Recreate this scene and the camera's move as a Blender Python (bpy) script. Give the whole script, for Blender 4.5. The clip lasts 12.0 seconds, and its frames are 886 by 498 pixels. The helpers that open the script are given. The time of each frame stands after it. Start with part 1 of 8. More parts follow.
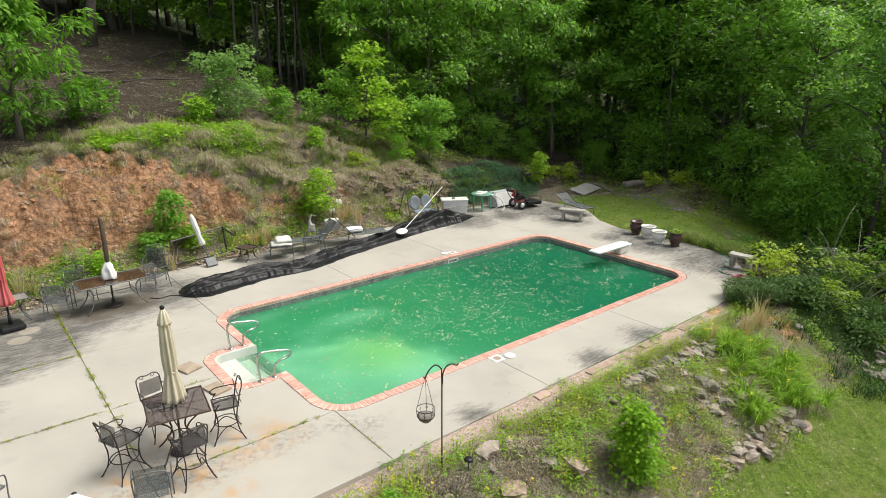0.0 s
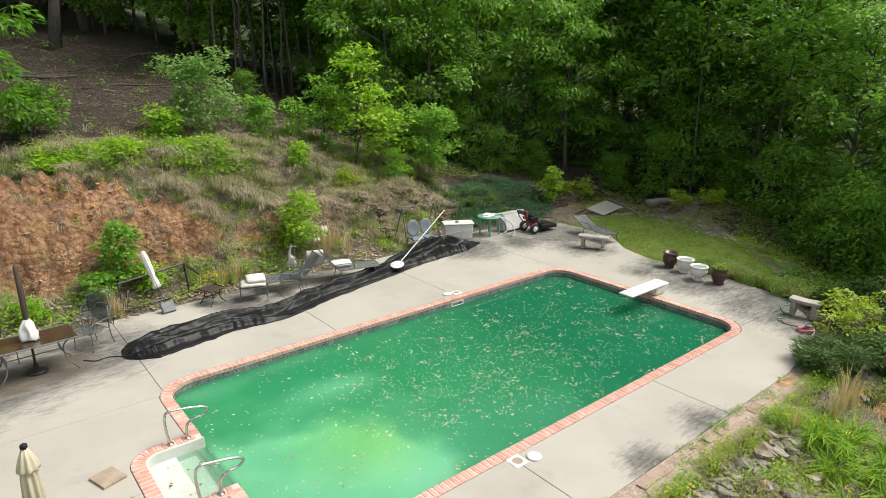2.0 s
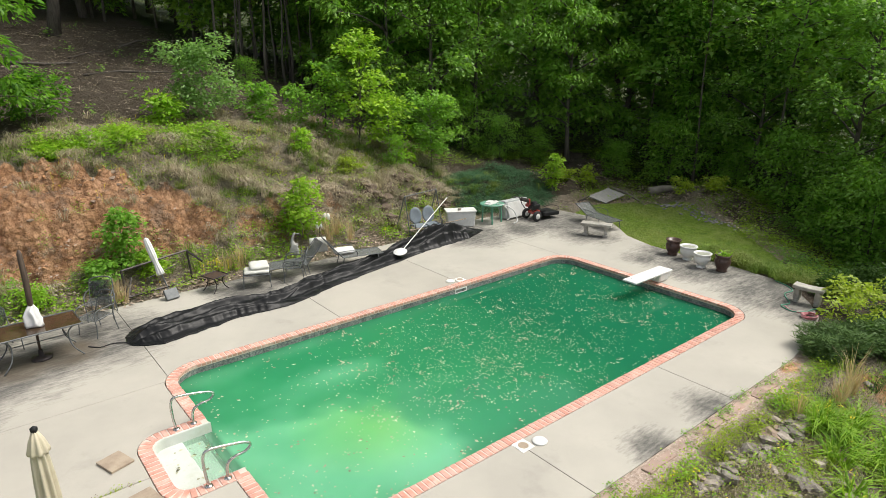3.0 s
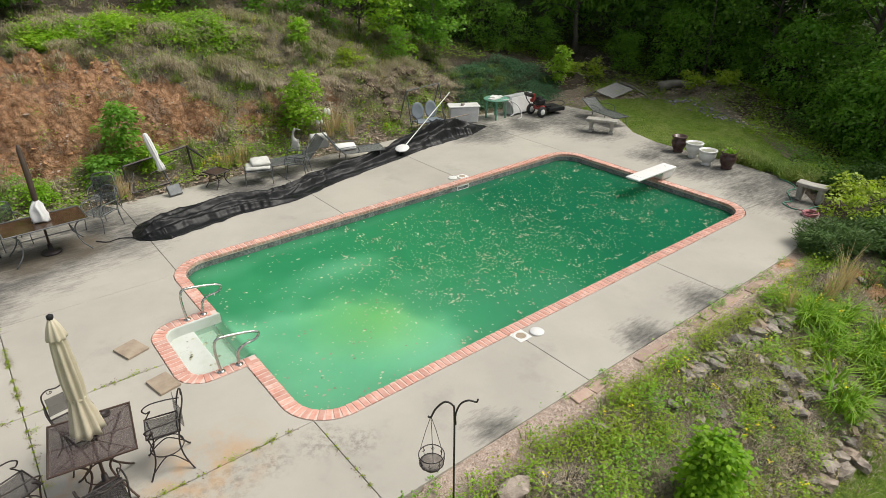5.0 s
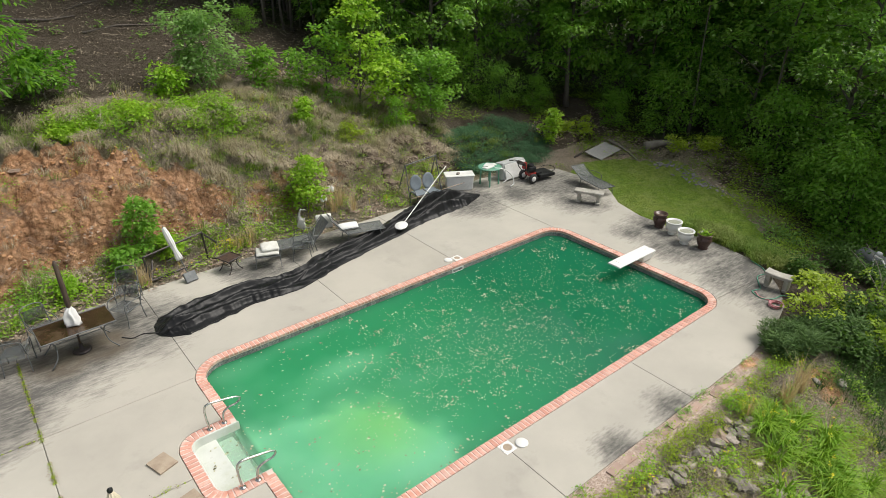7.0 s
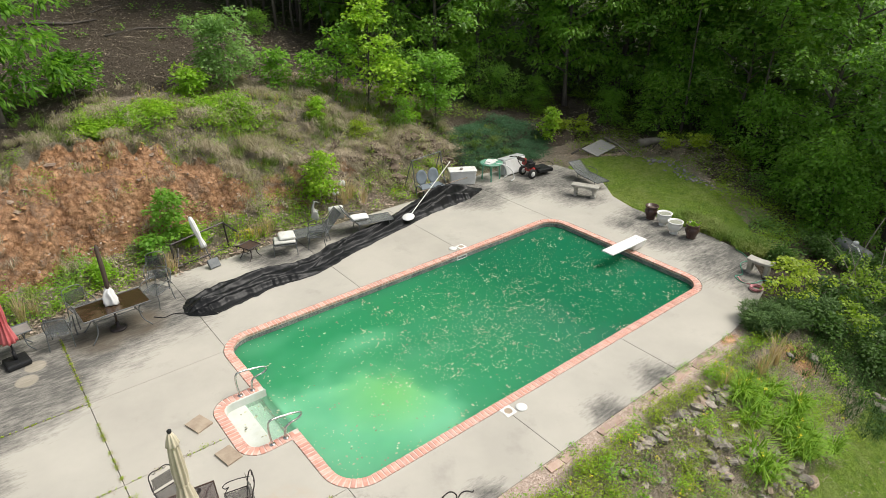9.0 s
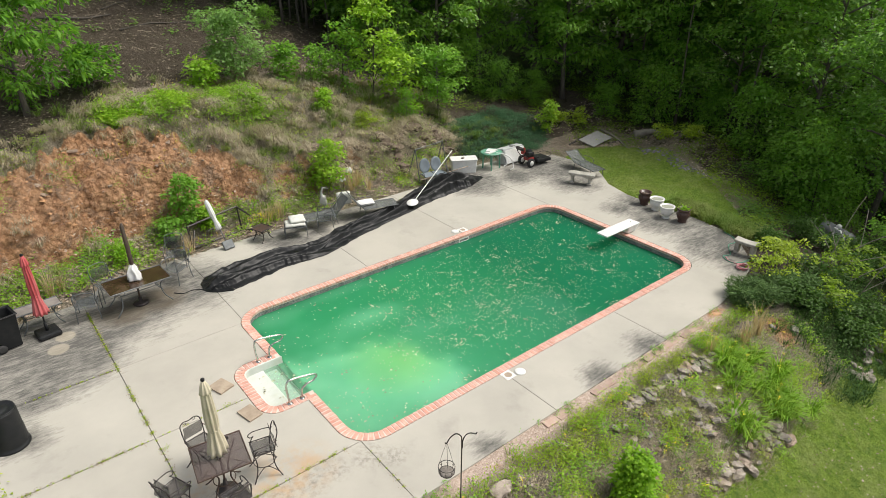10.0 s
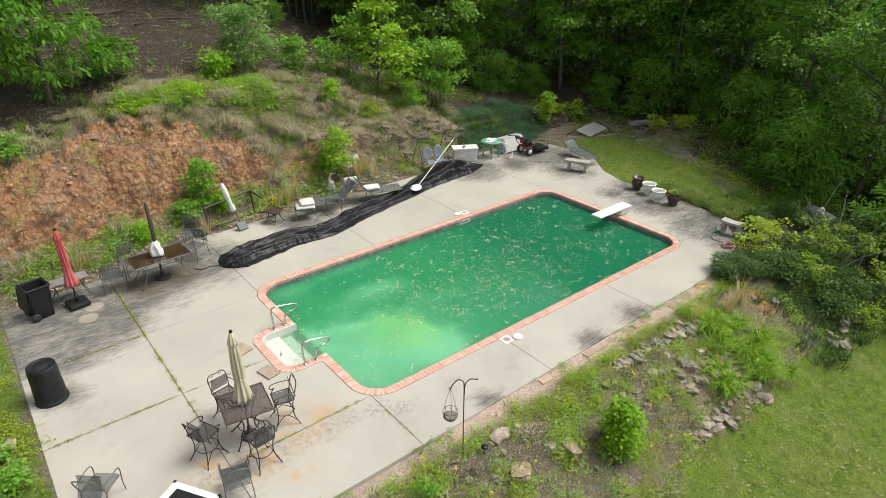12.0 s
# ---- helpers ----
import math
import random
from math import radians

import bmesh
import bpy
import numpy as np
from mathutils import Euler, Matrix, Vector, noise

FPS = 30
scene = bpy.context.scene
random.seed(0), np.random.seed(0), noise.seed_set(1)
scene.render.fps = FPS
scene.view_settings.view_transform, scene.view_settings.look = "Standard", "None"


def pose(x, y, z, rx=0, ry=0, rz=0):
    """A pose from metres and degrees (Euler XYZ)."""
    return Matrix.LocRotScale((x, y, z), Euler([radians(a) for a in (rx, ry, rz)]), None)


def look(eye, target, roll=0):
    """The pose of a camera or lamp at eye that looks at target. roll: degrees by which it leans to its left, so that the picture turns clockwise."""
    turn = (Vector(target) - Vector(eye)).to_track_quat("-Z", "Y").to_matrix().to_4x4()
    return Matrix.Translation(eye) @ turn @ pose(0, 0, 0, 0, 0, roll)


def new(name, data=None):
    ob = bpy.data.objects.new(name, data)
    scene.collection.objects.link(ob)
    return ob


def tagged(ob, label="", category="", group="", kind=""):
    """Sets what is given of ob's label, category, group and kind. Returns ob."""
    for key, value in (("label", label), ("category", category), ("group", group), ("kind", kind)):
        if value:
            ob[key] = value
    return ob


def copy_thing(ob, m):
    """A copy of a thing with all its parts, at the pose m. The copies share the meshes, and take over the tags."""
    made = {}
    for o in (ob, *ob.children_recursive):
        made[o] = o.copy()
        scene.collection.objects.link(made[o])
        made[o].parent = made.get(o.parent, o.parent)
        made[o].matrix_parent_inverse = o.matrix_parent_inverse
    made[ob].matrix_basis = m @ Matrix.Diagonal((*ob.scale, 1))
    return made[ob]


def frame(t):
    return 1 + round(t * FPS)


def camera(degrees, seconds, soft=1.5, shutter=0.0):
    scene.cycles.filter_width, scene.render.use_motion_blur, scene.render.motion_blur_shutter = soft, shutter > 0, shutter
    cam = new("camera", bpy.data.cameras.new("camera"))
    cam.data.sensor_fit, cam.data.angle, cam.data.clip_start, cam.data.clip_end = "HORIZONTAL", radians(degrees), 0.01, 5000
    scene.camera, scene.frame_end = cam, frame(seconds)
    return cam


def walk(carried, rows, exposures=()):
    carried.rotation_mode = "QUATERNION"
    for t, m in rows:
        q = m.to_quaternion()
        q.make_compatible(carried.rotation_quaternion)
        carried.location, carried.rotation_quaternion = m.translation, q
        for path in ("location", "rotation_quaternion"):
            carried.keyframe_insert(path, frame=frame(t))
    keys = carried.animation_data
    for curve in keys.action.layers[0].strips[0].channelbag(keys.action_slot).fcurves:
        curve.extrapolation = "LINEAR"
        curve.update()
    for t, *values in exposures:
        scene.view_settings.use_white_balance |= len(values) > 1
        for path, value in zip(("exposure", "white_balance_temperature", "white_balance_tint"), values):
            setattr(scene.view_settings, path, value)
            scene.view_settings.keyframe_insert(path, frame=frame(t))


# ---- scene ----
cam = camera(71.0, 12.0, soft=0.75)
PATH = [
    (0, (-4.583, -8.234, 5.938), (-3.375, -6.748, 5.359), -0.1),
    (0.5, (-4.287, -7.843, 5.974), (-3.078, -6.359, 5.394), -0.1),
    (1, (-3.655, -7.087, 5.975), (-2.447, -5.602, 5.397), -0.1),
    (1.5, (-2.868, -6.119, 6.067), (-1.661, -4.633, 5.491), -0.1),
    (2, (-2.543, -5.66, 6.054), (-1.337, -4.172, 5.478), -0.1),
    (2.5, (-2.543, -5.572, 6.015), (-1.336, -4.085, 5.441), -0.1),
    (3, (-2.617, -5.593, 5.989), (-1.417, -4.114, 5.38), -0.1),
    (3.5, (-2.638, -5.574, 5.99), (-1.473, -4.136, 5.232), -0.1),
    (3.7, (-2.636, -5.569, 5.996), (-1.484, -4.146, 5.192), -0.1),
    (5.3, (-2.612, -5.682, 5.955), (-1.5, -4.295, 5.039), -0.1),
    (5.5, (-2.609, -5.692, 6.077), (-1.497, -4.308, 5.158), -0.1),
    (6, (-2.592, -5.718, 6.852), (-1.478, -4.334, 5.933), -0.1),
    (6.5, (-2.604, -5.763, 7.71), (-1.488, -4.379, 6.794), -0.1),
    (7, (-2.646, -5.779, 8.578), (-1.529, -4.394, 7.665), -0.0),
    (7.2, (-2.677, -5.788, 8.757), (-1.559, -4.403, 7.846), -0.0),
    (8.8, (-3.431, -6.534, 8.878), (-2.313, -5.148, 7.969), 0.1),
    (9, (-3.587, -6.705, 8.865), (-2.47, -5.319, 7.952), -0.0),
    (9.5, (-3.978, -7.115, 8.886), (-2.862, -5.731, 7.97), -0.0),
    (10, (-4.367, -7.496, 8.846), (-3.25, -6.113, 7.93), -0.0),
    (10.5, (-4.59, -7.706, 8.856), (-3.473, -6.323, 7.94), -0.0),
    (11, (-4.786, -7.93, 8.84), (-3.67, -6.546, 7.924), -0.1),
    (11.5, (-5.028, -8.207, 8.819), (-3.912, -6.823, 7.903), -0.0),
    (12, (-5.203, -8.437, 8.794), (-4.088, -7.053, 7.877), -0.1),
]
walk(cam, [(t, look(eye, target, roll)) for t, eye, target, roll in PATH], [(0.0, 0.55, 6600, 10), (3.0, 0.52, 6600, 10), (3.7, 0.44, 6600, 10), (5.5, 0.14, 6600, 10), (6.0, 0.11, 6600, 10), (7.0, 0.32, 6600, 10), (9.0, 0.45, 6600, 10), (12.0, 0.45, 6600, 10)])

# ---------- sky and sun ----------
SUN_TURN, SUN_UP = -30.0, 58.0
world = bpy.data.worlds.new("sky")
scene.world = world
world.use_nodes = True
sky = world.node_tree.nodes.new("ShaderNodeTexSky")
sky.sky_type = "NISHITA"
sky.sun_disc = False
sky.sun_elevation = radians(SUN_UP)
sky.sun_rotation = radians(90 - SUN_TURN)
sky.air_density, sky.dust_density, sky.ozone_density = 1.0, 2.5, 1.0
haze = world.node_tree.nodes.new("ShaderNodeHueSaturation")
haze.inputs["Saturation"].default_value = 0.35
world.node_tree.links.new(sky.outputs[0], haze.inputs["Color"])
world.node_tree.links.new(haze.outputs[0], world.node_tree.nodes["Background"].inputs[0])
world.node_tree.nodes["Background"].inputs[1].default_value = 0.125
sun = new("sun", bpy.data.lights.new("sun", "SUN"))
sun.data.energy, sun.data.angle, sun.data.color = 2.8, radians(30), (1.0, 0.96, 0.89)
sun_way = Vector((math.cos(radians(SUN_UP)) * math.cos(radians(SUN_TURN)), math.cos(radians(SUN_UP)) * math.sin(radians(SUN_TURN)), math.sin(radians(SUN_UP))))
sun.matrix_world = look(sun_way * 60, (0, 0, 0))
scene.view_settings.exposure = 0.5


# ---------- materials ----------
def sock(nt, s, v):
    if isinstance(v, bpy.types.NodeSocket):
        nt.links.new(v, s)
    elif isinstance(v, (tuple, list)):
        s.default_value = (*v, 1.0) if len(v) == 3 and len(s.default_value) == 4 else v
    else:
        s.default_value = v


def place(nt):
    return nt.nodes.new("ShaderNodeNewGeometry").outputs["Position"]


def noise_tex(nt, scale, detail=4.0, rough=0.6, vec=None, stretch=None):
    n = nt.nodes.new("ShaderNodeTexNoise")
    v = vec or place(nt)
    if stretch:
        k = nt.nodes.new("ShaderNodeVectorMath")
        k.operation = "MULTIPLY"
        sock(nt, k.inputs[0], v)
        k.inputs[1].default_value = stretch
        v = k.outputs[0]
    nt.links.new(v, n.inputs["Vector"])
    n.inputs["Scale"].default_value, n.inputs["Detail"].default_value, n.inputs["Roughness"].default_value = scale, detail, rough
    return n.outputs["Fac"]


def span(nt, v, a, b, c=0.0, d=1.0):
    m = nt.nodes.new("ShaderNodeMapRange")
    sock(nt, m.inputs[0], v)
    for i, x in enumerate((a, b, c, d)):
        m.inputs[i + 1].default_value = x
    return m.outputs[0]


def calc(nt, op, a, b=0.0):
    m = nt.nodes.new("ShaderNodeMath")
    m.operation = op
    sock(nt, m.inputs[0], a)
    sock(nt, m.inputs[1], b)
    return m.outputs[0]


def mixc(nt, fac, a, b, how="MIX"):
    m = nt.nodes.new("ShaderNodeMix")
    m.data_type, m.blend_type = "RGBA", how
    sock(nt, m.inputs[0], fac)
    sock(nt, m.inputs[6], a)
    sock(nt, m.inputs[7], b)
    return m.outputs[2]


def spot(nt, at, r0, r1):
    """1 within r0 of the point, 0 beyond r1."""
    v = nt.nodes.new("ShaderNodeVectorMath")
    v.operation = "DISTANCE"
    sock(nt, v.inputs[0], place(nt))
    v.inputs[1].default_value = at
    return span(nt, v.outputs["Value"], r0, r1, 1.0, 0.0)


def attr(nt, name):
    a = nt.nodes.new("ShaderNodeAttribute")
    a.attribute_name = name
    return a.outputs["Fac"]


def bump(nt, height, strength=0.3, dist=0.01):
    b = nt.nodes.new("ShaderNodeBump")
    b.inputs["Strength"].default_value, b.inputs["Distance"].default_value = strength, dist
    sock(nt, b.inputs["Height"], height)
    return b.outputs[0]


def blank(name):
    m = bpy.data.materials.new(name)
    m.use_nodes = True
    nt = m.node_tree
    return m, nt, nt.nodes["Principled BSDF"]


def island(nt, own=False):
    if own:
        return nt.nodes.new("ShaderNodeObjectInfo").outputs["Random"]
    return nt.nodes.new("ShaderNodeNewGeometry").outputs["Random Per Island"]


def surf(name, c1, c2, scale=3.0, rough=0.6, metal=0.0, grain=60.0, relief=0.25, dirt=None, dirt_amount=0.5, coat=0.0, own=0.0, stretch=None):
    """A surface of two colours in soft patches, with fine grain, dirt in blotches, and relief."""
    m, nt, b = blank(name)
    col = mixc(nt, span(nt, noise_tex(nt, scale, 5, stretch=stretch), 0.35, 0.65), c1, c2)
    fine = noise_tex(nt, grain, 3)
    col = mixc(nt, 0.35, col, mixc(nt, fine, (0.55, 0.55, 0.55), (1, 1, 1)), "MULTIPLY")
    if dirt:
        col = mixc(nt, span(nt, noise_tex(nt, scale * 0.6 + 0.7, 6, 0.7), 0.5, 0.72, 0, dirt_amount), col, dirt)
    if own:
        col = mixc(nt, own, col, mixc(nt, island(nt, True), (0.45, 0.42, 0.42), (1.2, 1.15, 1.1)), "MULTIPLY")
    sock(nt, b.inputs["Base Color"], col)
    sock(nt, b.inputs["Roughness"], span(nt, noise_tex(nt, scale * 4, 3), 0.3, 0.7, max(0.02, rough - 0.1), min(1, rough + 0.1)))
    b.inputs["Metallic"].default_value, b.inputs["Coat Weight"].default_value = metal, coat
    if relief:
        sock(nt, b.inputs["Normal"], bump(nt, fine, relief, 0.004))
    return m


def leafy(name, c1, c2, c3=None, glow=0.45, rough=0.5, patch=0.6, shine=0.4):
    """Leaves: each its own tint between c1 and c2, lit from behind too; c3 comes in patches."""
    m, nt, b = blank(name)
    col = mixc(nt, island(nt), c1, c2)
    if c3:
        col = mixc(nt, span(nt, noise_tex(nt, patch, 3), 0.45, 0.65), col, c3)
    sock(nt, b.inputs["Base Color"], col)
    b.inputs["Roughness"].default_value = rough
    b.inputs["Specular IOR Level"].default_value = shine
    t = nt.nodes.new("ShaderNodeBsdfTranslucent")
    sock(nt, t.inputs["Color"], mixc(nt, 0.6, col, (1.25, 1.4, 0.6), "MULTIPLY"))
    x = nt.nodes.new("ShaderNodeMixShader")
    x.inputs[0].default_value = glow
    nt.links.new(b.outputs[0], x.inputs[1])
    nt.links.new(t.outputs[0], x.inputs[2])
    nt.links.new(x.outputs[0], nt.nodes["Material Output"].inputs[0])
    return m


def screen(name, colour, hole):
    """Woven or expanded mesh too fine to model: partly see-through."""
    m, nt, b = blank(name)
    sock(nt, b.inputs["Base Color"], mixc(nt, noise_tex(nt, 30, 3), tuple(c * 0.7 for c in colour), tuple(c * 1.3 for c in colour)))
    b.inputs["Roughness"].default_value = 0.6
    t = nt.nodes.new("ShaderNodeBsdfTransparent")
    x = nt.nodes.new("ShaderNodeMixShader")
    sock(nt, x.inputs[0], span(nt, noise_tex(nt, 260, 1), 0.4, 0.6, max(0, hole - 0.2), min(1, hole + 0.2)))
    nt.links.new(b.outputs[0], x.inputs[1])
    nt.links.new(t.outputs[0], x.inputs[2])
    nt.links.new(x.outputs[0], nt.nodes["Material Output"].inputs[0])
    return m


def make_concrete():
    m, nt, b = blank("deck_concrete")
    col = mixc(nt, span(nt, noise_tex(nt, 0.5, 5), 0.35, 0.65), (0.47, 0.445, 0.385), (0.40, 0.38, 0.33))
    col = mixc(nt, island(nt, True), col, mixc(nt, 0.5, col, (0.94, 0.92, 0.90), "MULTIPLY"))
    # mould and damp, darkest along the banks and under the trees
    damp = calc(nt, "ADD", calc(nt, "MULTIPLY", noise_tex(nt, 0.9, 8, 0.72, stretch=(1.0, 1.7, 1.0)), 0.55), calc(nt, "MULTIPLY", noise_tex(nt, 3.2, 8, 0.78, stretch=(0.6, 2.4, 1.0)), 0.45))
    damp = calc(nt, "ADD", damp, calc(nt, "MULTIPLY", calc(nt, "SUBTRACT", noise_tex(nt, 9, 6, 0.75, stretch=(0.45, 1.8, 1.0)), 0.5), 0.55))
    where = spot(nt, (-2.6, 8.7, 0), 1.3, 2.8)
    for at, r0, r1 in (((-4.6, 7.6, 0), 1.8, 2.9), ((-0.8, 8.7, 0), 0.9, 2.4), ((3.2, 9.9, 0), 0.8, 2.0), ((5.6, 10.0, 0), 0.6, 1.6), ((13.6, 0.5, 0), 1.0, 2.6), ((14.1, 2.9, 0), 1.0, 2.4), ((12.6, -0.6, 0), 0.3, 1.2), ((-5.0, 4.6, 0), 0.1, 0.9), ((14.3, 4.3, 0), 0.3, 1.6), ((13.0, 1.3, 0), 0.2, 1.4), ((13.2, -0.3, 0), 0.6, 1.6),
                       ((-1.9, 8.35, 0), 0.7, 1.5), ((14.6, 8.8, 0), 0.9, 3.0), ((14.0, 6.9, 0), 0.4, 1.6), ((5.3, -1.2, 0), 0.2, 0.9), ((7.1, -1.2, 0), 0.25, 1.0), ((1.9, -1.2, 0), 0.1, 0.7), ((11.0, 9.6, 0), 0.8, 2.2), ((12.8, 9.0, 0), 0.4, 1.8), ((13.8, 7.3, 0), 0.3, 1.5), ((13.4, 4.4, 0), 0.2, 1.2)):
        where = calc(nt, "MAXIMUM", where, spot(nt, at, r0, r1))
    mould = span(nt, calc(nt, "ADD", calc(nt, "MULTIPLY", where, 0.42), damp), 0.66, 0.98)
    col = mixc(nt, calc(nt, "MULTIPLY", mould, 0.95), col, (0.085, 0.082, 0.074))
    col = mixc(nt, span(nt, noise_tex(nt, 0.9, 7, 0.7), 0.56, 0.74, 0, 0.35), col, (0.22, 0.205, 0.18))
    pale = calc(nt, "MAXIMUM", spot(nt, (-3.92, 7.54, 0), 0.21, 0.25), spot(nt, (-3.68, 8.02, 0), 0.20, 0.24))
    col = mixc(nt, calc(nt, "MULTIPLY", pale, 0.55), col, (0.42, 0.37, 0.28))
    grime = spot(nt, (-2.3, 0.28, 0), 0.2, 0.55)
    for at, r in (((-1.7, 0.29, 0), 0.45), ((-0.13, 0.12, 0), 0.35), ((-2.9, 0.3, 0), 0.5), ((-3.4, 0.4, 0), 0.5), ((-1.2, 0.25, 0), 0.5), ((-0.7, 0.22, 0), 0.4), ((-2.6, 0.75, 0), 0.7), ((0.0, 0.1, 0), 0.45), ((0.35, -0.2, 0), 0.35), ((-3.1, -0.1, 0), 0.6)):
        grime = calc(nt, "MAXIMUM", grime, spot(nt, at, 0.05, r))
    col = mixc(nt, calc(nt, "MULTIPLY", grime, span(nt, noise_tex(nt, 9, 6, 0.75), 0.46, 0.60, 0, 0.6)), col, (0.15, 0.135, 0.11))
    wet = calc(nt, "MAXIMUM", spot(nt, (-2.25, 8.25, 0), 0.45, 0.8), spot(nt, (-1.35, 8.35, 0), 0.45, 0.8))
    col = mixc(nt, calc(nt, "MULTIPLY", wet, span(nt, noise_tex(nt, 1.8, 6, 0.7), 0.3, 0.6, 0.45, 0.85)), col, (0.10, 0.078, 0.052))
    # rust and clay under the iron furniture
    rust = spot(nt, (-1.5, 0.6, 0), 0.1, 0.9)
    for at, r in (((-2.45, 0.27, 0), 0.7), ((-1.17, 0.67, 0), 0.8), ((-3.35, 0.72, 0), 0.7), ((-2.12, -0.44, 0), 0.4), ((-2.82, 1.42, 0), 0.5), ((-0.6, 3.2, 0), 0.5)):
        rust = calc(nt, "MAXIMUM", rust, spot(nt, at, 0.05, r))
    col = mixc(nt, calc(nt, "MULTIPLY", rust, span(nt, noise_tex(nt, 2.6, 5), 0.42, 0.62, 0, 0.72)), col, (0.50, 0.30, 0.13))
    fine = noise_tex(nt, 90, 4, 0.7)
    col = mixc(nt, 0.25, col, mixc(nt, fine, (0.5, 0.5, 0.5), (1, 1, 1)), "MULTIPLY")
    sock(nt, b.inputs["Base Color"], col)
    b.inputs["Roughness"].default_value = 0.85
    sock(nt, b.inputs["Normal"], bump(nt, fine, 0.25, 0.003))
    return m


def make_ground():
    m, nt, b = blank("ground_cover")
    broad, mid, fine = noise_tex(nt, 0.45, 5), noise_tex(nt, 2.2, 6, 0.7), noise_tex(nt, 22, 5, 0.75)
    litter = mixc(nt, span(nt, fine, 0.35, 0.65), (0.045, 0.038, 0.028), (0.19, 0.155, 0.115))
    litter = mixc(nt, span(nt, mid, 0.4, 0.65, 0, 0.6), litter, (0.075, 0.058, 0.042))
    dry = mixc(nt, span(nt, fine, 0.35, 0.65), (0.20, 0.165, 0.125), (0.50, 0.42, 0.335))
    dry = mixc(nt, span(nt, broad, 0.45, 0.62, 0, 0.45), dry, (0.15, 0.16, 0.06))
    clay = mixc(nt, span(nt, mid, 0.35, 0.65), (0.52, 0.275, 0.135), (0.72, 0.445, 0.265))
    crumb = noise_tex(nt, 7, 6, 0.75)
    clay = mixc(nt, span(nt, fine, 0.42, 0.7, 0, 0.45), clay, (0.24, 0.11, 0.05))
    clay = mixc(nt, span(nt, noise_tex(nt, 3.2, 6, 0.75), 0.5, 0.64, 0, 0.75), clay, (0.24, 0.12, 0.06))
    clay = mixc(nt, span(nt, noise_tex(nt, 1.4, 6, 0.75), 0.50, 0.62, 0, 0.75), clay, (0.26, 0.19, 0.14))
    cell = nt.nodes.new("ShaderNodeTexVoronoi")
    nt.links.new(place(nt), cell.inputs["Vector"])
    cell.inputs["Scale"].default_value = 6.0
    chunk = calc(nt, "ADD", cell.outputs["Distance"], calc(nt, "MULTIPLY", calc(nt, "SUBTRACT", crumb, 0.5), 0.7))
    # shade between the clods, put into the colour along the cell borders
    clay = mixc(nt, span(nt, chunk, 0.45, 0.85, 0, 0.55), clay, (0.22, 0.105, 0.05))
    grass = mixc(nt, span(nt, fine, 0.35, 0.65), (0.14, 0.245, 0.028), (0.29, 0.42, 0.06))
    grass = mixc(nt, span(nt, broad, 0.45, 0.65, 0, 0.55), grass, (0.30, 0.35, 0.085))
    grass = mixc(nt, span(nt, noise_tex(nt, 5.0, 5, 0.7), 0.46, 0.62, 0, 0.6), grass, (0.10, 0.19, 0.028))
    grass = mixc(nt, span(nt, noise_tex(nt, 1.3, 6, 0.7), 0.48, 0.66, 0, 0.55), grass, (0.34, 0.39, 0.13))
    gravel = mixc(nt, span(nt, fine, 0.35, 0.65), (0.36, 0.265, 0.21), (0.62, 0.51, 0.43))
    gravel = mixc(nt, span(nt, crumb, 0.5, 0.66, 0, 0.5), gravel, (0.27, 0.20, 0.15))
    edge = calc(nt, "MULTIPLY", calc(nt, "SUBTRACT", mid, 0.5), 0.9)
    col = dry
    # dark undergrowth green, which also stands for shade under trees and shrubs
    shady_thicket = mixc(nt, span(nt, fine, 0.35, 0.65), (0.03, 0.043, 0.018), (0.10, 0.125, 0.045))
    for name, c in (("litter", litter), ("shady_thicket", shady_thicket), ("gravel", gravel), ("clay", clay), ("lawn", grass)):
        col = mixc(nt, span(nt, calc(nt, "ADD", attr(nt, name), edge), 0.42, 0.58), col, c)
    sock(nt, b.inputs["Base Color"], col)
    b.inputs["Roughness"].default_value = 0.95
    b.inputs["Specular IOR Level"].default_value = 0.2
    sock(nt, b.inputs["Normal"], bump(nt, calc(nt, "MULTIPLY", calc(nt, "ADD", calc(nt, "MULTIPLY", mid, 2.2), calc(nt, "SUBTRACT", calc(nt, "ADD", fine, calc(nt, "MULTIPLY", crumb, 2.0)), calc(nt, "MULTIPLY", chunk, calc(nt, "MULTIPLY", attr(nt, "clay"), 1.6)))), calc(nt, "SUBTRACT", 1.0, calc(nt, "MULTIPLY", attr(nt, "gravel"), 0.85))), 1.0, 0.13))
    return m


YELLOW_AT = (2.3, 2.5, -0.2)


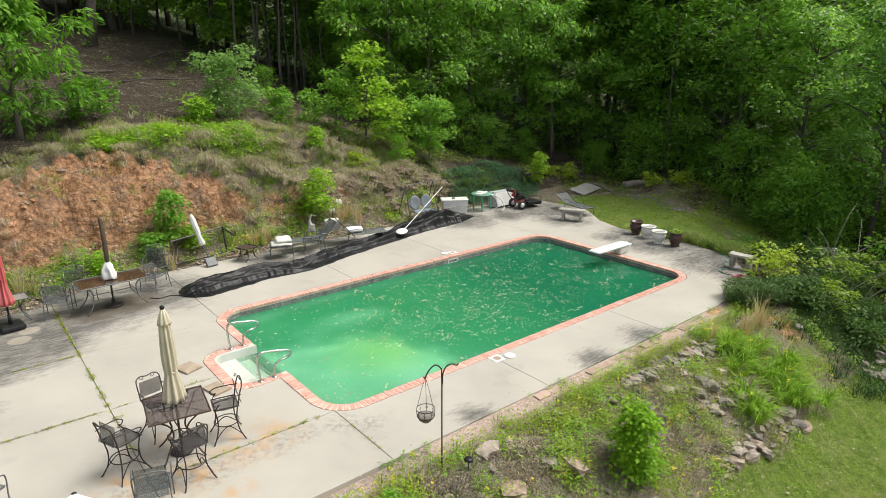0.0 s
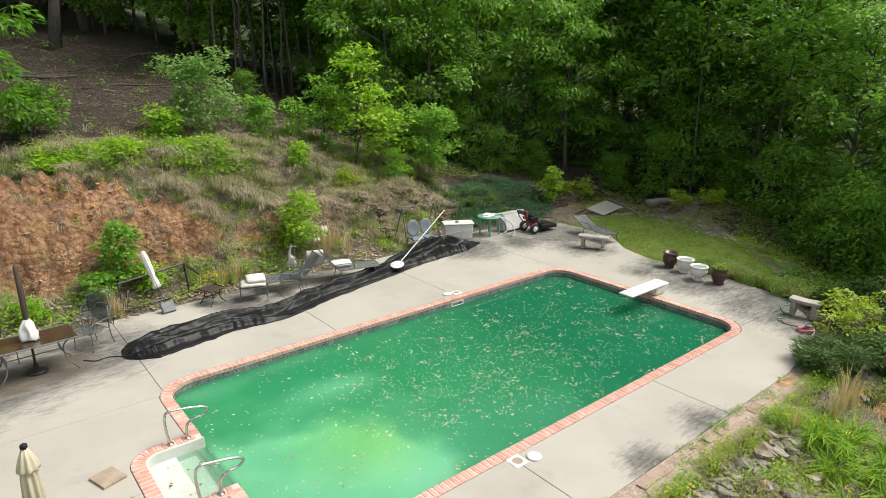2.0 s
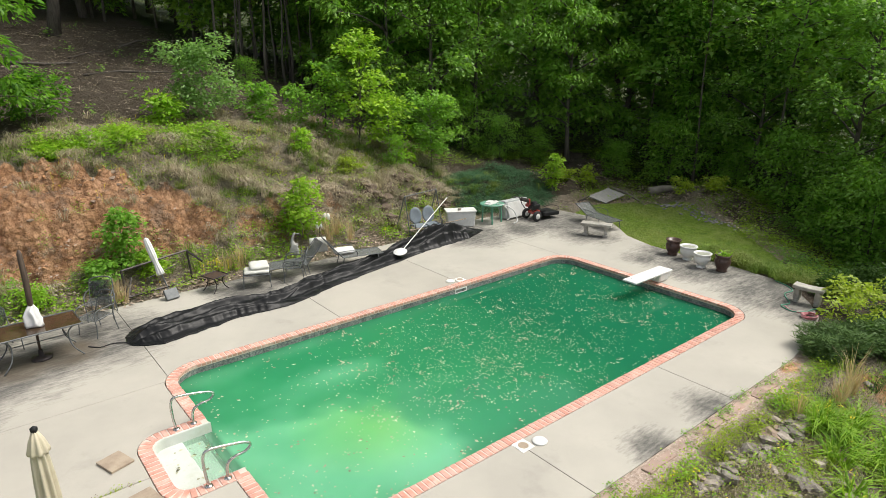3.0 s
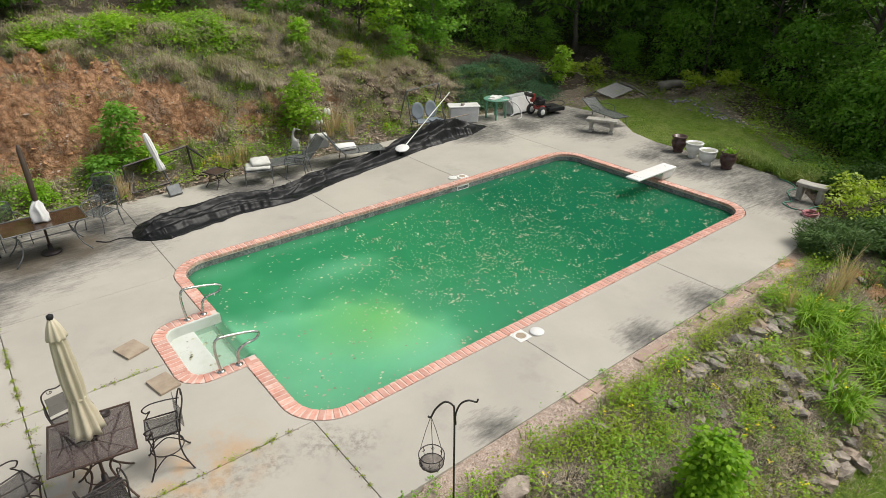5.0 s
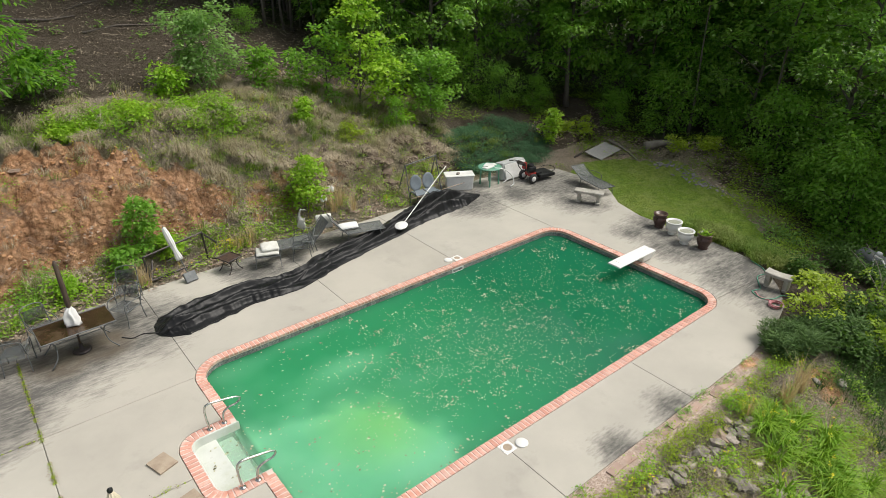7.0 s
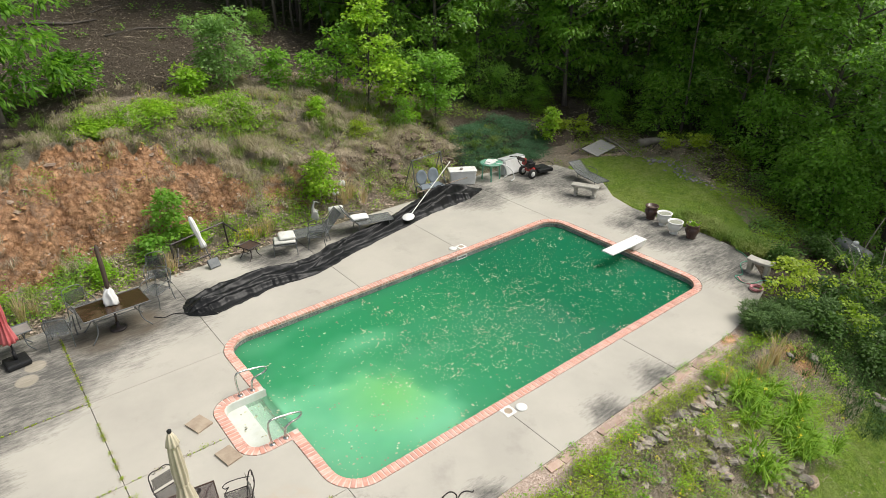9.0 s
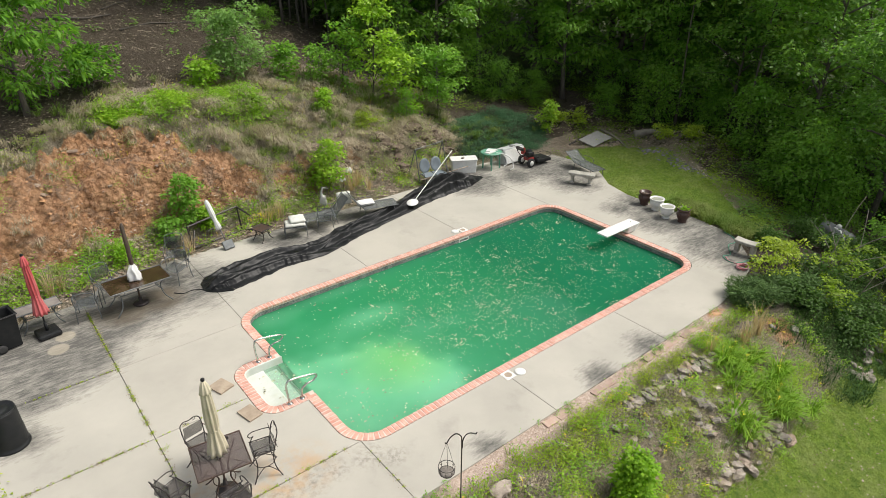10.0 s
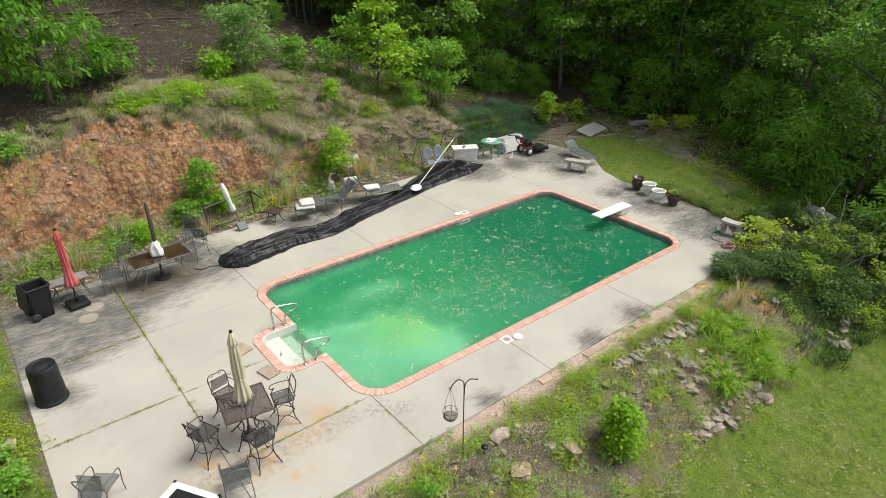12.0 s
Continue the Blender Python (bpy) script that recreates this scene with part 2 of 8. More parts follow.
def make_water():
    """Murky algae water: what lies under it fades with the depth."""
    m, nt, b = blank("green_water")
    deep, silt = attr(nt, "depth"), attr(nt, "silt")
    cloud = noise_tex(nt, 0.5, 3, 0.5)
    # deeper water gets a darker base colour, for light lost on the way
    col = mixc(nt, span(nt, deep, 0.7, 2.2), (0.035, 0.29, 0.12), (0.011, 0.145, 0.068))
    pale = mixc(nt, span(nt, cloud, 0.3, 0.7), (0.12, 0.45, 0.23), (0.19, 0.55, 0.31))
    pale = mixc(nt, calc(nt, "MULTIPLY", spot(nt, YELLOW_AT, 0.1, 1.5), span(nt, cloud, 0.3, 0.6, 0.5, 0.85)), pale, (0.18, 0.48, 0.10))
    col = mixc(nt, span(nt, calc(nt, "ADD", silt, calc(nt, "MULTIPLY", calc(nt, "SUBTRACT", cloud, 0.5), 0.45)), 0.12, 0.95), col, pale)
    sock(nt, b.inputs["Base Color"], col)
    b.inputs["Roughness"].default_value = 0.04
    b.subsurface_method = "BURLEY"
    b.inputs["Subsurface Weight"].default_value = 0.85
    b.inputs["Subsurface Radius"].default_value = (0.5, 0.9, 0.6)
    b.inputs["Subsurface Scale"].default_value = 1.3
    b.inputs["IOR"].default_value = 1.33
    sock(nt, b.inputs["Normal"], bump(nt, noise_tex(nt, 3.5, 3), 0.05, 0.02))
    t = nt.nodes.new("ShaderNodeBsdfTransparent")
    t.inputs[0].default_value = (0.86, 0.98, 0.91, 1)
    x = nt.nodes.new("ShaderNodeMixShader")
    murk = calc(nt, "SUBTRACT", 1.0, calc(nt, "POWER", 2.718, calc(nt, "MULTIPLY", deep, -2.0)))
    sock(nt, x.inputs[0], murk)
    nt.links.new(t.outputs[0], x.inputs[1])
    nt.links.new(b.outputs[0], x.inputs[2])
    nt.links.new(x.outputs[0], nt.nodes["Material Output"].inputs[0])
    return m


CONCRETE, GROUND, WATER = make_concrete(), make_ground(), make_water()
BRICK = surf("coping_brick", (0.62, 0.29, 0.215), (0.70, 0.42, 0.34), 6, 0.85, dirt=(0.72, 0.58, 0.51), dirt_amount=0.7, own=0.3)
MORTAR = surf("pale_mortar", (0.74, 0.60, 0.53), (0.66, 0.50, 0.43), 5, 0.9)
TILE = surf("waterline_tile", (0.42, 0.43, 0.41), (0.10, 0.115, 0.13), 22, 0.3, grain=40, relief=0.05, dirt=(0.20, 0.20, 0.15), own=0.6)
GROUT = surf("tile_grout", (0.34, 0.34, 0.31), (0.26, 0.26, 0.23), 8, 0.8)
PLASTER = surf("pool_plaster", (0.42, 0.55, 0.45), (0.30, 0.46, 0.34), 1.2, 0.7)
STEP_WHITE = surf("white_step_shell", (0.64, 0.66, 0.61), (0.55, 0.58, 0.52), 2, 0.35, relief=0.03, dirt=(0.42, 0.44, 0.28), dirt_amount=0.6)
WHITE = surf("white_plastic", (0.80, 0.80, 0.77), (0.70, 0.70, 0.67), 3, 0.4, relief=0.05, dirt=(0.42, 0.42, 0.36), dirt_amount=0.35)
WHITE_PAINT = surf("white_board_paint", (0.82, 0.82, 0.80), (0.77, 0.77, 0.74), 3, 0.5, relief=0.12)
CHROME = surf("steel_tube", (0.62, 0.62, 0.60), (0.50, 0.50, 0.48), 8, 0.22, 1.0, relief=0.02)
IRON = surf("dark_wrought_iron", (0.035, 0.033, 0.034), (0.06, 0.045, 0.04), 12, 0.5, 0.4, relief=0.1)
IRON_BROWN = surf("rusty_brown_iron", (0.055, 0.038, 0.032), (0.10, 0.06, 0.04), 14, 0.6, 0.3, relief=0.15)
GREY_METAL = surf("grey_painted_metal", (0.10, 0.11, 0.11), (0.16, 0.17, 0.17), 8, 0.5, 0.2, relief=0.05)
MESH_BROWN = screen("brown_mesh_top", (0.085, 0.062, 0.058), 0.4)
MESH_DARK = screen("dark_mesh_seat", (0.055, 0.05, 0.05), 0.5)
MESH_GREY = screen("grey_mesh_seat", (0.09, 0.10, 0.10), 0.55)
SLING = screen("grey_sling_fabric", (0.12, 0.13, 0.127), 0.32)
CREAM = surf("cream_canvas", (0.62, 0.56, 0.42), (0.54, 0.48, 0.35), 3, 0.9, grain=120, dirt=(0.35, 0.30, 0.20), dirt_amount=0.3)
RED = surf("faded_red_canvas", (0.48, 0.075, 0.08), (0.58, 0.16, 0.16), 3, 0.9, grain=120, stretch=(3, 3, 0.6))
CLOTH = surf("white_cloth", (0.78, 0.78, 0.76), (0.66, 0.66, 0.64), 4, 0.9, grain=120)
CUSHION = surf("weathered_white_cushion", (0.66, 0.66, 0.61), (0.56, 0.56, 0.50), 4, 0.9, grain=90, dirt=(0.30, 0.30, 0.24), dirt_amount=0.4)
BLACK_PLASTIC = surf("black_plastic", (0.010, 0.011, 0.012), (0.016, 0.017, 0.018), 5, 0.5, relief=0.08, dirt=(0.04, 0.04, 0.037), dirt_amount=0.3)
BLACK_PLASTIC.node_tree.nodes["Principled BSDF"].inputs["Specular IOR Level"].default_value = 0.3
def make_cover():
    """Black woven sheet with creases that run along it."""
    m, nt, b = blank("black_cover_sheet")
    col = mixc(nt, span(nt, noise_tex(nt, 2.5, 5), 0.4, 0.65), (0.006, 0.0065, 0.007), (0.014, 0.0145, 0.015))
    col = mixc(nt, span(nt, noise_tex(nt, 1.6, 6, 0.7), 0.56, 0.75, 0, 0.35), col, (0.035, 0.036, 0.038))
    sock(nt, b.inputs["Base Color"], col)
    b.inputs["Roughness"].default_value = 0.40
    b.inputs["Specular IOR Level"].default_value = 0.2
    sock(nt, b.inputs["Normal"], bump(nt, noise_tex(nt, 7, 4, 0.6), 0.15, 0.03))
    return m


COVER = make_cover()
BROWN_GLASS = surf("brown_glass_top", (0.055, 0.032, 0.018), (0.035, 0.02, 0.012), 2.5, 0.12, relief=0.0, dirt=(0.15, 0.11, 0.065), dirt_amount=0.5)
UMBRELLA_DARK = surf("dark_brown_umbrella", (0.06, 0.04, 0.03), (0.10, 0.07, 0.05), 8, 0.6, stretch=(4, 4, 0.4))
STONE_BENCH = surf("cast_stone", (0.46, 0.44, 0.39), (0.34, 0.325, 0.28), 5, 0.9, relief=0.5, dirt=(0.14, 0.135, 0.11), dirt_amount=0.6)
TANK_GREY = surf("grey_tank_paint", (0.12, 0.13, 0.135), (0.18, 0.19, 0.19), 4, 0.5, relief=0.1, dirt=(0.12, 0.11, 0.09), dirt_amount=0.5)
GLAZE = surf("brown_glazed_pot", (0.055, 0.028, 0.022), (0.09, 0.05, 0.04), 9, 0.35, relief=0.1)
DRY_SOIL = surf("pale_dry_soil", (0.36, 0.37, 0.30), (0.24, 0.25, 0.19), 18, 0.95)
SOIL = surf("potting_soil", (0.07, 0.05, 0.035), (0.14, 0.10, 0.07), 20, 0.95)
def make_rock():
    m, nt, b = blank("field_rock")
    own = island(nt, True)
    col = mixc(nt, span(nt, own, 0.45, 0.7), (0.29, 0.26, 0.225), (0.47, 0.41, 0.345))
    col = mixc(nt, span(nt, own, 0.82, 0.9), col, (0.42, 0.32, 0.245))
    col = mixc(nt, span(nt, noise_tex(nt, 7, 6, 0.7), 0.4, 0.65), col, mixc(nt, 1.0, col, (0.45, 0.42, 0.40), "MULTIPLY"))
    fine = noise_tex(nt, 28, 5, 0.7)
    col = mixc(nt, 0.5, col, mixc(nt, fine, (0.4, 0.4, 0.4), (1.2, 1.2, 1.2)), "MULTIPLY")
    sock(nt, b.inputs["Base Color"], col)
    b.inputs["Roughness"].default_value = 0.92
    sock(nt, b.inputs["Normal"], bump(nt, fine, 0.8, 0.02))
    return m


ROCK = make_rock()
SLATE = surf("slate_rubble", (0.19, 0.185, 0.18), (0.30, 0.295, 0.285), 6, 0.85, grain=25, relief=0.5, own=0.4)
CLAY_ROCK = surf("red_clay_clod", (0.40, 0.20, 0.09), (0.56, 0.32, 0.17), 6, 0.95, grain=25, relief=0.5)
CLAY_STONE = surf("clay_stained_stone", (0.25, 0.185, 0.135), (0.36, 0.27, 0.20), 8, 0.9, grain=25, relief=0.6, own=0.4)
PAVER = surf("tan_paver", (0.42, 0.34, 0.25), (0.32, 0.25, 0.185), 5, 0.9, relief=0.3)
GREEN_TABLE = surf("green_plastic", (0.10, 0.30, 0.20), (0.14, 0.36, 0.25), 4, 0.5, relief=0.05, dirt=(0.25, 0.30, 0.24), dirt_amount=0.5)
BLUE_GREY = surf("blue_grey_shell", (0.16, 0.19, 0.215), (0.20, 0.235, 0.26), 6, 0.5, relief=0.06)
MOWER_RED = surf("red_mower_paint", (0.40, 0.035, 0.03), (0.32, 0.025, 0.02), 5, 0.4, coat=0.3)
RUBBER = surf("black_rubber", (0.02, 0.02, 0.02), (0.035, 0.034, 0.033), 9, 0.8)
HOSE_GREEN = surf("green_hose", (0.06, 0.24, 0.16), (0.09, 0.30, 0.20), 8, 0.45)
HOSE_PINK = surf("pink_red_hose", (0.50, 0.13, 0.16), (0.58, 0.30, 0.32), 8, 0.45)
BARK = surf("tree_bark", (0.06, 0.052, 0.043), (0.125, 0.108, 0.09), 5, 0.95, grain=30, relief=0.8, stretch=(4, 4, 0.7))
STICK = surf("bare_stem", (0.17, 0.15, 0.125), (0.25, 0.225, 0.19), 5, 0.9)
LEAF_OAK = leafy("forest_leaf", (0.09, 0.205, 0.035), (0.28, 0.48, 0.085), (0.19, 0.37, 0.05), 0.55, 0.42, shine=0.5)
LEAF_DEEP = leafy("deep_forest_leaf", (0.09, 0.21, 0.035), (0.30, 0.50, 0.085), (0.28, 0.45, 0.055), 0.55, 0.42, shine=0.5)
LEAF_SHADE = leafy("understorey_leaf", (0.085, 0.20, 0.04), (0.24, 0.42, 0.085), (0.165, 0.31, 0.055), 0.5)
LEAF_HICKORY = leafy("hickory_leaf", (0.06, 0.165, 0.018), (0.22, 0.43, 0.045), (0.11, 0.28, 0.026), 0.5, shine=0.25)
LEAF_MAPLE = leafy("edge_leaf", (0.065, 0.165, 0.023), (0.20, 0.38, 0.05), (0.115, 0.26, 0.034), 0.5)
LEAF_BRIGHT = leafy("bright_leaf", (0.12, 0.27, 0.03), (0.28, 0.50, 0.065), (0.19, 0.39, 0.05), 0.5)
LEAF_LIME = leafy("lime_leaf", (0.20, 0.37, 0.025), (0.40, 0.58, 0.06), (0.26, 0.46, 0.035), 0.5)
LEAF_BLUE = leafy("grey_green_leaf", (0.15, 0.28, 0.075), (0.32, 0.48, 0.17), (0.22, 0.38, 0.11), 0.5)
LEAF_DARK = leafy("dark_evergreen_leaf", (0.032, 0.080, 0.022), (0.070, 0.14, 0.038), (0.05, 0.11, 0.022), 0.2, shine=0.12)
LEAF_JUNIPER = leafy("juniper_needle", (0.06, 0.12, 0.04), (0.15, 0.24, 0.08), (0.10, 0.17, 0.055), 0.2, shine=0.12)
# leaf colour darkened so the plants below the deck look shaded
LEAF_DIMMED = leafy("dimmed_green_leaf", (0.035, 0.085, 0.016), (0.095, 0.18, 0.035), (0.06, 0.13, 0.02), 0.35, shine=0.2)
LEAF_OLIVE = leafy("olive_leaf", (0.22, 0.32, 0.022), (0.43, 0.53, 0.055), (0.29, 0.40, 0.03), 0.5)
IVY = leafy("ivy_leaf", (0.05, 0.12, 0.06), (0.10, 0.20, 0.10), None, 0.2, 0.6, shine=0.12)
STRAW = leafy("dry_grass", (0.27, 0.225, 0.165), (0.70, 0.60, 0.48), (0.34, 0.30, 0.19), 0.25, 0.9, 0.8, 0.15)
TAN = leafy("tan_plume_grass", (0.46, 0.34, 0.19), (0.68, 0.54, 0.35), None, 0.25, 0.9)
LAWN_BLADE = leafy("lawn_blade", (0.15, 0.25, 0.03), (0.30, 0.41, 0.065), (0.36, 0.40, 0.12), 0.35, 0.7, 1.1)
BLADE = leafy("green_grass", (0.10, 0.18, 0.022), (0.20, 0.30, 0.05), (0.26, 0.30, 0.09), 0.3, 0.7)
LILY = leafy("lily_blade", (0.14, 0.30, 0.02), (0.31, 0.47, 0.05), None, 0.4, 0.5)
YELLOW = leafy("yellow_petal", (0.70, 0.55, 0.01), (0.80, 0.66, 0.03), None, 0.2)
LEAF_GUM = leafy("sweetgum_leaf", (0.14, 0.29, 0.02), (0.36, 0.57, 0.045), (0.22, 0.41, 0.03), 0.5, shine=0.25)
EDGE_PAVER = surf("sunken_paver", (0.42, 0.29, 0.23), (0.50, 0.385, 0.32), 5, 0.95, relief=0.4, dirt=(0.30, 0.24, 0.19), dirt_amount=0.7, own=0.4)
LEAF_SHRUB = leafy("shrub_leaf", (0.13, 0.23, 0.016), (0.33, 0.46, 0.04), (0.17, 0.28, 0.02), 0.5)
PALE_LITTER = leafy("pale_litter", (0.22, 0.15, 0.11), (0.56, 0.46, 0.38), None, 0.1, 0.9, 0.6, 0.2)
DEAD_LEAF = leafy("fallen_leaf", (0.10, 0.075, 0.05), (0.40, 0.33, 0.25), None, 0.1, 0.9)
FLOAT_PALE = leafy("pale_floating_leaf", (0.24, 0.30, 0.17), (0.46, 0.50, 0.35), None, 0.1, 0.7)
FLOAT_BROWN = leafy("brown_floating_leaf", (0.11, 0.10, 0.055), (0.54, 0.54, 0.38), None, 0.1, 0.7)


# ---------- mesh helpers ----------
def ob_from(name, bm, material, smooth=False):
    me = bpy.data.meshes.new(name)
    bm.to_mesh(me)
    bm.free()
    if smooth:
        me.shade_smooth()
    me.materials.append(material)
    return new(name, me)


def part(name, bm, material, parent, label="", smooth=False):
    ob = ob_from(name, bm, material, smooth)
    ob.parent = parent
    return tagged(ob, label)


def thing(name, x, y, z, turn=0.0, label="", category="", group="", kind=""):
    e = new(name)
    e.empty_display_size = 0.1
    e.matrix_world = pose(x, y, z, 0, 0, turn)
    return tagged(e, label, category, group, kind)


def box(bm, cx, cy, cz, sx, sy, sz, bev=0.0, m=None, taper=1.0):
    r = bmesh.ops.create_cube(bm, size=1.0)
    vs = r["verts"]
    for v in vs:
        k = taper if v.co.z < 0 else 1.0
        v.co = Vector((v.co.x * sx * k, v.co.y * sy * k, v.co.z * sz))
    if bev > 0:
        es = list({e for v in vs for e in v.link_edges})
        out = bmesh.ops.bevel(bm, geom=es, offset=bev, segments=2, affect="EDGES", profile=0.5)
        vs = list({v for f in out["faces"] for v in f.verts} | {v for v in vs if v.is_valid})
    t = Matrix.Translation((cx, cy, cz)) @ (m or Matrix.Identity(4))
    bmesh.ops.transform(bm, matrix=t, verts=vs)
    return bm


def tube(bm, pts, r, seg=7, closed=False, caps=True):
    """A round bar along pts; r is one radius or one for each point."""
    pts = [Vector(p) for p in pts]
    n = len(pts)
    rs = r if isinstance(r, (list, tuple)) else [r] * n
    rings, side = [], None
    for i, p in enumerate(pts):
        a = pts[i - 1] if i or closed else p
        b = pts[(i + 1) % n] if i < n - 1 or closed else p
        d = (b - a).normalized()
        if side is None:
            side = d.orthogonal().normalized()
        side = (side - d * side.dot(d))
        side = side.normalized() if side.length > 1e-6 else d.orthogonal().normalized()
        up = d.cross(side)
        rings.append([bm.verts.new(p + (side * math.cos(k * math.tau / seg) + up * math.sin(k * math.tau / seg)) * rs[i]) for k in range(seg)])
    for i in range(n if closed else n - 1):
        a, b = rings[i], rings[(i + 1) % n]
        for k in range(seg):
            bm.faces.new((a[k], a[(k + 1) % seg], b[(k + 1) % seg], b[k]))
    if caps and not closed:
        bm.faces.new(rings[0][::-1])
        bm.faces.new(rings[-1])
    return bm


def lathe(bm, profile, seg=20, at=(0, 0, 0), pleat=0.0, folds=8, twist=0.0):
    """Turn (radius, height) pairs about z; pleat pushes every fold in and out."""
    rings = []
    for r, z in profile:
        ring = []
        for k in range(seg):
            a = k * math.tau / seg
            rr = r * (1 + pleat * math.cos(folds * a + twist * z))
            ring.append(bm.verts.new((at[0] + rr * math.cos(a), at[1] + rr * math.sin(a), at[2] + z)))
        rings.append(ring)
    for a, b in zip(rings, rings[1:]):
        for k in range(seg):
            bm.faces.new((a[k], a[(k + 1) % seg], b[(k + 1) % seg], b[k]))
    if profile[0][0] > 1e-4:
        bm.faces.new(rings[0][::-1])
    if profile[-1][0] > 1e-4:
        bm.faces.new(rings[-1])
    return bm


def bend(*pts, n=8):
    """A smooth line through the points (Catmull-Rom)."""
    p = [Vector(q) for q in pts]
    p = [p[0] * 2 - p[1], *p, p[-1] * 2 - p[-2]]
    out = []
    for i in range(1, len(p) - 2):
        for k in range(n):
            t = k / n
            a, b, c, d = p[i - 1 : i + 3]
            out.append(0.5 * (2 * b + (c - a) * t + (2 * a - 5 * b + 4 * c - d) * t * t + (3 * b - a - 3 * c + d) * t**3))
    return out + [p[-2]]


def sheet(bm, w, h, z=0.0, thick=0.012, m=None, bow=0.0, nx=6, ny=6):
    """A thin panel with some bow, in its own xy plane."""
    m = m or Matrix.Identity(4)
    top = [[bm.verts.new(m @ Vector((w * (i / nx - 0.5), h * (j / ny - 0.5), z + bow * (1 - (2 * i / nx - 1) ** 2)))) for j in range(ny + 1)] for i in range(nx + 1)]
    low = [[bm.verts.new(v.co - (m.to_3x3() @ Vector((0, 0, thick)))) for v in row] for row in top]
    for i in range(nx):
        for j in range(ny):
            bm.faces.new((top[i][j], top[i + 1][j], top[i + 1][j + 1], top[i][j + 1]))
            bm.faces.new((low[i][j], low[i][j + 1], low[i + 1][j + 1], low[i + 1][j]))
    rim = [(i, 0) for i in range(nx)] + [(nx, j) for j in range(ny)] + [(i, ny) for i in range(nx, 0, -1)] + [(0, j) for j in range(ny, 0, -1)]
    for a, b in zip(rim, rim[1:] + rim[:1]):
        bm.faces.new((top[b[0]][b[1]], top[a[0]][a[1]], low[a[0]][a[1]], low[b[0]][b[1]]))
    return bm


def step(a, b, x):
    t = min(1.0, max(0.0, (x - a) / (b - a)))
    return t * t * (3 - 2 * t)


def lerp(table, x):
    return float(np.interp(x, [a for a, _ in table], [b for _, b in table]))


# ---------- plan ----------
PX0, PX1, PY0, PY1 = 0.06, 11.62, 0.53, 6.16
COPE, POOL_R, WATER_Z = 0.220, 0.55, -0.2
ST_X, ST_Y0, ST_Y1, ST_R = -0.90, 2.46, 4.02, 0.24


def arc(cx, cy, r, a0, a1, n):
    return [(cx + r * math.cos(radians(a0 + (a1 - a0) * i / n)), cy + r * math.sin(radians(a0 + (a1 - a0) * i / n))) for i in range(n + 1)]


def pool_outline(off=0.0):
    """The pool's edge with its step bay, counter-clockwise from the bay's southern root."""
    x0, x1, y0, y1, r = PX0 - off, PX1 + off, PY0 - off, PY1 + off, POOL_R + off
    sx, s0, s1, sr = ST_X - off, ST_Y0 - off, ST_Y1 + off, ST_R + off
    pts = [(x0, s0)] + arc(x0 + r, y0 + r, r, 180, 270, 10) + arc(x1 - r, y0 + r, r, 270, 360, 10) + arc(x1 - r, y1 - r, r, 0, 90, 10) + arc(x0 + r, y1 - r, r, 90, 180, 10)
    pts += [(x0, s1)] + arc(sx + sr, s1 - sr, sr, 90, 180, 6) + arc(sx + sr, s0 + sr, sr, 180, 270, 6)
    return pts


DECK = [(-5.65, -1.3), (10.1, -1.25), (11.6, -1.05), (12.7, -0.75), (13.45, -0.25), (14.1, 0.3), (14.5, 1.2), (14.65, 2.3), (14.55, 3.6), (14.6, 5.0), (14.95, 6.15), (15.5, 6.85), (15.95, 7.5), (16.05, 8.6), (15.9, 9.9), (14.0, 10.75), (12.7, 11.0), (9.0, 10.5), (-2.2, 10.35), (-3.0, 9.5), (-5.65, 9.2)]


def inside(poly, x, y):
    hit, n = False, len(poly)
    for i in range(n):
        (x0, y0), (x1, y1) = poly[i], poly[i - 1]
        if (y0 > y) != (y1 > y) and x < (x1 - x0) * (y - y0) / (y1 - y0) + x0:
            hit = not hit
    return hit


def gap_to(poly, x, y):
    best = 1e9
    for i in range(len(poly)):
        (x0, y0), (x1, y1) = poly[i - 1], poly[i]
        dx, dy = x1 - x0, y1 - y0
        t = min(1, max(0, ((x - x0) * dx + (y - y0) * dy) / (dx * dx + dy * dy)))
        best = min(best, math.hypot(x - x0 - t * dx, y - y0 - t * dy))
    return best


TOE = [(-60, 9.0), (-6, 9.15), (-3, 9.5), (-2, 10.25), (9, 10.5), (12, 11.1), (16, 10.6), (20, 10.2), (40, 8)]
BANK = [(0, 0), (0.7, 0.2), (1.4, 0.75), (2.0, 1.55), (3.0, 2.3), (4.0, 3.0), (5.0, 3.4)]
RISE = [(5, 0), (20, 3.8), (60, 11), (400, 40)]
TALL = [(-60, 0.9), (-4, 0.9), (0, 1.0), (7, 1.0), (11, 0.75), (14, 0.5), (20, 0.3), (40, 0.3)]
SOUTH = [(-400, -24), (-30, -5.5), (-9, -2.35), (-5.6, -1.68), (-4.5, -1.28), (-3.6, -0.75), (-2.9, -0.28), (-2.3, -0.08), (-1.2, -0.02)]


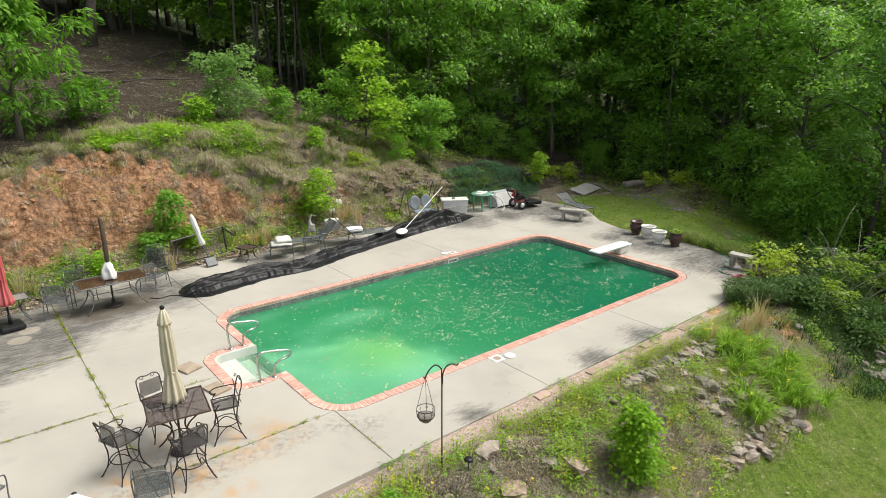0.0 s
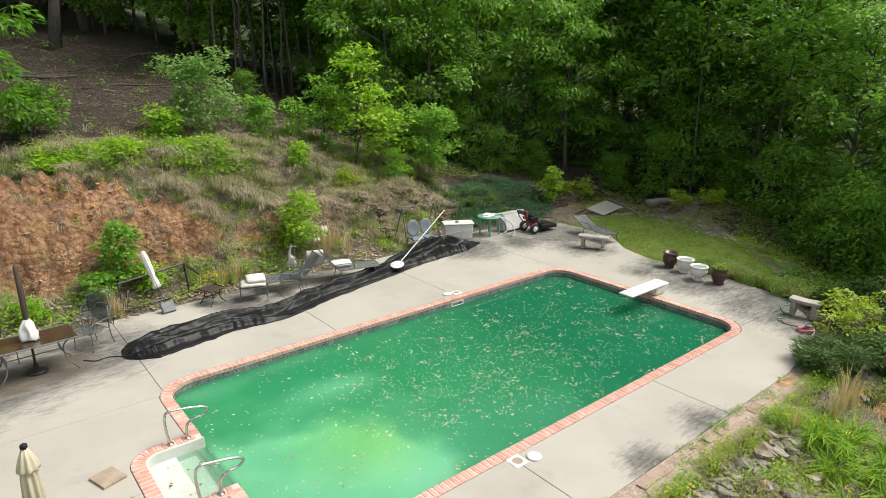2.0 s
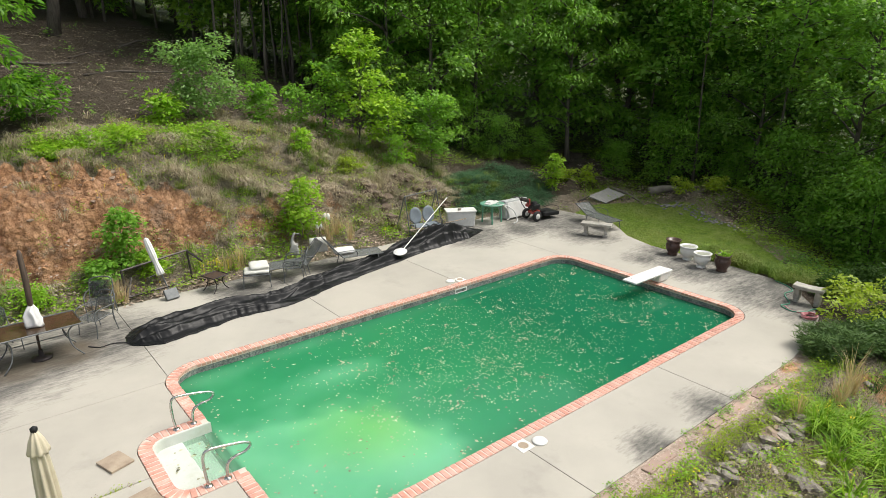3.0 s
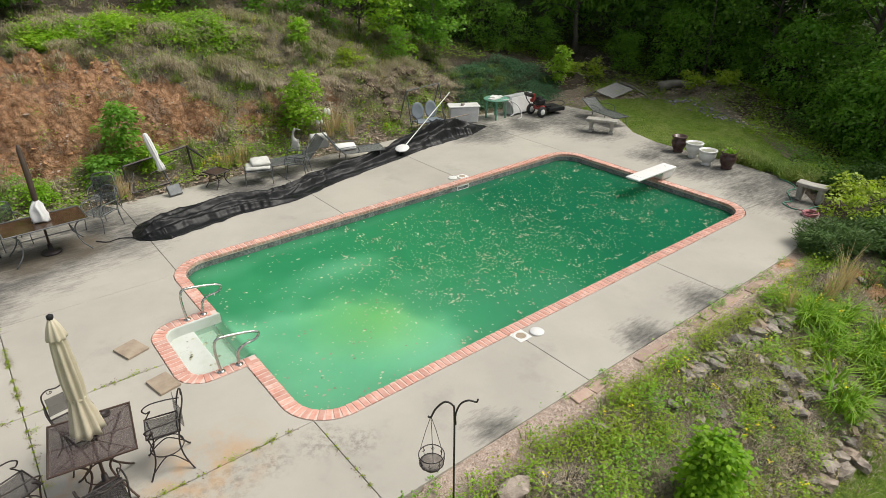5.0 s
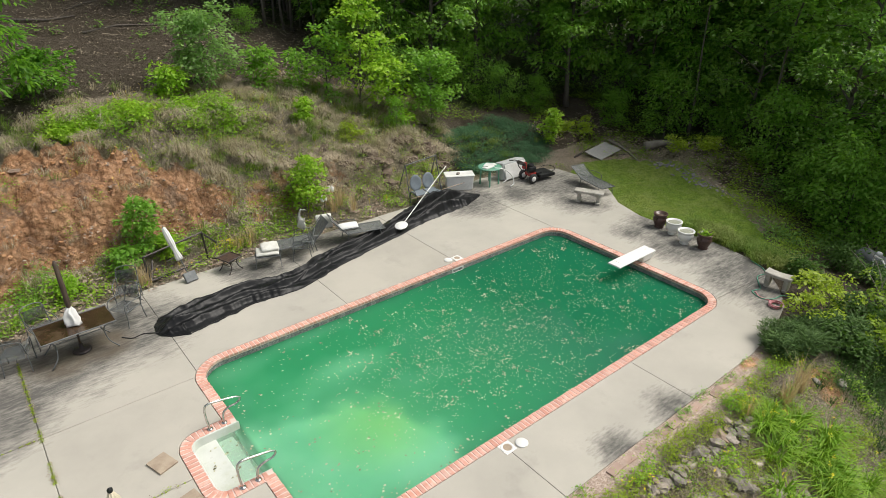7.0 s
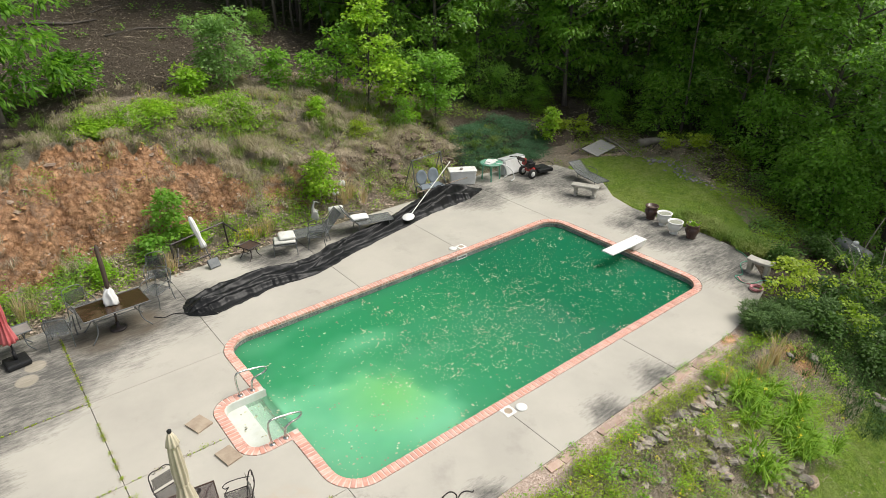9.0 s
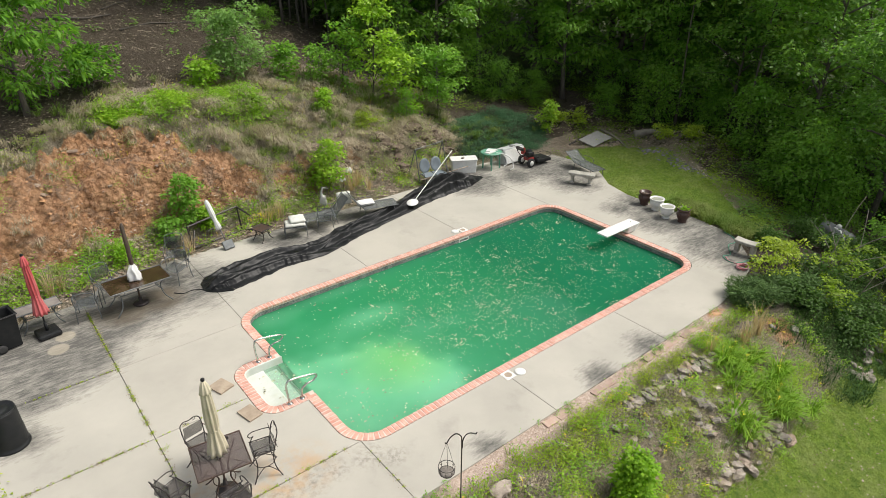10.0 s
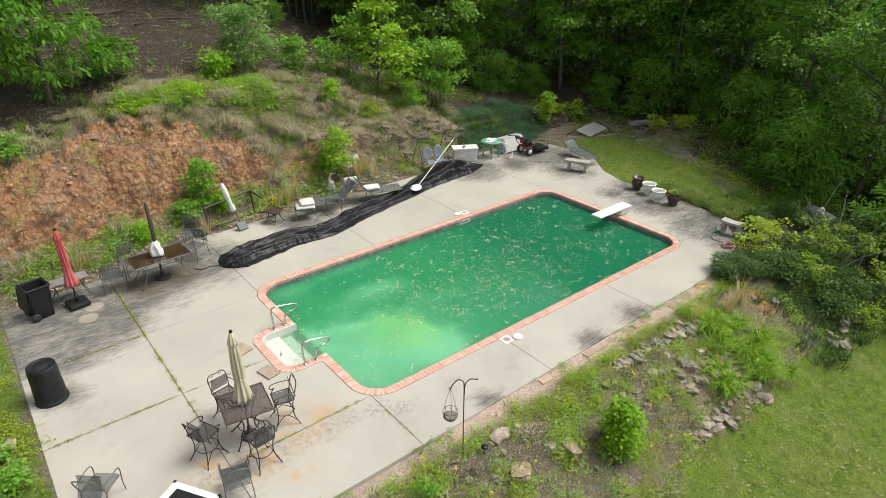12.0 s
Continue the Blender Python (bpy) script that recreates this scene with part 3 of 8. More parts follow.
def ground_z(x, y, rough=True):
    d = y - lerp(TOE, x)
    z = lerp(BANK, d) * lerp(TALL, x) + lerp(RISE, d) if d > 0 else 0.0
    z += lerp(SOUTH, y - 0.25 * step(3, 0, x)) if y < -1.2 else -0.02
    if x > 14.6:
        z -= 0.20 * min(x - 14.6, 25) * step(4.5, -0.5, y)
        z += 0.012 * max(0, x - 17) ** 1.5 * step(2, 6, y)
    cl = step(1.0, 1.6, d) * step(5.0, 4.2, d) * step(-6.0, -4.8, x) * step(4.0, 2.6, x)
    if cl > 0 and rough:
        e = d + 0.45 * noise.noise(Vector((x * 0.8, 4, 2))) + 0.22 * noise.noise(Vector((x * 2.6, 8, 2))) + 0.07 * noise.noise(Vector((x * 8, 3, 2)))
        z += cl * 0.42 * step(1.55, 2.0, e) * step(3.7, 2.2, e) - cl * 0.25 * step(0.9, 1.4, e) * step(1.9, 1.5, e)
        z += cl * (0.14 * (0.5 - 2.2 * abs(noise.noise(Vector((x * 0.7 + y * 0.5, y * 0.9 - x * 0.3, 21))))) + 0.27 * (0.4 - 2 * abs(noise.noise(Vector((x * 2.3, y * 1.6, 31))))) + 0.15 * noise.noise(Vector((x * 6.5, y * 6.5, 17))))
    z += 0.75 * math.exp(-((x - 20.9) ** 2 + (y - 6.4) ** 2) / 2.2)
    if rough:
        k = step(0.0, 1.2, gap_to(DECK, x, y)) if not inside(DECK, x, y) else 0.0
        bank = step(0.3, 1.5, d) * step(6.5, 4, d)
        lawn = step(-4.2, -5, y)
        z += k * (0.10 + 0.25 * bank - 0.07 * lawn) * noise.noise(Vector((x * 0.9, y * 0.9, 3)))
        z += k * (0.05 + 0.10 * bank - 0.035 * lawn) * noise.noise(Vector((x * 2.7, y * 2.7, 7)))
        z += bank * 0.09 * (0.6 - 2 * abs(noise.noise(Vector((x * 2.0, y * 3.5, 11))))) + bank * 0.11 * noise.noise(Vector((x * 4.5, y * 5, 5)))
    return z


# ---------- ground ----------
LAWN_EAST = [(14.5, 3.0), (14.9, 1.6), (16.2, 1.3), (17.5, 2.6), (18.8, 4.8), (19.6, 7.4), (18.9, 8.9), (17.2, 9.6), (16.0, 9.2), (15.9, 7.4), (15.0, 6.1), (14.6, 5.0)]


CLAY_TOP = [(-6, 4.0), (-3.3, 4.0), (-1.3, 4.35), (0, 4.15), (1.3, 3.6), (1.8, 2.95), (2.8, 2.1), (3.6, 1.8)]
LITTER_AT = [(-6, 4.6), (-2.2, 5.0), (0.6, 6.6), (8, 6.6), (12, 5.5)]


def build_ground():
    xs = np.concatenate([[-400, -180, -90, -50, -30, -20, -14], np.arange(-11, -5.5, 0.26), np.arange(-5.5, 4.2, 0.11), np.arange(4.2, 11, 0.16), np.arange(11, 26.01, 0.26), [28, 31, 36, 44, 60, 90, 180, 400]])
    ys = np.concatenate([[-400, -180, -90, -50, -30, -20, -15], np.arange(-12, 9.8, 0.26), np.arange(9.8, 15.2, 0.1), np.arange(15.2, 33.01, 0.3), [35, 38, 43, 52, 70, 110, 200, 400]])
    rim = pool_outline(0.2)
    verts, masks = [], {"shady_thicket": [], "litter": [], "gravel": [], "clay": [], "lawn": []}
    for x in xs:
        for y in ys:
            z = ground_z(x, y)
            if inside(DECK, x, y) and gap_to(DECK, x, y) > 0.2:
                z = -3.3 if inside(rim, x, y) else -0.4
            verts.append((x, y, z))
            d = y - lerp(TOE, x)
            lawn = step(-3.95, -4.45, y) * step(16, 13, x)
            lawn = max(lawn, step(-0.5, 0.3, gap_to(LAWN_EAST, x, y) * (1 if inside(LAWN_EAST, x, y) else -1)), step(-5.3, -5.9, x) * step(1.5, 0, d) * 0.62)
            clay = step(1.1, 1.7, d) * step(0.35, -0.35, d - lerp(CLAY_TOP, x)) * step(-6.2, -4.6, x) * step(4.2, 3.2, x)
            clay = max(clay, 0.33 * step(-1.0, -1.25, y) * step(-2.3, -1.7, y) * step(-6, 0, x), 0.55 * step(0.6, 1.2, d) * step(2.6, 1.8, d) * step(3, 4, x) * step(9, 7, x))
            clay = max(clay, 0.9 * math.exp(-((x - 9.7) ** 2 / 0.3 + (y + 1.42) ** 2 / 0.03)), 0.75 * math.exp(-((x - 10.6) ** 2 + (y + 2.7) ** 2) / 0.5))
            # litter thinned beyond the small lawn, a paler ground in place of sunlight
            litter = max(step(-0.7, 0.5, d - lerp(LITTER_AT, x)) if x < 12 else step(0.4, 1.2, d), step(18.4, 20.0, x) * (1 - 0.55 * step(4, 6, y) * step(22, 20.5, x)) if y > -4 else 0, step(11.0, 13.0, x) * step(3.0, 1.0, y))
            masks["gravel"].append(step(-1.0, -1.2, y) * step(-2.0, -1.65, y) * step(11.0, 10.0, x) * 0.9)
            # the last term darkens the ground for shade between the south-east shrubs
            masks["shady_thicket"].append(max(step(21.0, 23.5, x) * step(-12, -9, y), step(14, 16, x) * step(14.5, 16, y), step(22, 27, y) * step(5, 9, x), step(16, 17.5, x) * step(-0.5, -2.0, y), step(10.6, 12.4, x) * step(-1.9, -2.7, y) * step(-5.3, -4.8, y)))
            masks["lawn"].append(lawn)
            masks["clay"].append(clay)
            masks["litter"].append(litter)
    n = len(ys)
    faces = [(i * n + j, (i + 1) * n + j, (i + 1) * n + j + 1, i * n + j + 1) for i in range(len(xs) - 1) for j in range(n - 1)]
    me = bpy.data.meshes.new("ground")
    me.from_pydata(verts, [], faces)
    for name, values in masks.items():
        a = me.attributes.new(name, "FLOAT", "POINT")
        a.data.foreach_set("value", np.array(values, dtype=np.float32))
    me.shade_smooth()
    me.materials.append(GROUND)
    return tagged(new("ground", me), "sloping ground of red clay, dry grass, leaf litter and lawn", "ground", kind="structure")


build_ground()

# ---------- deck ----------
deck = thing("pavement", 0, 0, 0, label="pale weathered concrete pool deck with weedy joints", category="pavement", kind="structure")


def slab(points):
    bm = bmesh.new()
    face = bm.faces.new([bm.verts.new((x, y, 0)) for x, y in points])
    if face.normal.z < 0 or face.calc_center_median() is None:
        face.normal_flip()
    bm.normal_update()
    if face.normal.z < 0:
        face.normal_flip()
    low = bmesh.ops.extrude_face_region(bm, geom=[face])
    bmesh.ops.translate(bm, verts=[v for v in low["geom"] if isinstance(v, bmesh.types.BMVert)], vec=(0, 0, -0.13))
    top = [e for e in bm.edges if all(abs(v.co.z) < 1e-4 for v in e.verts)]
    bmesh.ops.bevel(bm, geom=top, offset=0.005, segments=1, affect="EDGES")
    bmesh.ops.recalc_face_normals(bm, faces=bm.faces)
    return part("slab", bm, CONCRETE, deck)


def deck_top(x):
    return lerp([(-5.65, 9.2), (-3.0, 9.5), (-2.2, 10.35), (9.0, 10.5), (12.7, 11.0), (14.0, 10.75)], x)


O = pool_outline(COPE + 0.01)
G = 0.005
CX, CY = O[6]
BX = O[53][0]
NX = O[40][0]
QX = O[28][0]
slab([(-5.65, -1.3), (-3.03 - G, -1.3), (-3.03 - G, 3.1 - G), (-5.65, 3.1 - G)])
slab([(-5.65, 3.1 + G), (-3.03 - G, 3.1 + G), (-3.03 - G, 5.87 - G), (-5.65, 5.87 - G)])
slab([(-5.65, 5.87 + G), (-3.03 - G, 5.87 + G), (-3.03 - G, 9.49), (-5.65, 9.2)])
slab([(-3.03 + G, -1.3), (CX - G, -1.29), (CX - G, CY - G), (-3.03 + G, CY - G)])
slab([(-3.03 + G, CY + G), (CX - G, CY + G), *[O[i] for i in (5, 4, 3, 2, 1, 0)], *[O[i] for i in range(59, 52, -1)], (BX, 3.1 - G), (-3.03 + G, 3.1 - G)])
slab([(-3.03 + G, 3.1 + G), (BX, 3.1 + G), *[O[i] for i in range(52, 42, -1)], (O[42][0] - 0.002, 5.87 - G), (-3.03 + G, 5.87 - G)])
slab([(-3.03 + G, 5.87 + G), (O[42][0], 5.87 + G), O[41], (NX - G, O[40][1]), (NX - G, deck_top(NX)), (-2.2, 10.35), (-3.03 + G, 9.5)])
slab([(NX + G, deck_top(NX)), (NX + G, O[40][1] + 0.02), *[O[i] for i in range(39, 33, -1)], (3.98 - G, O[34][1]), (3.98 - G, deck_top(3.98))])
slab([(3.98 + G, O[34][1]), (7.64 - G, O[34][1]), (7.64 - G, deck_top(7.64)), (3.98 + G, deck_top(3.98))])
slab([(7.64 + G, O[34][1]), *[O[i] for i in range(33, 28, -1)], (QX - G, O[28][1]), (QX - G, deck_top(QX)), (9.0, 10.5), (7.64 + G, deck_top(7.64))])
slab([(QX + G, deck_top(QX)), (QX + G, O[28][1]), *[O[i] for i in range(27, 17, -1)], (O[17][0], O[17][1] + G), (14.05, 0.3 + G), *DECK[6:17]])
slab([(7.64 + G, -1.26), *DECK[1:5], (14.03, 0.3 - G), (O[17][0], O[17][1] - G), *[O[i] for i in range(16, 11, -1)], (7.64 + G, O[12][1])])
slab([(3.68 + G, -1.275), (7.64 - G, -1.26), (7.64 - G, O[12][1]), (3.68 + G, O[12][1])])
slab([(CX + G, -1.29), (3.68 - G, -1.28), (3.68 - G, O[12][1]), *[O[i] for i in range(11, 6, -1)], (CX + G, CY)])

# ---------- pool ----------
pool = thing("swimming_pool", 0, 0, 0, label="rectangular swimming pool with brick coping and rounded corners", category="swimming pool")


def ring(bm, off0, z0, off1, z1, ids, closed=False):
    a, b = pool_outline(off0), pool_outline(off1)
    va = [bm.verts.new((*a[i], z0)) for i in ids]
    vb = [bm.verts.new((*b[i], z1)) for i in ids]
    n = len(ids)
    for i in range(n if closed else n - 1):
        bm.faces.new((va[i], va[(i + 1) % n], vb[(i + 1) % n], vb[i]))


EVERY, MAIN, BAY = list(range(60)), list(range(46)), list(range(45, 60)) + [0]
bm = bmesh.new()
ring(bm, 0.012, -0.004, COPE - 0.004, -0.004, EVERY, True)
ring(bm, 0.012, -0.004, 0.012, -0.075, EVERY, True)
ring(bm, COPE - 0.004, -0.004, COPE - 0.004, -0.12, EVERY, True)
ring(bm, 0.012, -0.075, 0.16, -0.075, EVERY, True)
part("coping_bed", bm, MORTAR, pool, "pale pink mortar bed")
bm = bmesh.new()
ring(bm, 0.034, -0.07, 0.034, -0.36, MAIN)
ring(bm, 0.034, -0.07, 0.18, -0.07, MAIN)
part("tile_backing", bm, GROUT, pool)
bm = bmesh.new()
ring(bm, 0.034, -0.36, 0.034, -2.9, MAIN)
part("pool_wall", bm, PLASTER, pool)


def floor_z(x):
    return lerp([(0.3, -1.15), (4.6, -1.35), (8.8, -2.7), (12, -2.7)], x)


bm = bmesh.new()
cols = [[bm.verts.new((x, y, floor_z(x))) for y in (PY0 - 0.1, PY1 + 0.1)] for x in (PX0 - 0.1, 2.0, 4.6, 6.0, 7.4, 8.8, PX1 + 0.1)]
for a, b in zip(cols, cols[1:]):
    bm.faces.new((a[0], b[0], b[1], a[1]))
part("pool_floor", bm, PLASTER, pool)

TREADS = ((-1.0, -0.40, -0.192), (-0.40, -0.08, -0.30), (-0.08, 0.14, -0.46))
bm = bmesh.new()
ring(bm, -0.012, -0.008, 0.02, -0.004, BAY)
ring(bm, -0.02, -0.022, -0.012, -0.008, BAY)
ring(bm, -0.035, -1.2, -0.02, -0.022, BAY)
part("step_shell", bm, STEP_WHITE, pool, "white moulded step bay", True)
for n, (x0, x1, z) in enumerate(TREADS):
    bm = bmesh.new()
    box(bm, (x0 + x1) / 2, (ST_Y0 + ST_Y1) / 2, z - 0.3, x1 - x0, ST_Y1 - ST_Y0 + 0.1, 0.6, 0.03)
    part("step_tread", bm, STEP_WHITE, pool, smooth=False)


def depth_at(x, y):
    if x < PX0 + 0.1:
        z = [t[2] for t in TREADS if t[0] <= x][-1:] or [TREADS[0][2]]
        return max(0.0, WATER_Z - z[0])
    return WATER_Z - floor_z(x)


def build_water():
    shape, s = pool_outline(0.06), 0.09
    xs, ys = np.arange(-1.0, 11.8, s), np.arange(0.4, 6.35, s)
    ok = {(i, j) for i in range(len(xs)) for j in range(len(ys)) if inside(shape, xs[i] + s / 2, ys[j] + s / 2)}
    index, verts, depth, silt = {}, [], [], []
    for i, j in sorted({(i + a, j + b) for i, j in ok for a in (0, 1) for b in (0, 1)}):
        x, y = -1.0 + i * s, 0.4 + j * s
        index[i, j] = len(verts)
        verts.append((x, y, WATER_Z))
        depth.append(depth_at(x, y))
        w = 0.22 * noise.noise(Vector((x * 0.7, y * 0.7, 40))) + 0.09 * noise.noise(Vector((x * 2.2, y * 2.2, 41)))
        fan = 1 - math.hypot((x - 0.5) / 2.75, (y - 1.15) / 3.1) + w
        g = 0.80 * step(-0.10, 0.16, fan) * (0.72 + 0.28 * step(0.6, 0.1, fan)) + 0.22 * step(-0.75, -0.1, fan)
        g += 0.42 * math.exp(-(((x - 3.0) / 0.9) ** 2 + ((y - 4.35) / 0.4) ** 2)) + 0.22 * math.exp(-(((y - 5.9) / 0.35) ** 2)) * step(7, 2, x)
        silt.append(g - 0.22 * math.exp(-(((x - 0.6) / 0.5) ** 2 + ((y - 3.4) / 0.7) ** 2)))
    me = bpy.data.meshes.new("water")
    me.from_pydata(verts, [], [(index[i, j], index[i + 1, j], index[i + 1, j + 1], index[i, j + 1]) for i, j in sorted(ok)])
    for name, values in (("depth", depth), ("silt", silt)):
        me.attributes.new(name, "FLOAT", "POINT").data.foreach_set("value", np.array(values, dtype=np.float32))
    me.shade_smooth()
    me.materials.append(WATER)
    return tagged(new("water", me), "murky green algae water with pale silt in the shallow end", "water", kind="structure")


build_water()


def blades(name, rows, material, label, category="", kind="stuff"):
    """Leaves or blades as one mesh: each row holds one face's corner points."""
    rows = np.asarray(rows, dtype=np.float32)
    n, k = rows.shape[:2]
    me = bpy.data.meshes.new(name)
    me.vertices.add(k * n)
    me.loops.add(k * n)
    me.polygons.add(n)
    me.vertices.foreach_set("co", rows.ravel())
    me.loops.foreach_set("vertex_index", np.arange(k * n, dtype=np.int32))
    me.polygons.foreach_set("loop_start", np.arange(0, k * n, k, dtype=np.int32))
    me.update(calc_edges=True)
    me.materials.append(material)
    ob = new(name, me)
    return tagged(ob, label, category, kind=kind) if label or kind else ob


def leaf_rows(rng, centres, length, width, flat=0.5, droop=0.2, spread=0.35, small=False):
    """One folded leaf at each centre; flat near 1 lays them level."""
    c = np.asarray(centres, dtype=float)
    n = len(c)
    a = rng.uniform(0, math.tau, n)
    tip = np.stack([np.cos(a), np.sin(a), rng.normal(-droop, spread, n)], 1)
    tip /= np.linalg.norm(tip, axis=1)[:, None]
    up = np.stack([rng.normal(0, 1 - flat, n), rng.normal(0, 1 - flat, n), np.ones(n)], 1)
    side = np.cross(tip, up)
    side /= np.linalg.norm(side, axis=1)[:, None] + 1e-9
    nor = np.cross(side, tip)
    k = rng.uniform(0.65, 1.25, n)[:, None]
    l, w = length * k, width * k
    if small:
        return np.stack([c - side * w * 0.55, c + side * w * 0.55, c + tip * l], 1)
    return np.stack([c, c + tip * l * 0.5 + side * w * 0.5 + nor * w * 0.18, c + tip * l, c + tip * l * 0.5 - side * w * 0.5 + nor * w * 0.18], 1)


def tuft_rows(rng, x, y, z, n, height, width, lean=0.5, spread=0.1, fall=0.0):
    """Blades of a tuft: two quads each, bowed outwards."""
    a = rng.uniform(0, math.tau, n)
    out = np.stack([np.cos(a), np.sin(a), np.zeros(n)], 1)
    side = np.stack([-np.sin(a), np.cos(a), np.zeros(n)], 1)
    h = height * rng.uniform(0.5, 1.15, n)[:, None]
    root = np.array([x, y, z - 0.02]) + out * rng.uniform(0, spread, n)[:, None]
    b = lean * rng.uniform(0.3, 1.3, n)[:, None]
    mid = root + out * h * b * 0.35 + np.array([0, 0, 1.0]) * h * 0.62
    top = root + out * h * b * 1.0 + np.array([0, 0, 1.0]) * h * (1 - 0.35 * b)
    mid[:, 1:2] -= fall * h * 0.22
    top[:, 1:2] -= fall * h * 0.75
    top[:, 2:3] -= fall * h * 0.45
    w = width * side
    return np.concatenate([np.stack([root - w * 0.5, root + w * 0.5, mid + w * 0.4, mid - w * 0.4], 1), np.stack([mid - w * 0.4, mid + w * 0.4, top + w * 0.05, top - w * 0.05], 1)])


rng = np.random.default_rng(5)


def floating():
    shape = pool_outline(-0.05)
    pale, brown = [], []
    while len(pale) < 4000:
        x, y = rng.uniform(PX0, PX1), rng.uniform(PY0, PY1)
        dense = 0.05 + 0.9 * math.exp(-(((x - 6.2) / 2.8) ** 2 + ((y - 3.3) / 1.9) ** 2)) + 0.25 * step(8, 11, x)
        dense *= 0.4 + 1.2 * step(-0.25, 0.35, noise.noise(Vector((x * 1.3, y * 1.3, 0))))
        if rng.uniform() < dense and inside(shape, x, y):
            pale.append((x, y, WATER_Z + 0.004))
    for i in range(330):
        x, y = rng.uniform(PX0, PX1), rng.uniform(PY0, PY1)
        if not inside(shape, x, y):
            continue
        for k in range(rng.integers(1, 9) if x > 3 else rng.integers(1, 4)):
            brown.append((x + rng.normal(0, 0.07), y + rng.normal(0, 0.04), WATER_Z + 0.005))
    small = leaf_rows(rng, pale, 0.036, 0.021, 0.97, 0, 0.02)
    blades("floating_catkins", small, FLOAT_PALE, "pale flecks of fallen blossom floating on green water", "debris")
    blades("floating_leaves", leaf_rows(rng, [b for b in brown if inside(shape, b[0], b[1])], 0.058, 0.04, 0.95, 0, 0.03), FLOAT_BROWN, "brown dead leaves in rafts floating on the water", "debris")
    bay = [(rng.uniform(-0.75, 0.1), rng.uniform(2.75, 3.9), -0.19) for _ in range(22)]
    blades("step_leaves", leaf_rows(rng, bay, 0.07, 0.045, 0.95, 0, 0.03), FLOAT_BROWN, "wet dead leaves lying on the white steps", "debris")


floating()


# ---------- trees ----------
def aimed_leaves(g, c, way, up, length, slim, small=False):
    """One leaf at each centre that points along way, its upper face towards up."""
    way = way / (np.linalg.norm(way, axis=1)[:, None] + 1e-9)
    side = np.cross(way, up)
    side /= np.linalg.norm(side, axis=1)[:, None] + 1e-9
    nor = np.cross(side, way)
    l = length * g.uniform(0.65, 1.3, len(c))[:, None]
    w = l * slim
    if small:
        return np.stack([c - side * w * 0.55, c + side * w * 0.55, c + way * l], 1)
    return np.stack([c, c + way * l * 0.45 + side * w * 0.5 + nor * w * 0.16, c + way * l, c + way * l * 0.45 - side * w * 0.5 + nor * w * 0.16], 1)


def spray(g, c, out, s, n, leaf, slim, droop, small):
    """A bough's end: leaves over a lumpy dome, pointing away from its middle."""
    a, q = g.uniform(0, math.tau, n), np.sqrt(g.uniform(0.0, 1, n))
    ray = np.stack([np.cos(a), np.sin(a), np.zeros(n)], 1)
    pos = np.array(c) + ray * (q * s)[:, None] + g.normal(0, 0.13 * s, (n, 3))
    pos[:, 2] += 0.45 * s * (1 - 1.9 * q * q)
    way = ray * 0.8 + np.array(out) * 0.3 + g.normal(0, 0.45, (n, 3))
    way[:, 2] = -droop * (0.2 + q) + g.normal(0, 0.35, n)
    up = np.array((0, 0, 1.0)) + ray * (1.3 * q)[:, None] + g.normal(0, 0.38, (n, 3))
    return aimed_leaves(g, pos, way, up, leaf, slim, small)


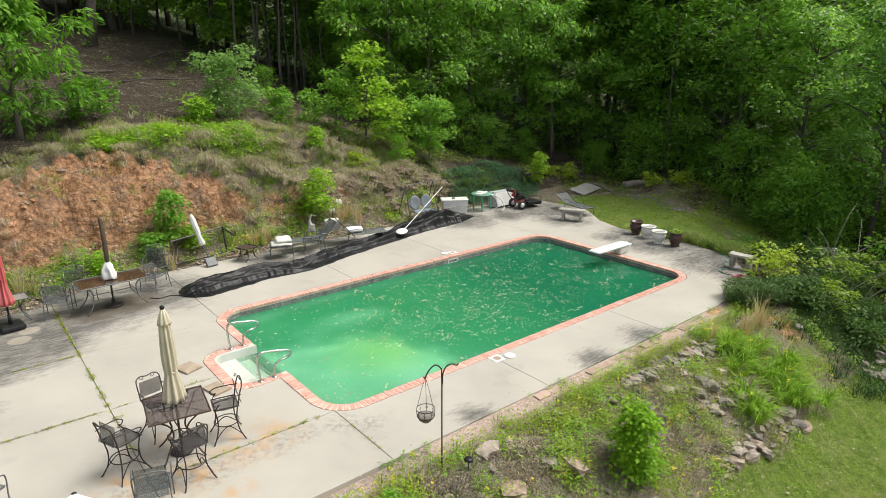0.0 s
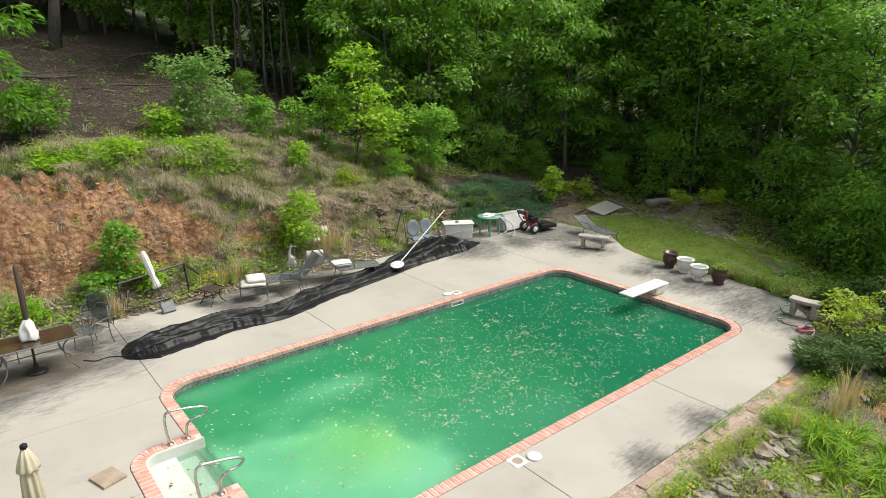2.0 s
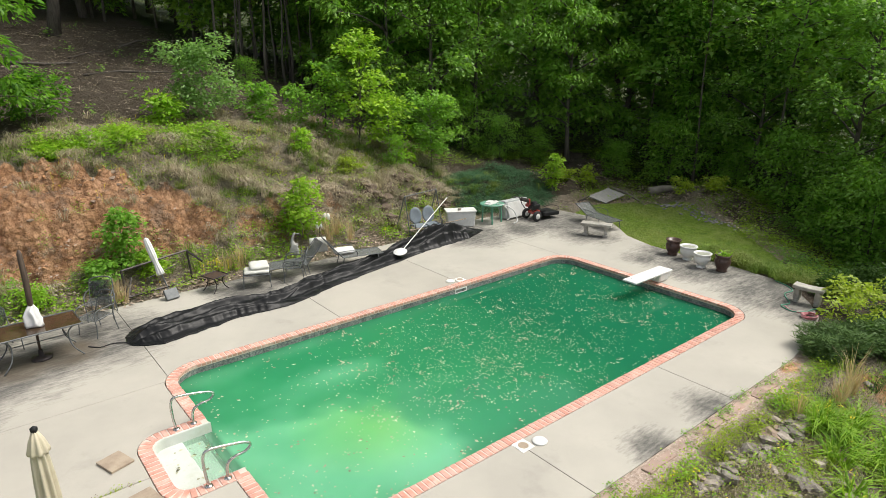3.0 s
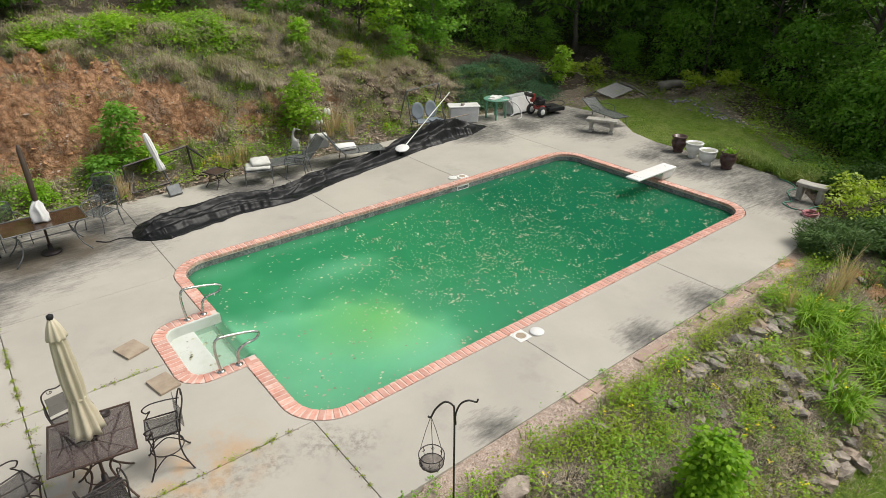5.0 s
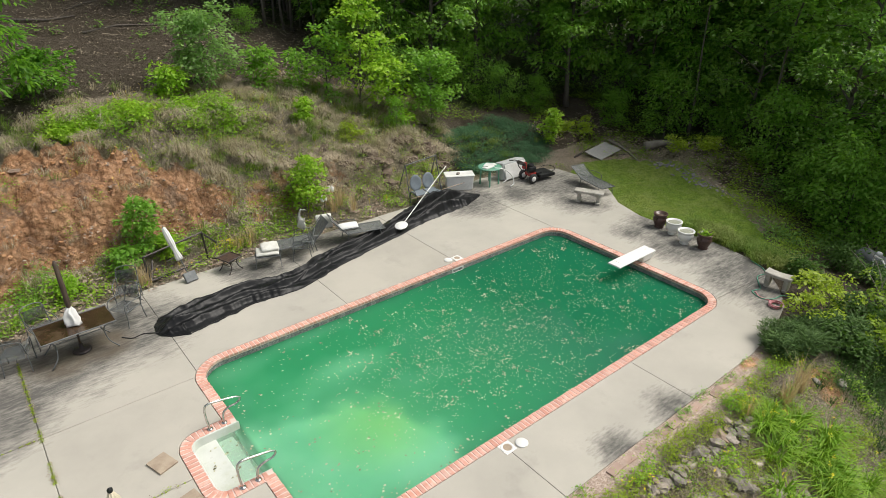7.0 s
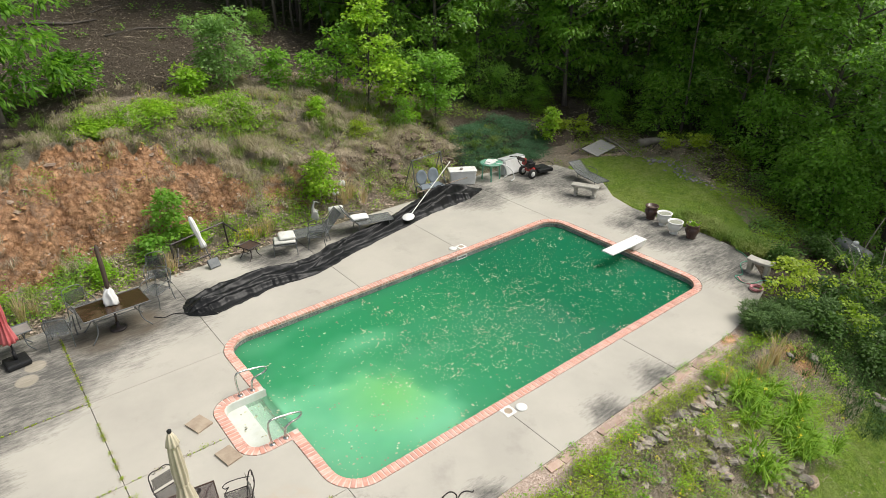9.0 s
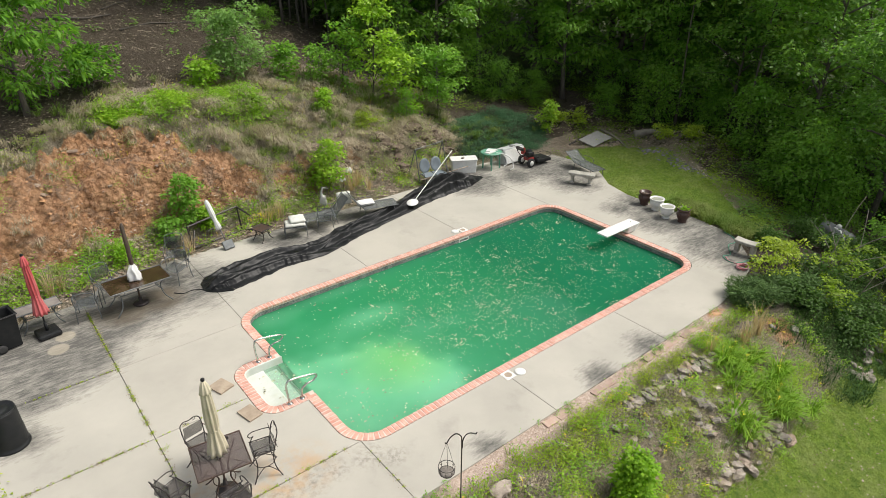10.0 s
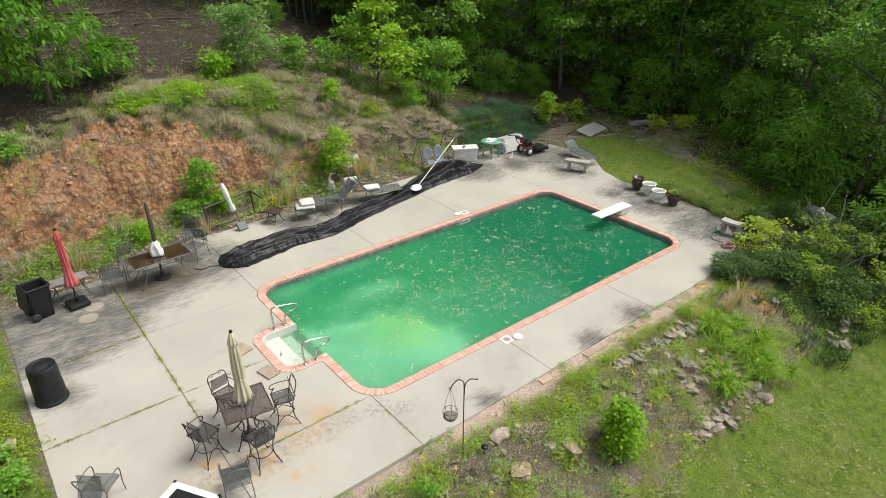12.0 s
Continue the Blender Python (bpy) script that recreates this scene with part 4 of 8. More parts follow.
def tree(name, seed, x, y, h, base, rad, clumps, per, leaf, material, trunk_r, label, category="tree", puff=0.6, limbs=9, droop=0.2, group="", z=None, small=False, slim=0.56, rise=0.35, wide=0.38):
    """Trunk, limbs with side twigs, and sprays of leaves along the outer half of every limb."""
    r, g = random.Random(seed), np.random.default_rng(seed)
    t = thing(name, x, y, (ground_z(x, y) if z is None else z) - 0.05, r.uniform(0, 360), label, category, group)
    bark = BARK if trunk_r > 0.035 else STICK
    lean = Vector((r.uniform(-0.05, 0.05), r.uniform(-0.05, 0.05), 0))
    sway = r.random() * 3
    trunk = [Vector((lean.x * v + 0.012 * h * math.sin(v * 0.8 + sway), lean.y * v + 0.012 * h * math.cos(v * 0.7), v)) for v in np.linspace(0, h * 0.95, 9)]
    bm = bmesh.new()
    tube(bm, trunk, [trunk_r * (1.25 if i == 0 else 1 - i * 0.108) for i in range(9)], 8)
    part("trunk", bm, bark, t, smooth=True)
    leaves, each = [], max(2, round(clumps / limbs))
    for i in range(limbs):
        k = (i + r.random()) / limbs
        f = min(7.99, (base + (h * 0.95 - base) * k) / (h * 0.95) * 8)
        root = trunk[int(f)].lerp(trunk[int(f) + 1], f - int(f))
        a = i * 2.4 + r.uniform(-0.5, 0.5)
        reach = rad * r.uniform(0.72, 1.12) * max(0.22, 1 - ((k - wide) / 0.72) ** 2)
        flat = Vector((math.cos(a), math.sin(a), 0))
        lift = rise * r.uniform(0.5, 1.4) + 0.3 * k
        arm = bend(root, root + flat * reach * 0.5 + Vector((0, 0, lift * reach * 0.55)), root + flat * reach + Vector((0, 0, (lift - 0.12) * reach)), n=3)
        bm = bmesh.new()
        tube(bm, arm, [trunk_r * (0.40 - 0.055 * q) for q in range(len(arm))], 5)
        across = Vector((-flat.y, flat.x, 0))
        for n in range(each):
            u = 1.0 if n == 0 else r.uniform(0.30, 1.0)
            p = arm[min(len(arm) - 1, int(u * (len(arm) - 1)))]
            s = puff * r.uniform(0.65, 1.3)
            off = across * r.uniform(-0.55, 0.55) * reach * (1.15 - 0.6 * u) if n else Vector((0, 0, 0))
            c = p + off + Vector((0, 0, r.uniform(-0.7, 0.9) * puff))
            if c.z < 0.06:
                c.z = 0.06 + r.random() * 0.1
            if n and off.length > puff * 0.5:
                tube(bm, [p, c], [trunk_r * 0.12, trunk_r * 0.05], 4, caps=False)
            leaves.append(spray(g, c, flat, s, max(5, int(per * (s / puff) ** 2)), leaf, slim, droop, small))
        part("limb", bm, bark, t, smooth=True)
    leaves.append(spray(g, trunk[-1] + Vector((0, 0, 0.1 * puff)), (0, 0, 0), puff * 0.8, per, leaf, slim, droop, small))
    crown = blades("crown", np.concatenate(leaves), material, "", kind="")
    crown.parent = t
    return t


WOODS = "trees of the wood"
OAK = tree("tree", 11, 23.5, 2.7, 8.6, 0.3, 3.0, 190, 52, 0.17, LEAF_OAK, 0.13, "broadleaf forest tree with dark green summer crown", group=WOODS, puff=0.50, limbs=19, droop=0.4, slim=0.6)
HICKORY = tree("tree", 12, 21.0, 14.0, 7.6, 1.7, 2.7, 130, 62, 0.21, LEAF_BRIGHT, 0.12, "forest tree with long drooping green leaves", group=WOODS, puff=0.50, limbs=16, droop=0.8, slim=0.36)
MAPLE = tree("tree", 13, 20.9, -1.2, 9.2, 2.4, 2.7, 170, 50, 0.17, LEAF_MAPLE, 0.12, "bright green young tree at the edge of the wood", group=WOODS, puff=0.46, limbs=19, droop=0.5, slim=0.55)
BACK = tree("tree", 14, 27.0, 6.5, 10.5, 0.6, 3.7, 110, 54, 0.25, LEAF_DEEP, 0.18, "tall dark forest tree deeper in the wood", group=WOODS, puff=0.72, limbs=14, small=True, slim=0.75, droop=0.5)
BACK_B = tree("tree", 15, 25.5, 11.0, 10.0, 1.0, 3.3, 110, 54, 0.24, LEAF_OAK, 0.14, "tall forest tree deeper in the wood", group=WOODS, puff=0.70, limbs=14, small=True, slim=0.75, droop=0.5)
# crown above the view, made wide to shade the litter slope
POLE = tree("tree", 16, 2.7, 28.2, 17.0, 9.0, 4.6, 80, 80, 0.36, LEAF_DEEP, 0.24, "tall straight trunk with its crown high above the litter", group=WOODS, puff=1.1, limbs=12, small=True, slim=0.8)
THIN = tree("tree", 17, 8.2, 24.0, 12.0, 6.0, 1.9, 36, 60, 0.26, LEAF_OAK, 0.07, "thin bare-stemmed forest tree with a high crown", group=WOODS, puff=0.75, limbs=9, small=True, slim=0.8)
UNDER = tree("sapling", 18, 20.8, 1.0, 3.2, 0.1, 1.6, 84, 40, 0.14, LEAF_BRIGHT, 0.04, "leafy understorey sapling in the shade of the wood", "sapling", puff=0.46, limbs=12, group="understorey", droop=0.5)
DIM = tree("tree", 19, 8.6, 28.5, 7.5, 0.9, 2.7, 96, 50, 0.22, LEAF_DEEP, 0.08, "leafy shaded tree hanging over the wooded slope", group=WOODS, puff=0.62, limbs=13, small=True, slim=0.7, droop=0.5)


def again(ob, x, y, k, turn, kz=1.0):
    return copy_thing(ob, pose(x, y, ground_z(x, y) - 0.08, 0, 0, turn) @ Matrix.Diagonal((k, k, k * kz, 1)))


wood = random.Random(3)
# the first oak stands out of view, added to shade the lawn's far end
EDGE = [(17.4, -10.2, OAK), (19.6, -8.0, OAK), (21.9, -5.0, MAPLE), (24.6, 0.2, OAK), (24.6, 6.6, OAK), (25.0, 10.2, HICKORY), (18.0, 17.2, HICKORY), (15.6, 17.6, OAK), (13.8, 18.6, HICKORY), (16.4, 20.6, MAPLE), (22.6, 9.4, UNDER), (23.4, 15.8, OAK), (19.4, 19.6, OAK), (21.0, -8.8, MAPLE)]
for x, y, kind in EDGE:
    again(kind, x, y, wood.uniform(0.9, 1.12) * (0.85 if 5 < y < 12 else 1.0), wood.uniform(0, 360))
for k in range(12):
    a = k / 12
    x, y = lerp([(0, 24.5), (0.3, 28.0), (0.6, 26.5), (0.8, 20.0), (1, 11.5)], a), lerp([(0, -10), (0.3, 1.5), (0.6, 12.5), (0.8, 18.5), (1, 24)], a)
    again((BACK, BACK_B)[k % 2], x + wood.uniform(-0.8, 0.8), y + wood.uniform(-0.8, 0.8), wood.uniform(0.85, 1.1), wood.uniform(0, 360))
for k in range(17):
    a = k / 17
    x, y = lerp([(0, 29), (0.3, 34), (0.6, 31), (0.8, 23), (1, 12)], a), lerp([(0, -13), (0.3, 2), (0.6, 17), (0.8, 25), (1, 31)], a)
    again((BACK_B, BACK)[k % 2], x + wood.uniform(-1, 1), y + wood.uniform(-1, 1), wood.uniform(1.0, 1.3), wood.uniform(0, 360))
for x, y, k in ((0.6, 36.5, 0.9), (-3.5, 33.0, 0.8), (7.2, 36.0, 0.9), (-7.0, 29.5, 0.8), (11.5, 33.5, 0.8), (-1.8, 42.0, 1.1), (5.0, 44.0, 1.1), (10.0, 41.0, 1.0), (-9.5, 38, 1), (-6.0, 46.0, 1.1), (15.0, 39.5, 1.1), (4.4, 33.0, 0.9), (13.4, 30.6, 0.9), (-0.4, 30.6, 0.8), (24.9, 13.6, 0.7)):
    again(POLE, x, y, k * wood.uniform(0.7, 1.0), wood.uniform(0, 360))
for x, y in ((9.1, 23.7), (10.1, 22.8), (9.6, 24.4), (11.0, 23.0), (12.4, 25.2), (10.8, 24.0), (10.1, 26.2), (10.6, 25.8), (9.0, 28.8), (11.3, 23.4), (11.6, 26.4), (7.6, 30.4), (12.4, 24.2), (5.2, 33.0), (10.6, 29.8), (-0.6, 28.4), (1.9, 34.4), (13.6, 22.6), (12.0, 22.4), (13.0, 26.8), (23.6, 5.4), (23.2, 8.6), (24.6, 11.8)):
    again(THIN, x, y, wood.uniform(0.75, 1.05), wood.uniform(0, 360))
for x, y, k in ((22.2, 4.2, 0.9), (20.2, 0.6, 0.9), (24.0, 7.0, 0.75), (24.6, 11.0, 0.8), (17.4, 14.9, 0.6), (16.2, 16.2, 0.75), (14.2, 16.8, 0.8), (20.6, -3.4, 1.0), (19.8, -6.2, 1.0), (23.4, 12.6, 0.8), (21.8, 11.6, 0.55), (19.0, 14.4, 0.6), (12.4, 16.9, 0.7), (23.2, 2.4, 1.2), (24.6, 8.6, 1.1), (20.8, 2.2, 0.7), (20.1, -0.5, 0.8), (18.0, -3.6, 0.9), (12.6, 20.2, 0.6), (8.4, 21.6, 0.4)):
    again(UNDER, x, y, k, wood.uniform(0, 360), wood.uniform(0.8, 1.1))
for x, y, k in ((5.4, 32.0, 0.9), (9.8, 31.6, 1.1), (11.6, 28.0, 1.0), (7.4, 33.6, 1.1), (13.6, 25.2, 0.8), (13.2, 29.2, 1.1), (15.2, 25.6, 1.0), (2.0, 37.5, 1.2), (-1.6, 36.8, 1.1), (12.6, 34.8, 1.2), (7.0, 39.0, 1.3), (-5.4, 37.4, 1.2), (16.6, 31.4, 1.2), (3.6, 40.0, 1.2), (10.2, 36.6, 1.2), (14.8, 22.6, 0.85)):
    again(DIM, x, y, k, wood.uniform(0, 360), wood.uniform(0.9, 1.2))
for x, y, k in ((-4.5, 40, 1.1), (2.5, 50, 1.3), (9, 50, 1.3), (-10, 52, 1.3), (16, 47, 1.3), (22, 36, 1.2), (-16, 40, 1.2), (-8, 44, 1.2), (-1, 46, 1.2), (5.5, 43, 1.0), (12.5, 44, 1.2), (-13, 47, 1.3), (6, 55, 1.4), (-4, 56, 1.4), (1.5, 44, 1.0)):
    again(BACK, x, y, k, wood.uniform(0, 360))

tree("tree", 21, -2.35, 16.2, 4.6, 0.6, 2.4, 150, 44, 0.24, LEAF_HICKORY, 0.10, "young hickory with long drooping bright leaves on the bank", puff=0.38, droop=0.75, slim=0.34, limbs=17, rise=0.25)
tree("tree", 22, -4.4, 18.4, 6.4, 1.0, 2.2, 80, 80, 0.17, LEAF_OAK, 0.10, "dark leafy tree at the top of the bank", puff=0.55, limbs=12)
tree("sapling", 23, 9.7, 14.6, 4.0, 0.1, 1.6, 130, 20, 0.16, LEAF_LIME, 0.04, "tall loose yellow-green sapling on top of the bank", "sapling", puff=0.24, limbs=20, rise=1.0, wide=0.18, slim=0.65)
tree("sapling", 26, 10.9, 14.3, 2.5, 0.1, 1.1, 80, 20, 0.15, LEAF_LIME, 0.03, "yellow-green sapling on top of the bank", "sapling", puff=0.23, limbs=14, rise=0.8, slim=0.65)
tree("sapling", 27, 8.7, 15.3, 2.3, 0.1, 1.0, 40, 34, 0.15, LEAF_BRIGHT, 0.04, "bushy bright green sapling on top of the bank", "sapling", puff=0.28, limbs=11, rise=0.6)
tree("sapling", 24, 12.6, 13.9, 2.7, 0.5, 1.2, 100, 24, 0.14, LEAF_BRIGHT, 0.035, "rounded bright green sapling on the bank", "sapling", puff=0.25, limbs=15, rise=0.5, wide=0.45, slim=0.65)
tree("sapling", 25, 7.7, 15.2, 1.6, 0.1, 0.6, 30, 30, 0.14, LEAF_BRIGHT, 0.03, "low bright green sapling on the bank", "sapling", puff=0.26)


def shrub(seed, x, y, h, rad, clumps, per, leaf, material, label, puff=0.16, z=None, low=0.05, droop=0.25, slim=0.56, small=False, rise=0.55):
    return tree("shrub", seed, x, y, h, low, rad, clumps, per, leaf, material, 0.016, label, "shrub", puff, 9, droop, z=z, slim=slim, small=small, rise=rise)


shrub(31, 3.35, -3.45, 1.35, 0.31, 100, 32, 0.075, LEAF_GUM, "young sweetgum bush with star-shaped bright green leaves", 0.19, slim=0.75)
shrub(32, 5.6, 11.35, 1.75, 0.66, 90, 20, 0.125, LEAF_LIME, "bright green bush at the foot of the clay bank", 0.22, slim=0.65)
shrub(33, 0.6, 11.45, 1.5, 0.4, 80, 18, 0.115, LEAF_BRIGHT, "bright green bush at the foot of the clay bank", 0.2, slim=0.65)
shrub(30, -0.05, 11.15, 0.7, 0.35, 40, 24, 0.11, LEAF_BRIGHT, "leafy green bush at the foot of the clay bank", 0.2)
shrub(29, 1.1, 11.2, 0.7, 0.35, 34, 26, 0.10, LEAF_LIME, "leafy green bush behind the table frame")
shrub(34, -0.1, 17.3, 1.35, 0.85, 80, 22, 0.15, LEAF_HICKORY, "round green bush on the wooded slope", 0.23)
shrub(35, 4.7, 16.5, 2.2, 1.3, 130, 34, 0.14, LEAF_BLUE, "large grey-green bush on the slope", 0.32, rise=0.75)
shrub(36, 3.35, 15.9, 1.0, 0.55, 35, 26, 0.15, LEAF_LIME, "small bright bush above the bank", 0.24)
shrub(37, 6.6, 16.0, 1.2, 0.6, 36, 28, 0.16, LEAF_BRIGHT, "upright green bush above the bank", 0.24)
shrub(42, -1.55, 10.95, 0.55, 0.35, 34, 36, 0.07, LEAF_LIME, "feathery bright green tuft at the foot of the clay", 0.12)
shrub(43, -4.3, 13.4, 0.8, 0.6, 40, 34, 0.10, LEAF_BRIGHT, "feathery green bush at the edge of the clay", 0.18)
shrub(38, 10.6, 13.5, 1.3, 0.45, 45, 50, 0.07, LEAF_BRIGHT, "feathery dark green young cedar on the bank", 0.17, slim=0.3, droop=-0.2)
shrub(39, 17.5, 11.7, 1.5, 0.4, 36, 26, 0.13, LEAF_LIME, "slim bright green seedling beside the ivy", 0.18)
shrub(40, -0.6, -2.35, 0.55, 0.24, 24, 30, 0.06, LEAF_BRIGHT, "small feathery green bush on the clay strip", 0.1)
shrub(41, 6.9, 13.7, 0.9, 0.3, 26, 22, 0.13, LEAF_LIME, "slim bright seedling on the dry bank", 0.15)
shrub(44, 8.4, 13.2, 0.7, 0.55, 32, 30, 0.09, LEAF_OLIVE, "low olive bush in the dry grass of the bank", 0.16)
for n, (x, y, h, w) in enumerate(((10.8, -1.6, 0.13, 0.5), (11.4, -1.75, 0.16, 0.6), (12.2, -2.05, 0.18, 0.6))):
    shrub(45 + n, x, y, h, w, 80, 110, 0.13, LEAF_JUNIPER, "low spreading dark green juniper at the deck's edge", 0.2, droop=-0.35, slim=0.16, small=True)
for n, (x, y, h, w) in enumerate(((12.15, -1.5, 0.85, 0.5), (12.9, -1.65, 0.8, 0.55), (13.6, -0.95, 0.75, 0.45), (12.7, -3.0, 0.7, 0.5), (13.8, -2.7, 0.8, 0.6), (14.8, -2.3, 0.9, 0.6), (15.4, -3.4, 1.2, 0.7), (14.6, -4.3, 0.9, 0.7), (13.2, -4.5, 0.6, 0.5), (16.4, -4.4, 1.3, 0.8))):
    shrub(51 + n, x, y, h * (1.0, 1.2, 0.9)[n % 3], w, 22, 26, 0.09, LEAF_OLIVE if n < 3 else LEAF_SHRUB, "straggly yellow-green shrub with bare arching stems", 0.14, low=0.2, rise=0.7, slim=0.62)
for n, (x, y, h, w) in enumerate(((14.4, -5.3, 0.7, 0.8), (12.0, -2.5, 0.4, 0.6), (14.55, -0.3, 0.4, 0.4), (17.2, -3.2, 0.8, 0.8), (17.0, -0.5, 0.5, 0.5), (17.0, -2.2, 0.5, 0.6), (16.3, -1.4, 0.4, 0.6), (13.6, -3.6, 0.4, 0.8), (13.3, -2.2, 0.45, 0.7), (15.4, -2.6, 0.4, 0.8), (15.6, -4.4, 0.6, 0.8), (12.6, -3.8, 0.4, 0.6))):
    shrub(71 + n, x, y, h, w, 46, 30, 0.09, LEAF_DIMMED, "dense dark green bush below the deck", 0.20)


def bare_stems():
    r = random.Random(8)
    for n in range(9):
        x, y = 14.3 + r.uniform(-0.5, 0.7), -2.7 + r.uniform(-0.5, 0.5)
        a, reach, h = r.uniform(-1.3, 1.2), r.uniform(0.9, 2.3), r.uniform(0.7, 1.9)
        z, c, d = ground_z(x, y), math.cos(a), math.sin(a)
        bm = bmesh.new()
        line = bend((x, y, z - 0.05), (x + reach * 0.35 * c, y + reach * 0.35 * d, z + h * 0.62), (x + reach * 0.75 * c, y + reach * 0.75 * d, z + h * 1.0), (x + reach * 1.1 * c, y + reach * 1.1 * d, z + h * 1.18), n=6)
        tube(bm, line, [0.014 - 0.0005 * k for k in range(len(line))], 5)
        tagged(ob_from("branch", bm, STICK, True), "bare grey arching stem among the shrubs", "branch", "bare stems")


bare_stems()


# ---------- low plants ----------
def scatter(n, test, seed, xr, yr):
    g, out = np.random.default_rng(seed), []
    for _ in range(n * 40):
        if len(out) >= n:
            break
        x, y = g.uniform(*xr), g.uniform(*yr)
        if not inside(DECK, x, y) and g.uniform() < test(x, y):
            out.append((x, y, ground_z(x, y)))
    return out


def bank_d(x, y):
    return y - lerp(TOE, x)


def clayey(x, y):
    d = bank_d(x, y)
    return step(1.0, 1.5, d) * step(0.3, -0.2, d - lerp(CLAY_TOP, x)) * step(-6.0, -4.8, x) * step(4.0, 3.0, x)


def patchy(x, y, s=0.8, o=0.0):
    return step(-0.15, 0.3, noise.noise(Vector((x * s + o, y * s, o))))


def grass_stuff(name, spots, n, h, w, material, label, seed, lean=0.6, spread=0.12, fall=0.0):
    g = np.random.default_rng(seed)
    rows = [tuft_rows(g, x, y, z, n, h * g.uniform(0.6, 1.3), w, lean, spread, fall) for x, y, z in spots]
    return blades(name, np.concatenate(rows), material, label, "grass")


def leaf_stuff(name, spots, n, rad, h, leaf, material, label, seed, category="weeds", flat=0.6):
    g = np.random.default_rng(seed)
    pts = [np.array((x, y, z)) + g.normal(0, 1, (n, 3)) * (rad, rad, 0) + np.stack([np.zeros(n), np.zeros(n), np.abs(g.normal(0, h, n)) + 0.02], 1) for x, y, z in spots]
    return blades(name, leaf_rows(g, np.concatenate(pts), leaf, leaf * 0.6, flat, 0.0), material, label, category)


bank_dry = scatter(1900, lambda x, y: step(0.9, 1.6, bank_d(x, y)) * step(0.6, -1.0, bank_d(x, y) - lerp(LITTER_AT, x)) * (1 - 0.93 * clayey(x, y)) * (1 - step(12, 13.5, x)) * (0.05 + 0.95 * patchy(x, y, 1.1)), 1, (-6, 14), (9.5, 17.5))
grass_stuff("dry_grass", bank_dry, 34, 0.38, 0.011, STRAW, "bleached dry grass tufts hanging over the bank", 2, 0.9, 0.14, 0.7)
bank_green = scatter(420, lambda x, y: step(0.3, 1.0, bank_d(x, y)) * step(7.5, 4.0, bank_d(x, y)) * (1 - 0.95 * clayey(x, y)) * patchy(x, y, 0.6, 5), 3, (-8, 17), (9.3, 18))
grass_stuff("green_grass", bank_green, 30, 0.42, 0.013, BLADE, "green grass tufts on the bank", 4, 0.8, 0.12, 0.5)
toe_weeds = scatter(180, lambda x, y: step(-0.1, 0.2, bank_d(x, y)) * step(1.9, 1.0, bank_d(x, y)) * step(13, 11, x) * (0.25 + patchy(x, y, 0.9, 2) + 0.25 * step(-1.5, -3.5, x)), 5, (-8, 13), (9.0, 12.6))
leaf_stuff("weeds", toe_weeds, 46, 0.14, 0.17, 0.075, LEAF_LIME, "leafy green weeds along the foot of the bank", 6)
upper = scatter(430, lambda x, y: math.exp(-((bank_d(x, y) - lerp([(-1, 5.0), (0.3, 4.95), (2.2, 4.7), (5, 4.25)], x)) / 0.55) ** 2) * step(-0.9, 0.1, x) * step(5.8, 4.4, x) * (0.1 + patchy(x, y, 0.9, 12)), 7, (-3, 6), (12.5, 17.5))
leaf_stuff("brambles", upper, 50, 0.17, 0.15, 0.105, LEAF_LIME, "yellow-green brambles along the top of the bank", 8)
slope = scatter(420, lambda x, y: step(0.4, 1.0, bank_d(x, y)) * (1 - clayey(x, y)) * patchy(x, y, 0.7, 9) * step(6, 4, bank_d(x, y)), 9, (-8, 13), (9.5, 17))
leaf_stuff("weeds", slope, 18, 0.12, 0.09, 0.075, LEAF_OLIVE, "olive green weeds scattered over the dry bank", 10)
ivy = scatter(820, lambda x, y: step(0.15, 0.4, bank_d(x, y)) * step(1.12, 0.95, math.hypot((x - 14.9) / 2.35, (y - 12.3) / 1.6)), 11, (12.0, 17.6), (10.6, 14.2))
leaf_stuff("ivy", ivy, 52, 0.17, 0.07, 0.062, IVY, "dense dark ivy covering the end of the bank", 12, "ivy", 0.7)
forest_floor = scatter(900, lambda x, y: (step(15.5, 18.5, x) * (1 - inside(LAWN_EAST, x, y)) + step(0.6, 1.4, bank_d(x, y)) * step(12, 14, x)) * patchy(x, y, 0.5, 3) * step(1.1, 1.3, math.hypot((x - 14.9) / 2.35, (y - 12.3) / 1.6)), 13, (12.5, 24), (-5, 16))
leaf_stuff("undergrowth", [p for p in forest_floor if p[1] < 4], 44, 0.24, 0.16, 0.085, LEAF_SHADE, "dim green undergrowth along the edge of the wood", 14)
leaf_stuff("undergrowth", [p for p in forest_floor if p[1] >= 4], 26, 0.24, 0.12, 0.085, LEAF_SHRUB, "thin yellow-green undergrowth beyond the small lawn", 90)
far_weeds = scatter(170, lambda x, y: (1 - inside(LAWN_EAST, x, y)) * (0.3 + patchy(x, y, 0.9, 17)), 113, (15.4, 20.6), (0.4, 6.0))
leaf_stuff("weeds", far_weeds, 40, 0.2, 0.12, 0.07, LEAF_SHRUB, "yellow-green weeds at the edge of the small lawn", 114)
litter_spots = scatter(4200, lambda x, y: max(step(-0.6, 0.6, bank_d(x, y) - lerp(LITTER_AT, x)), 0.9 * step(0.05, 0.3, bank_d(x, y)) * step(1.4, 0.9, bank_d(x, y))), 15, (-8, 14), (9.2, 30))
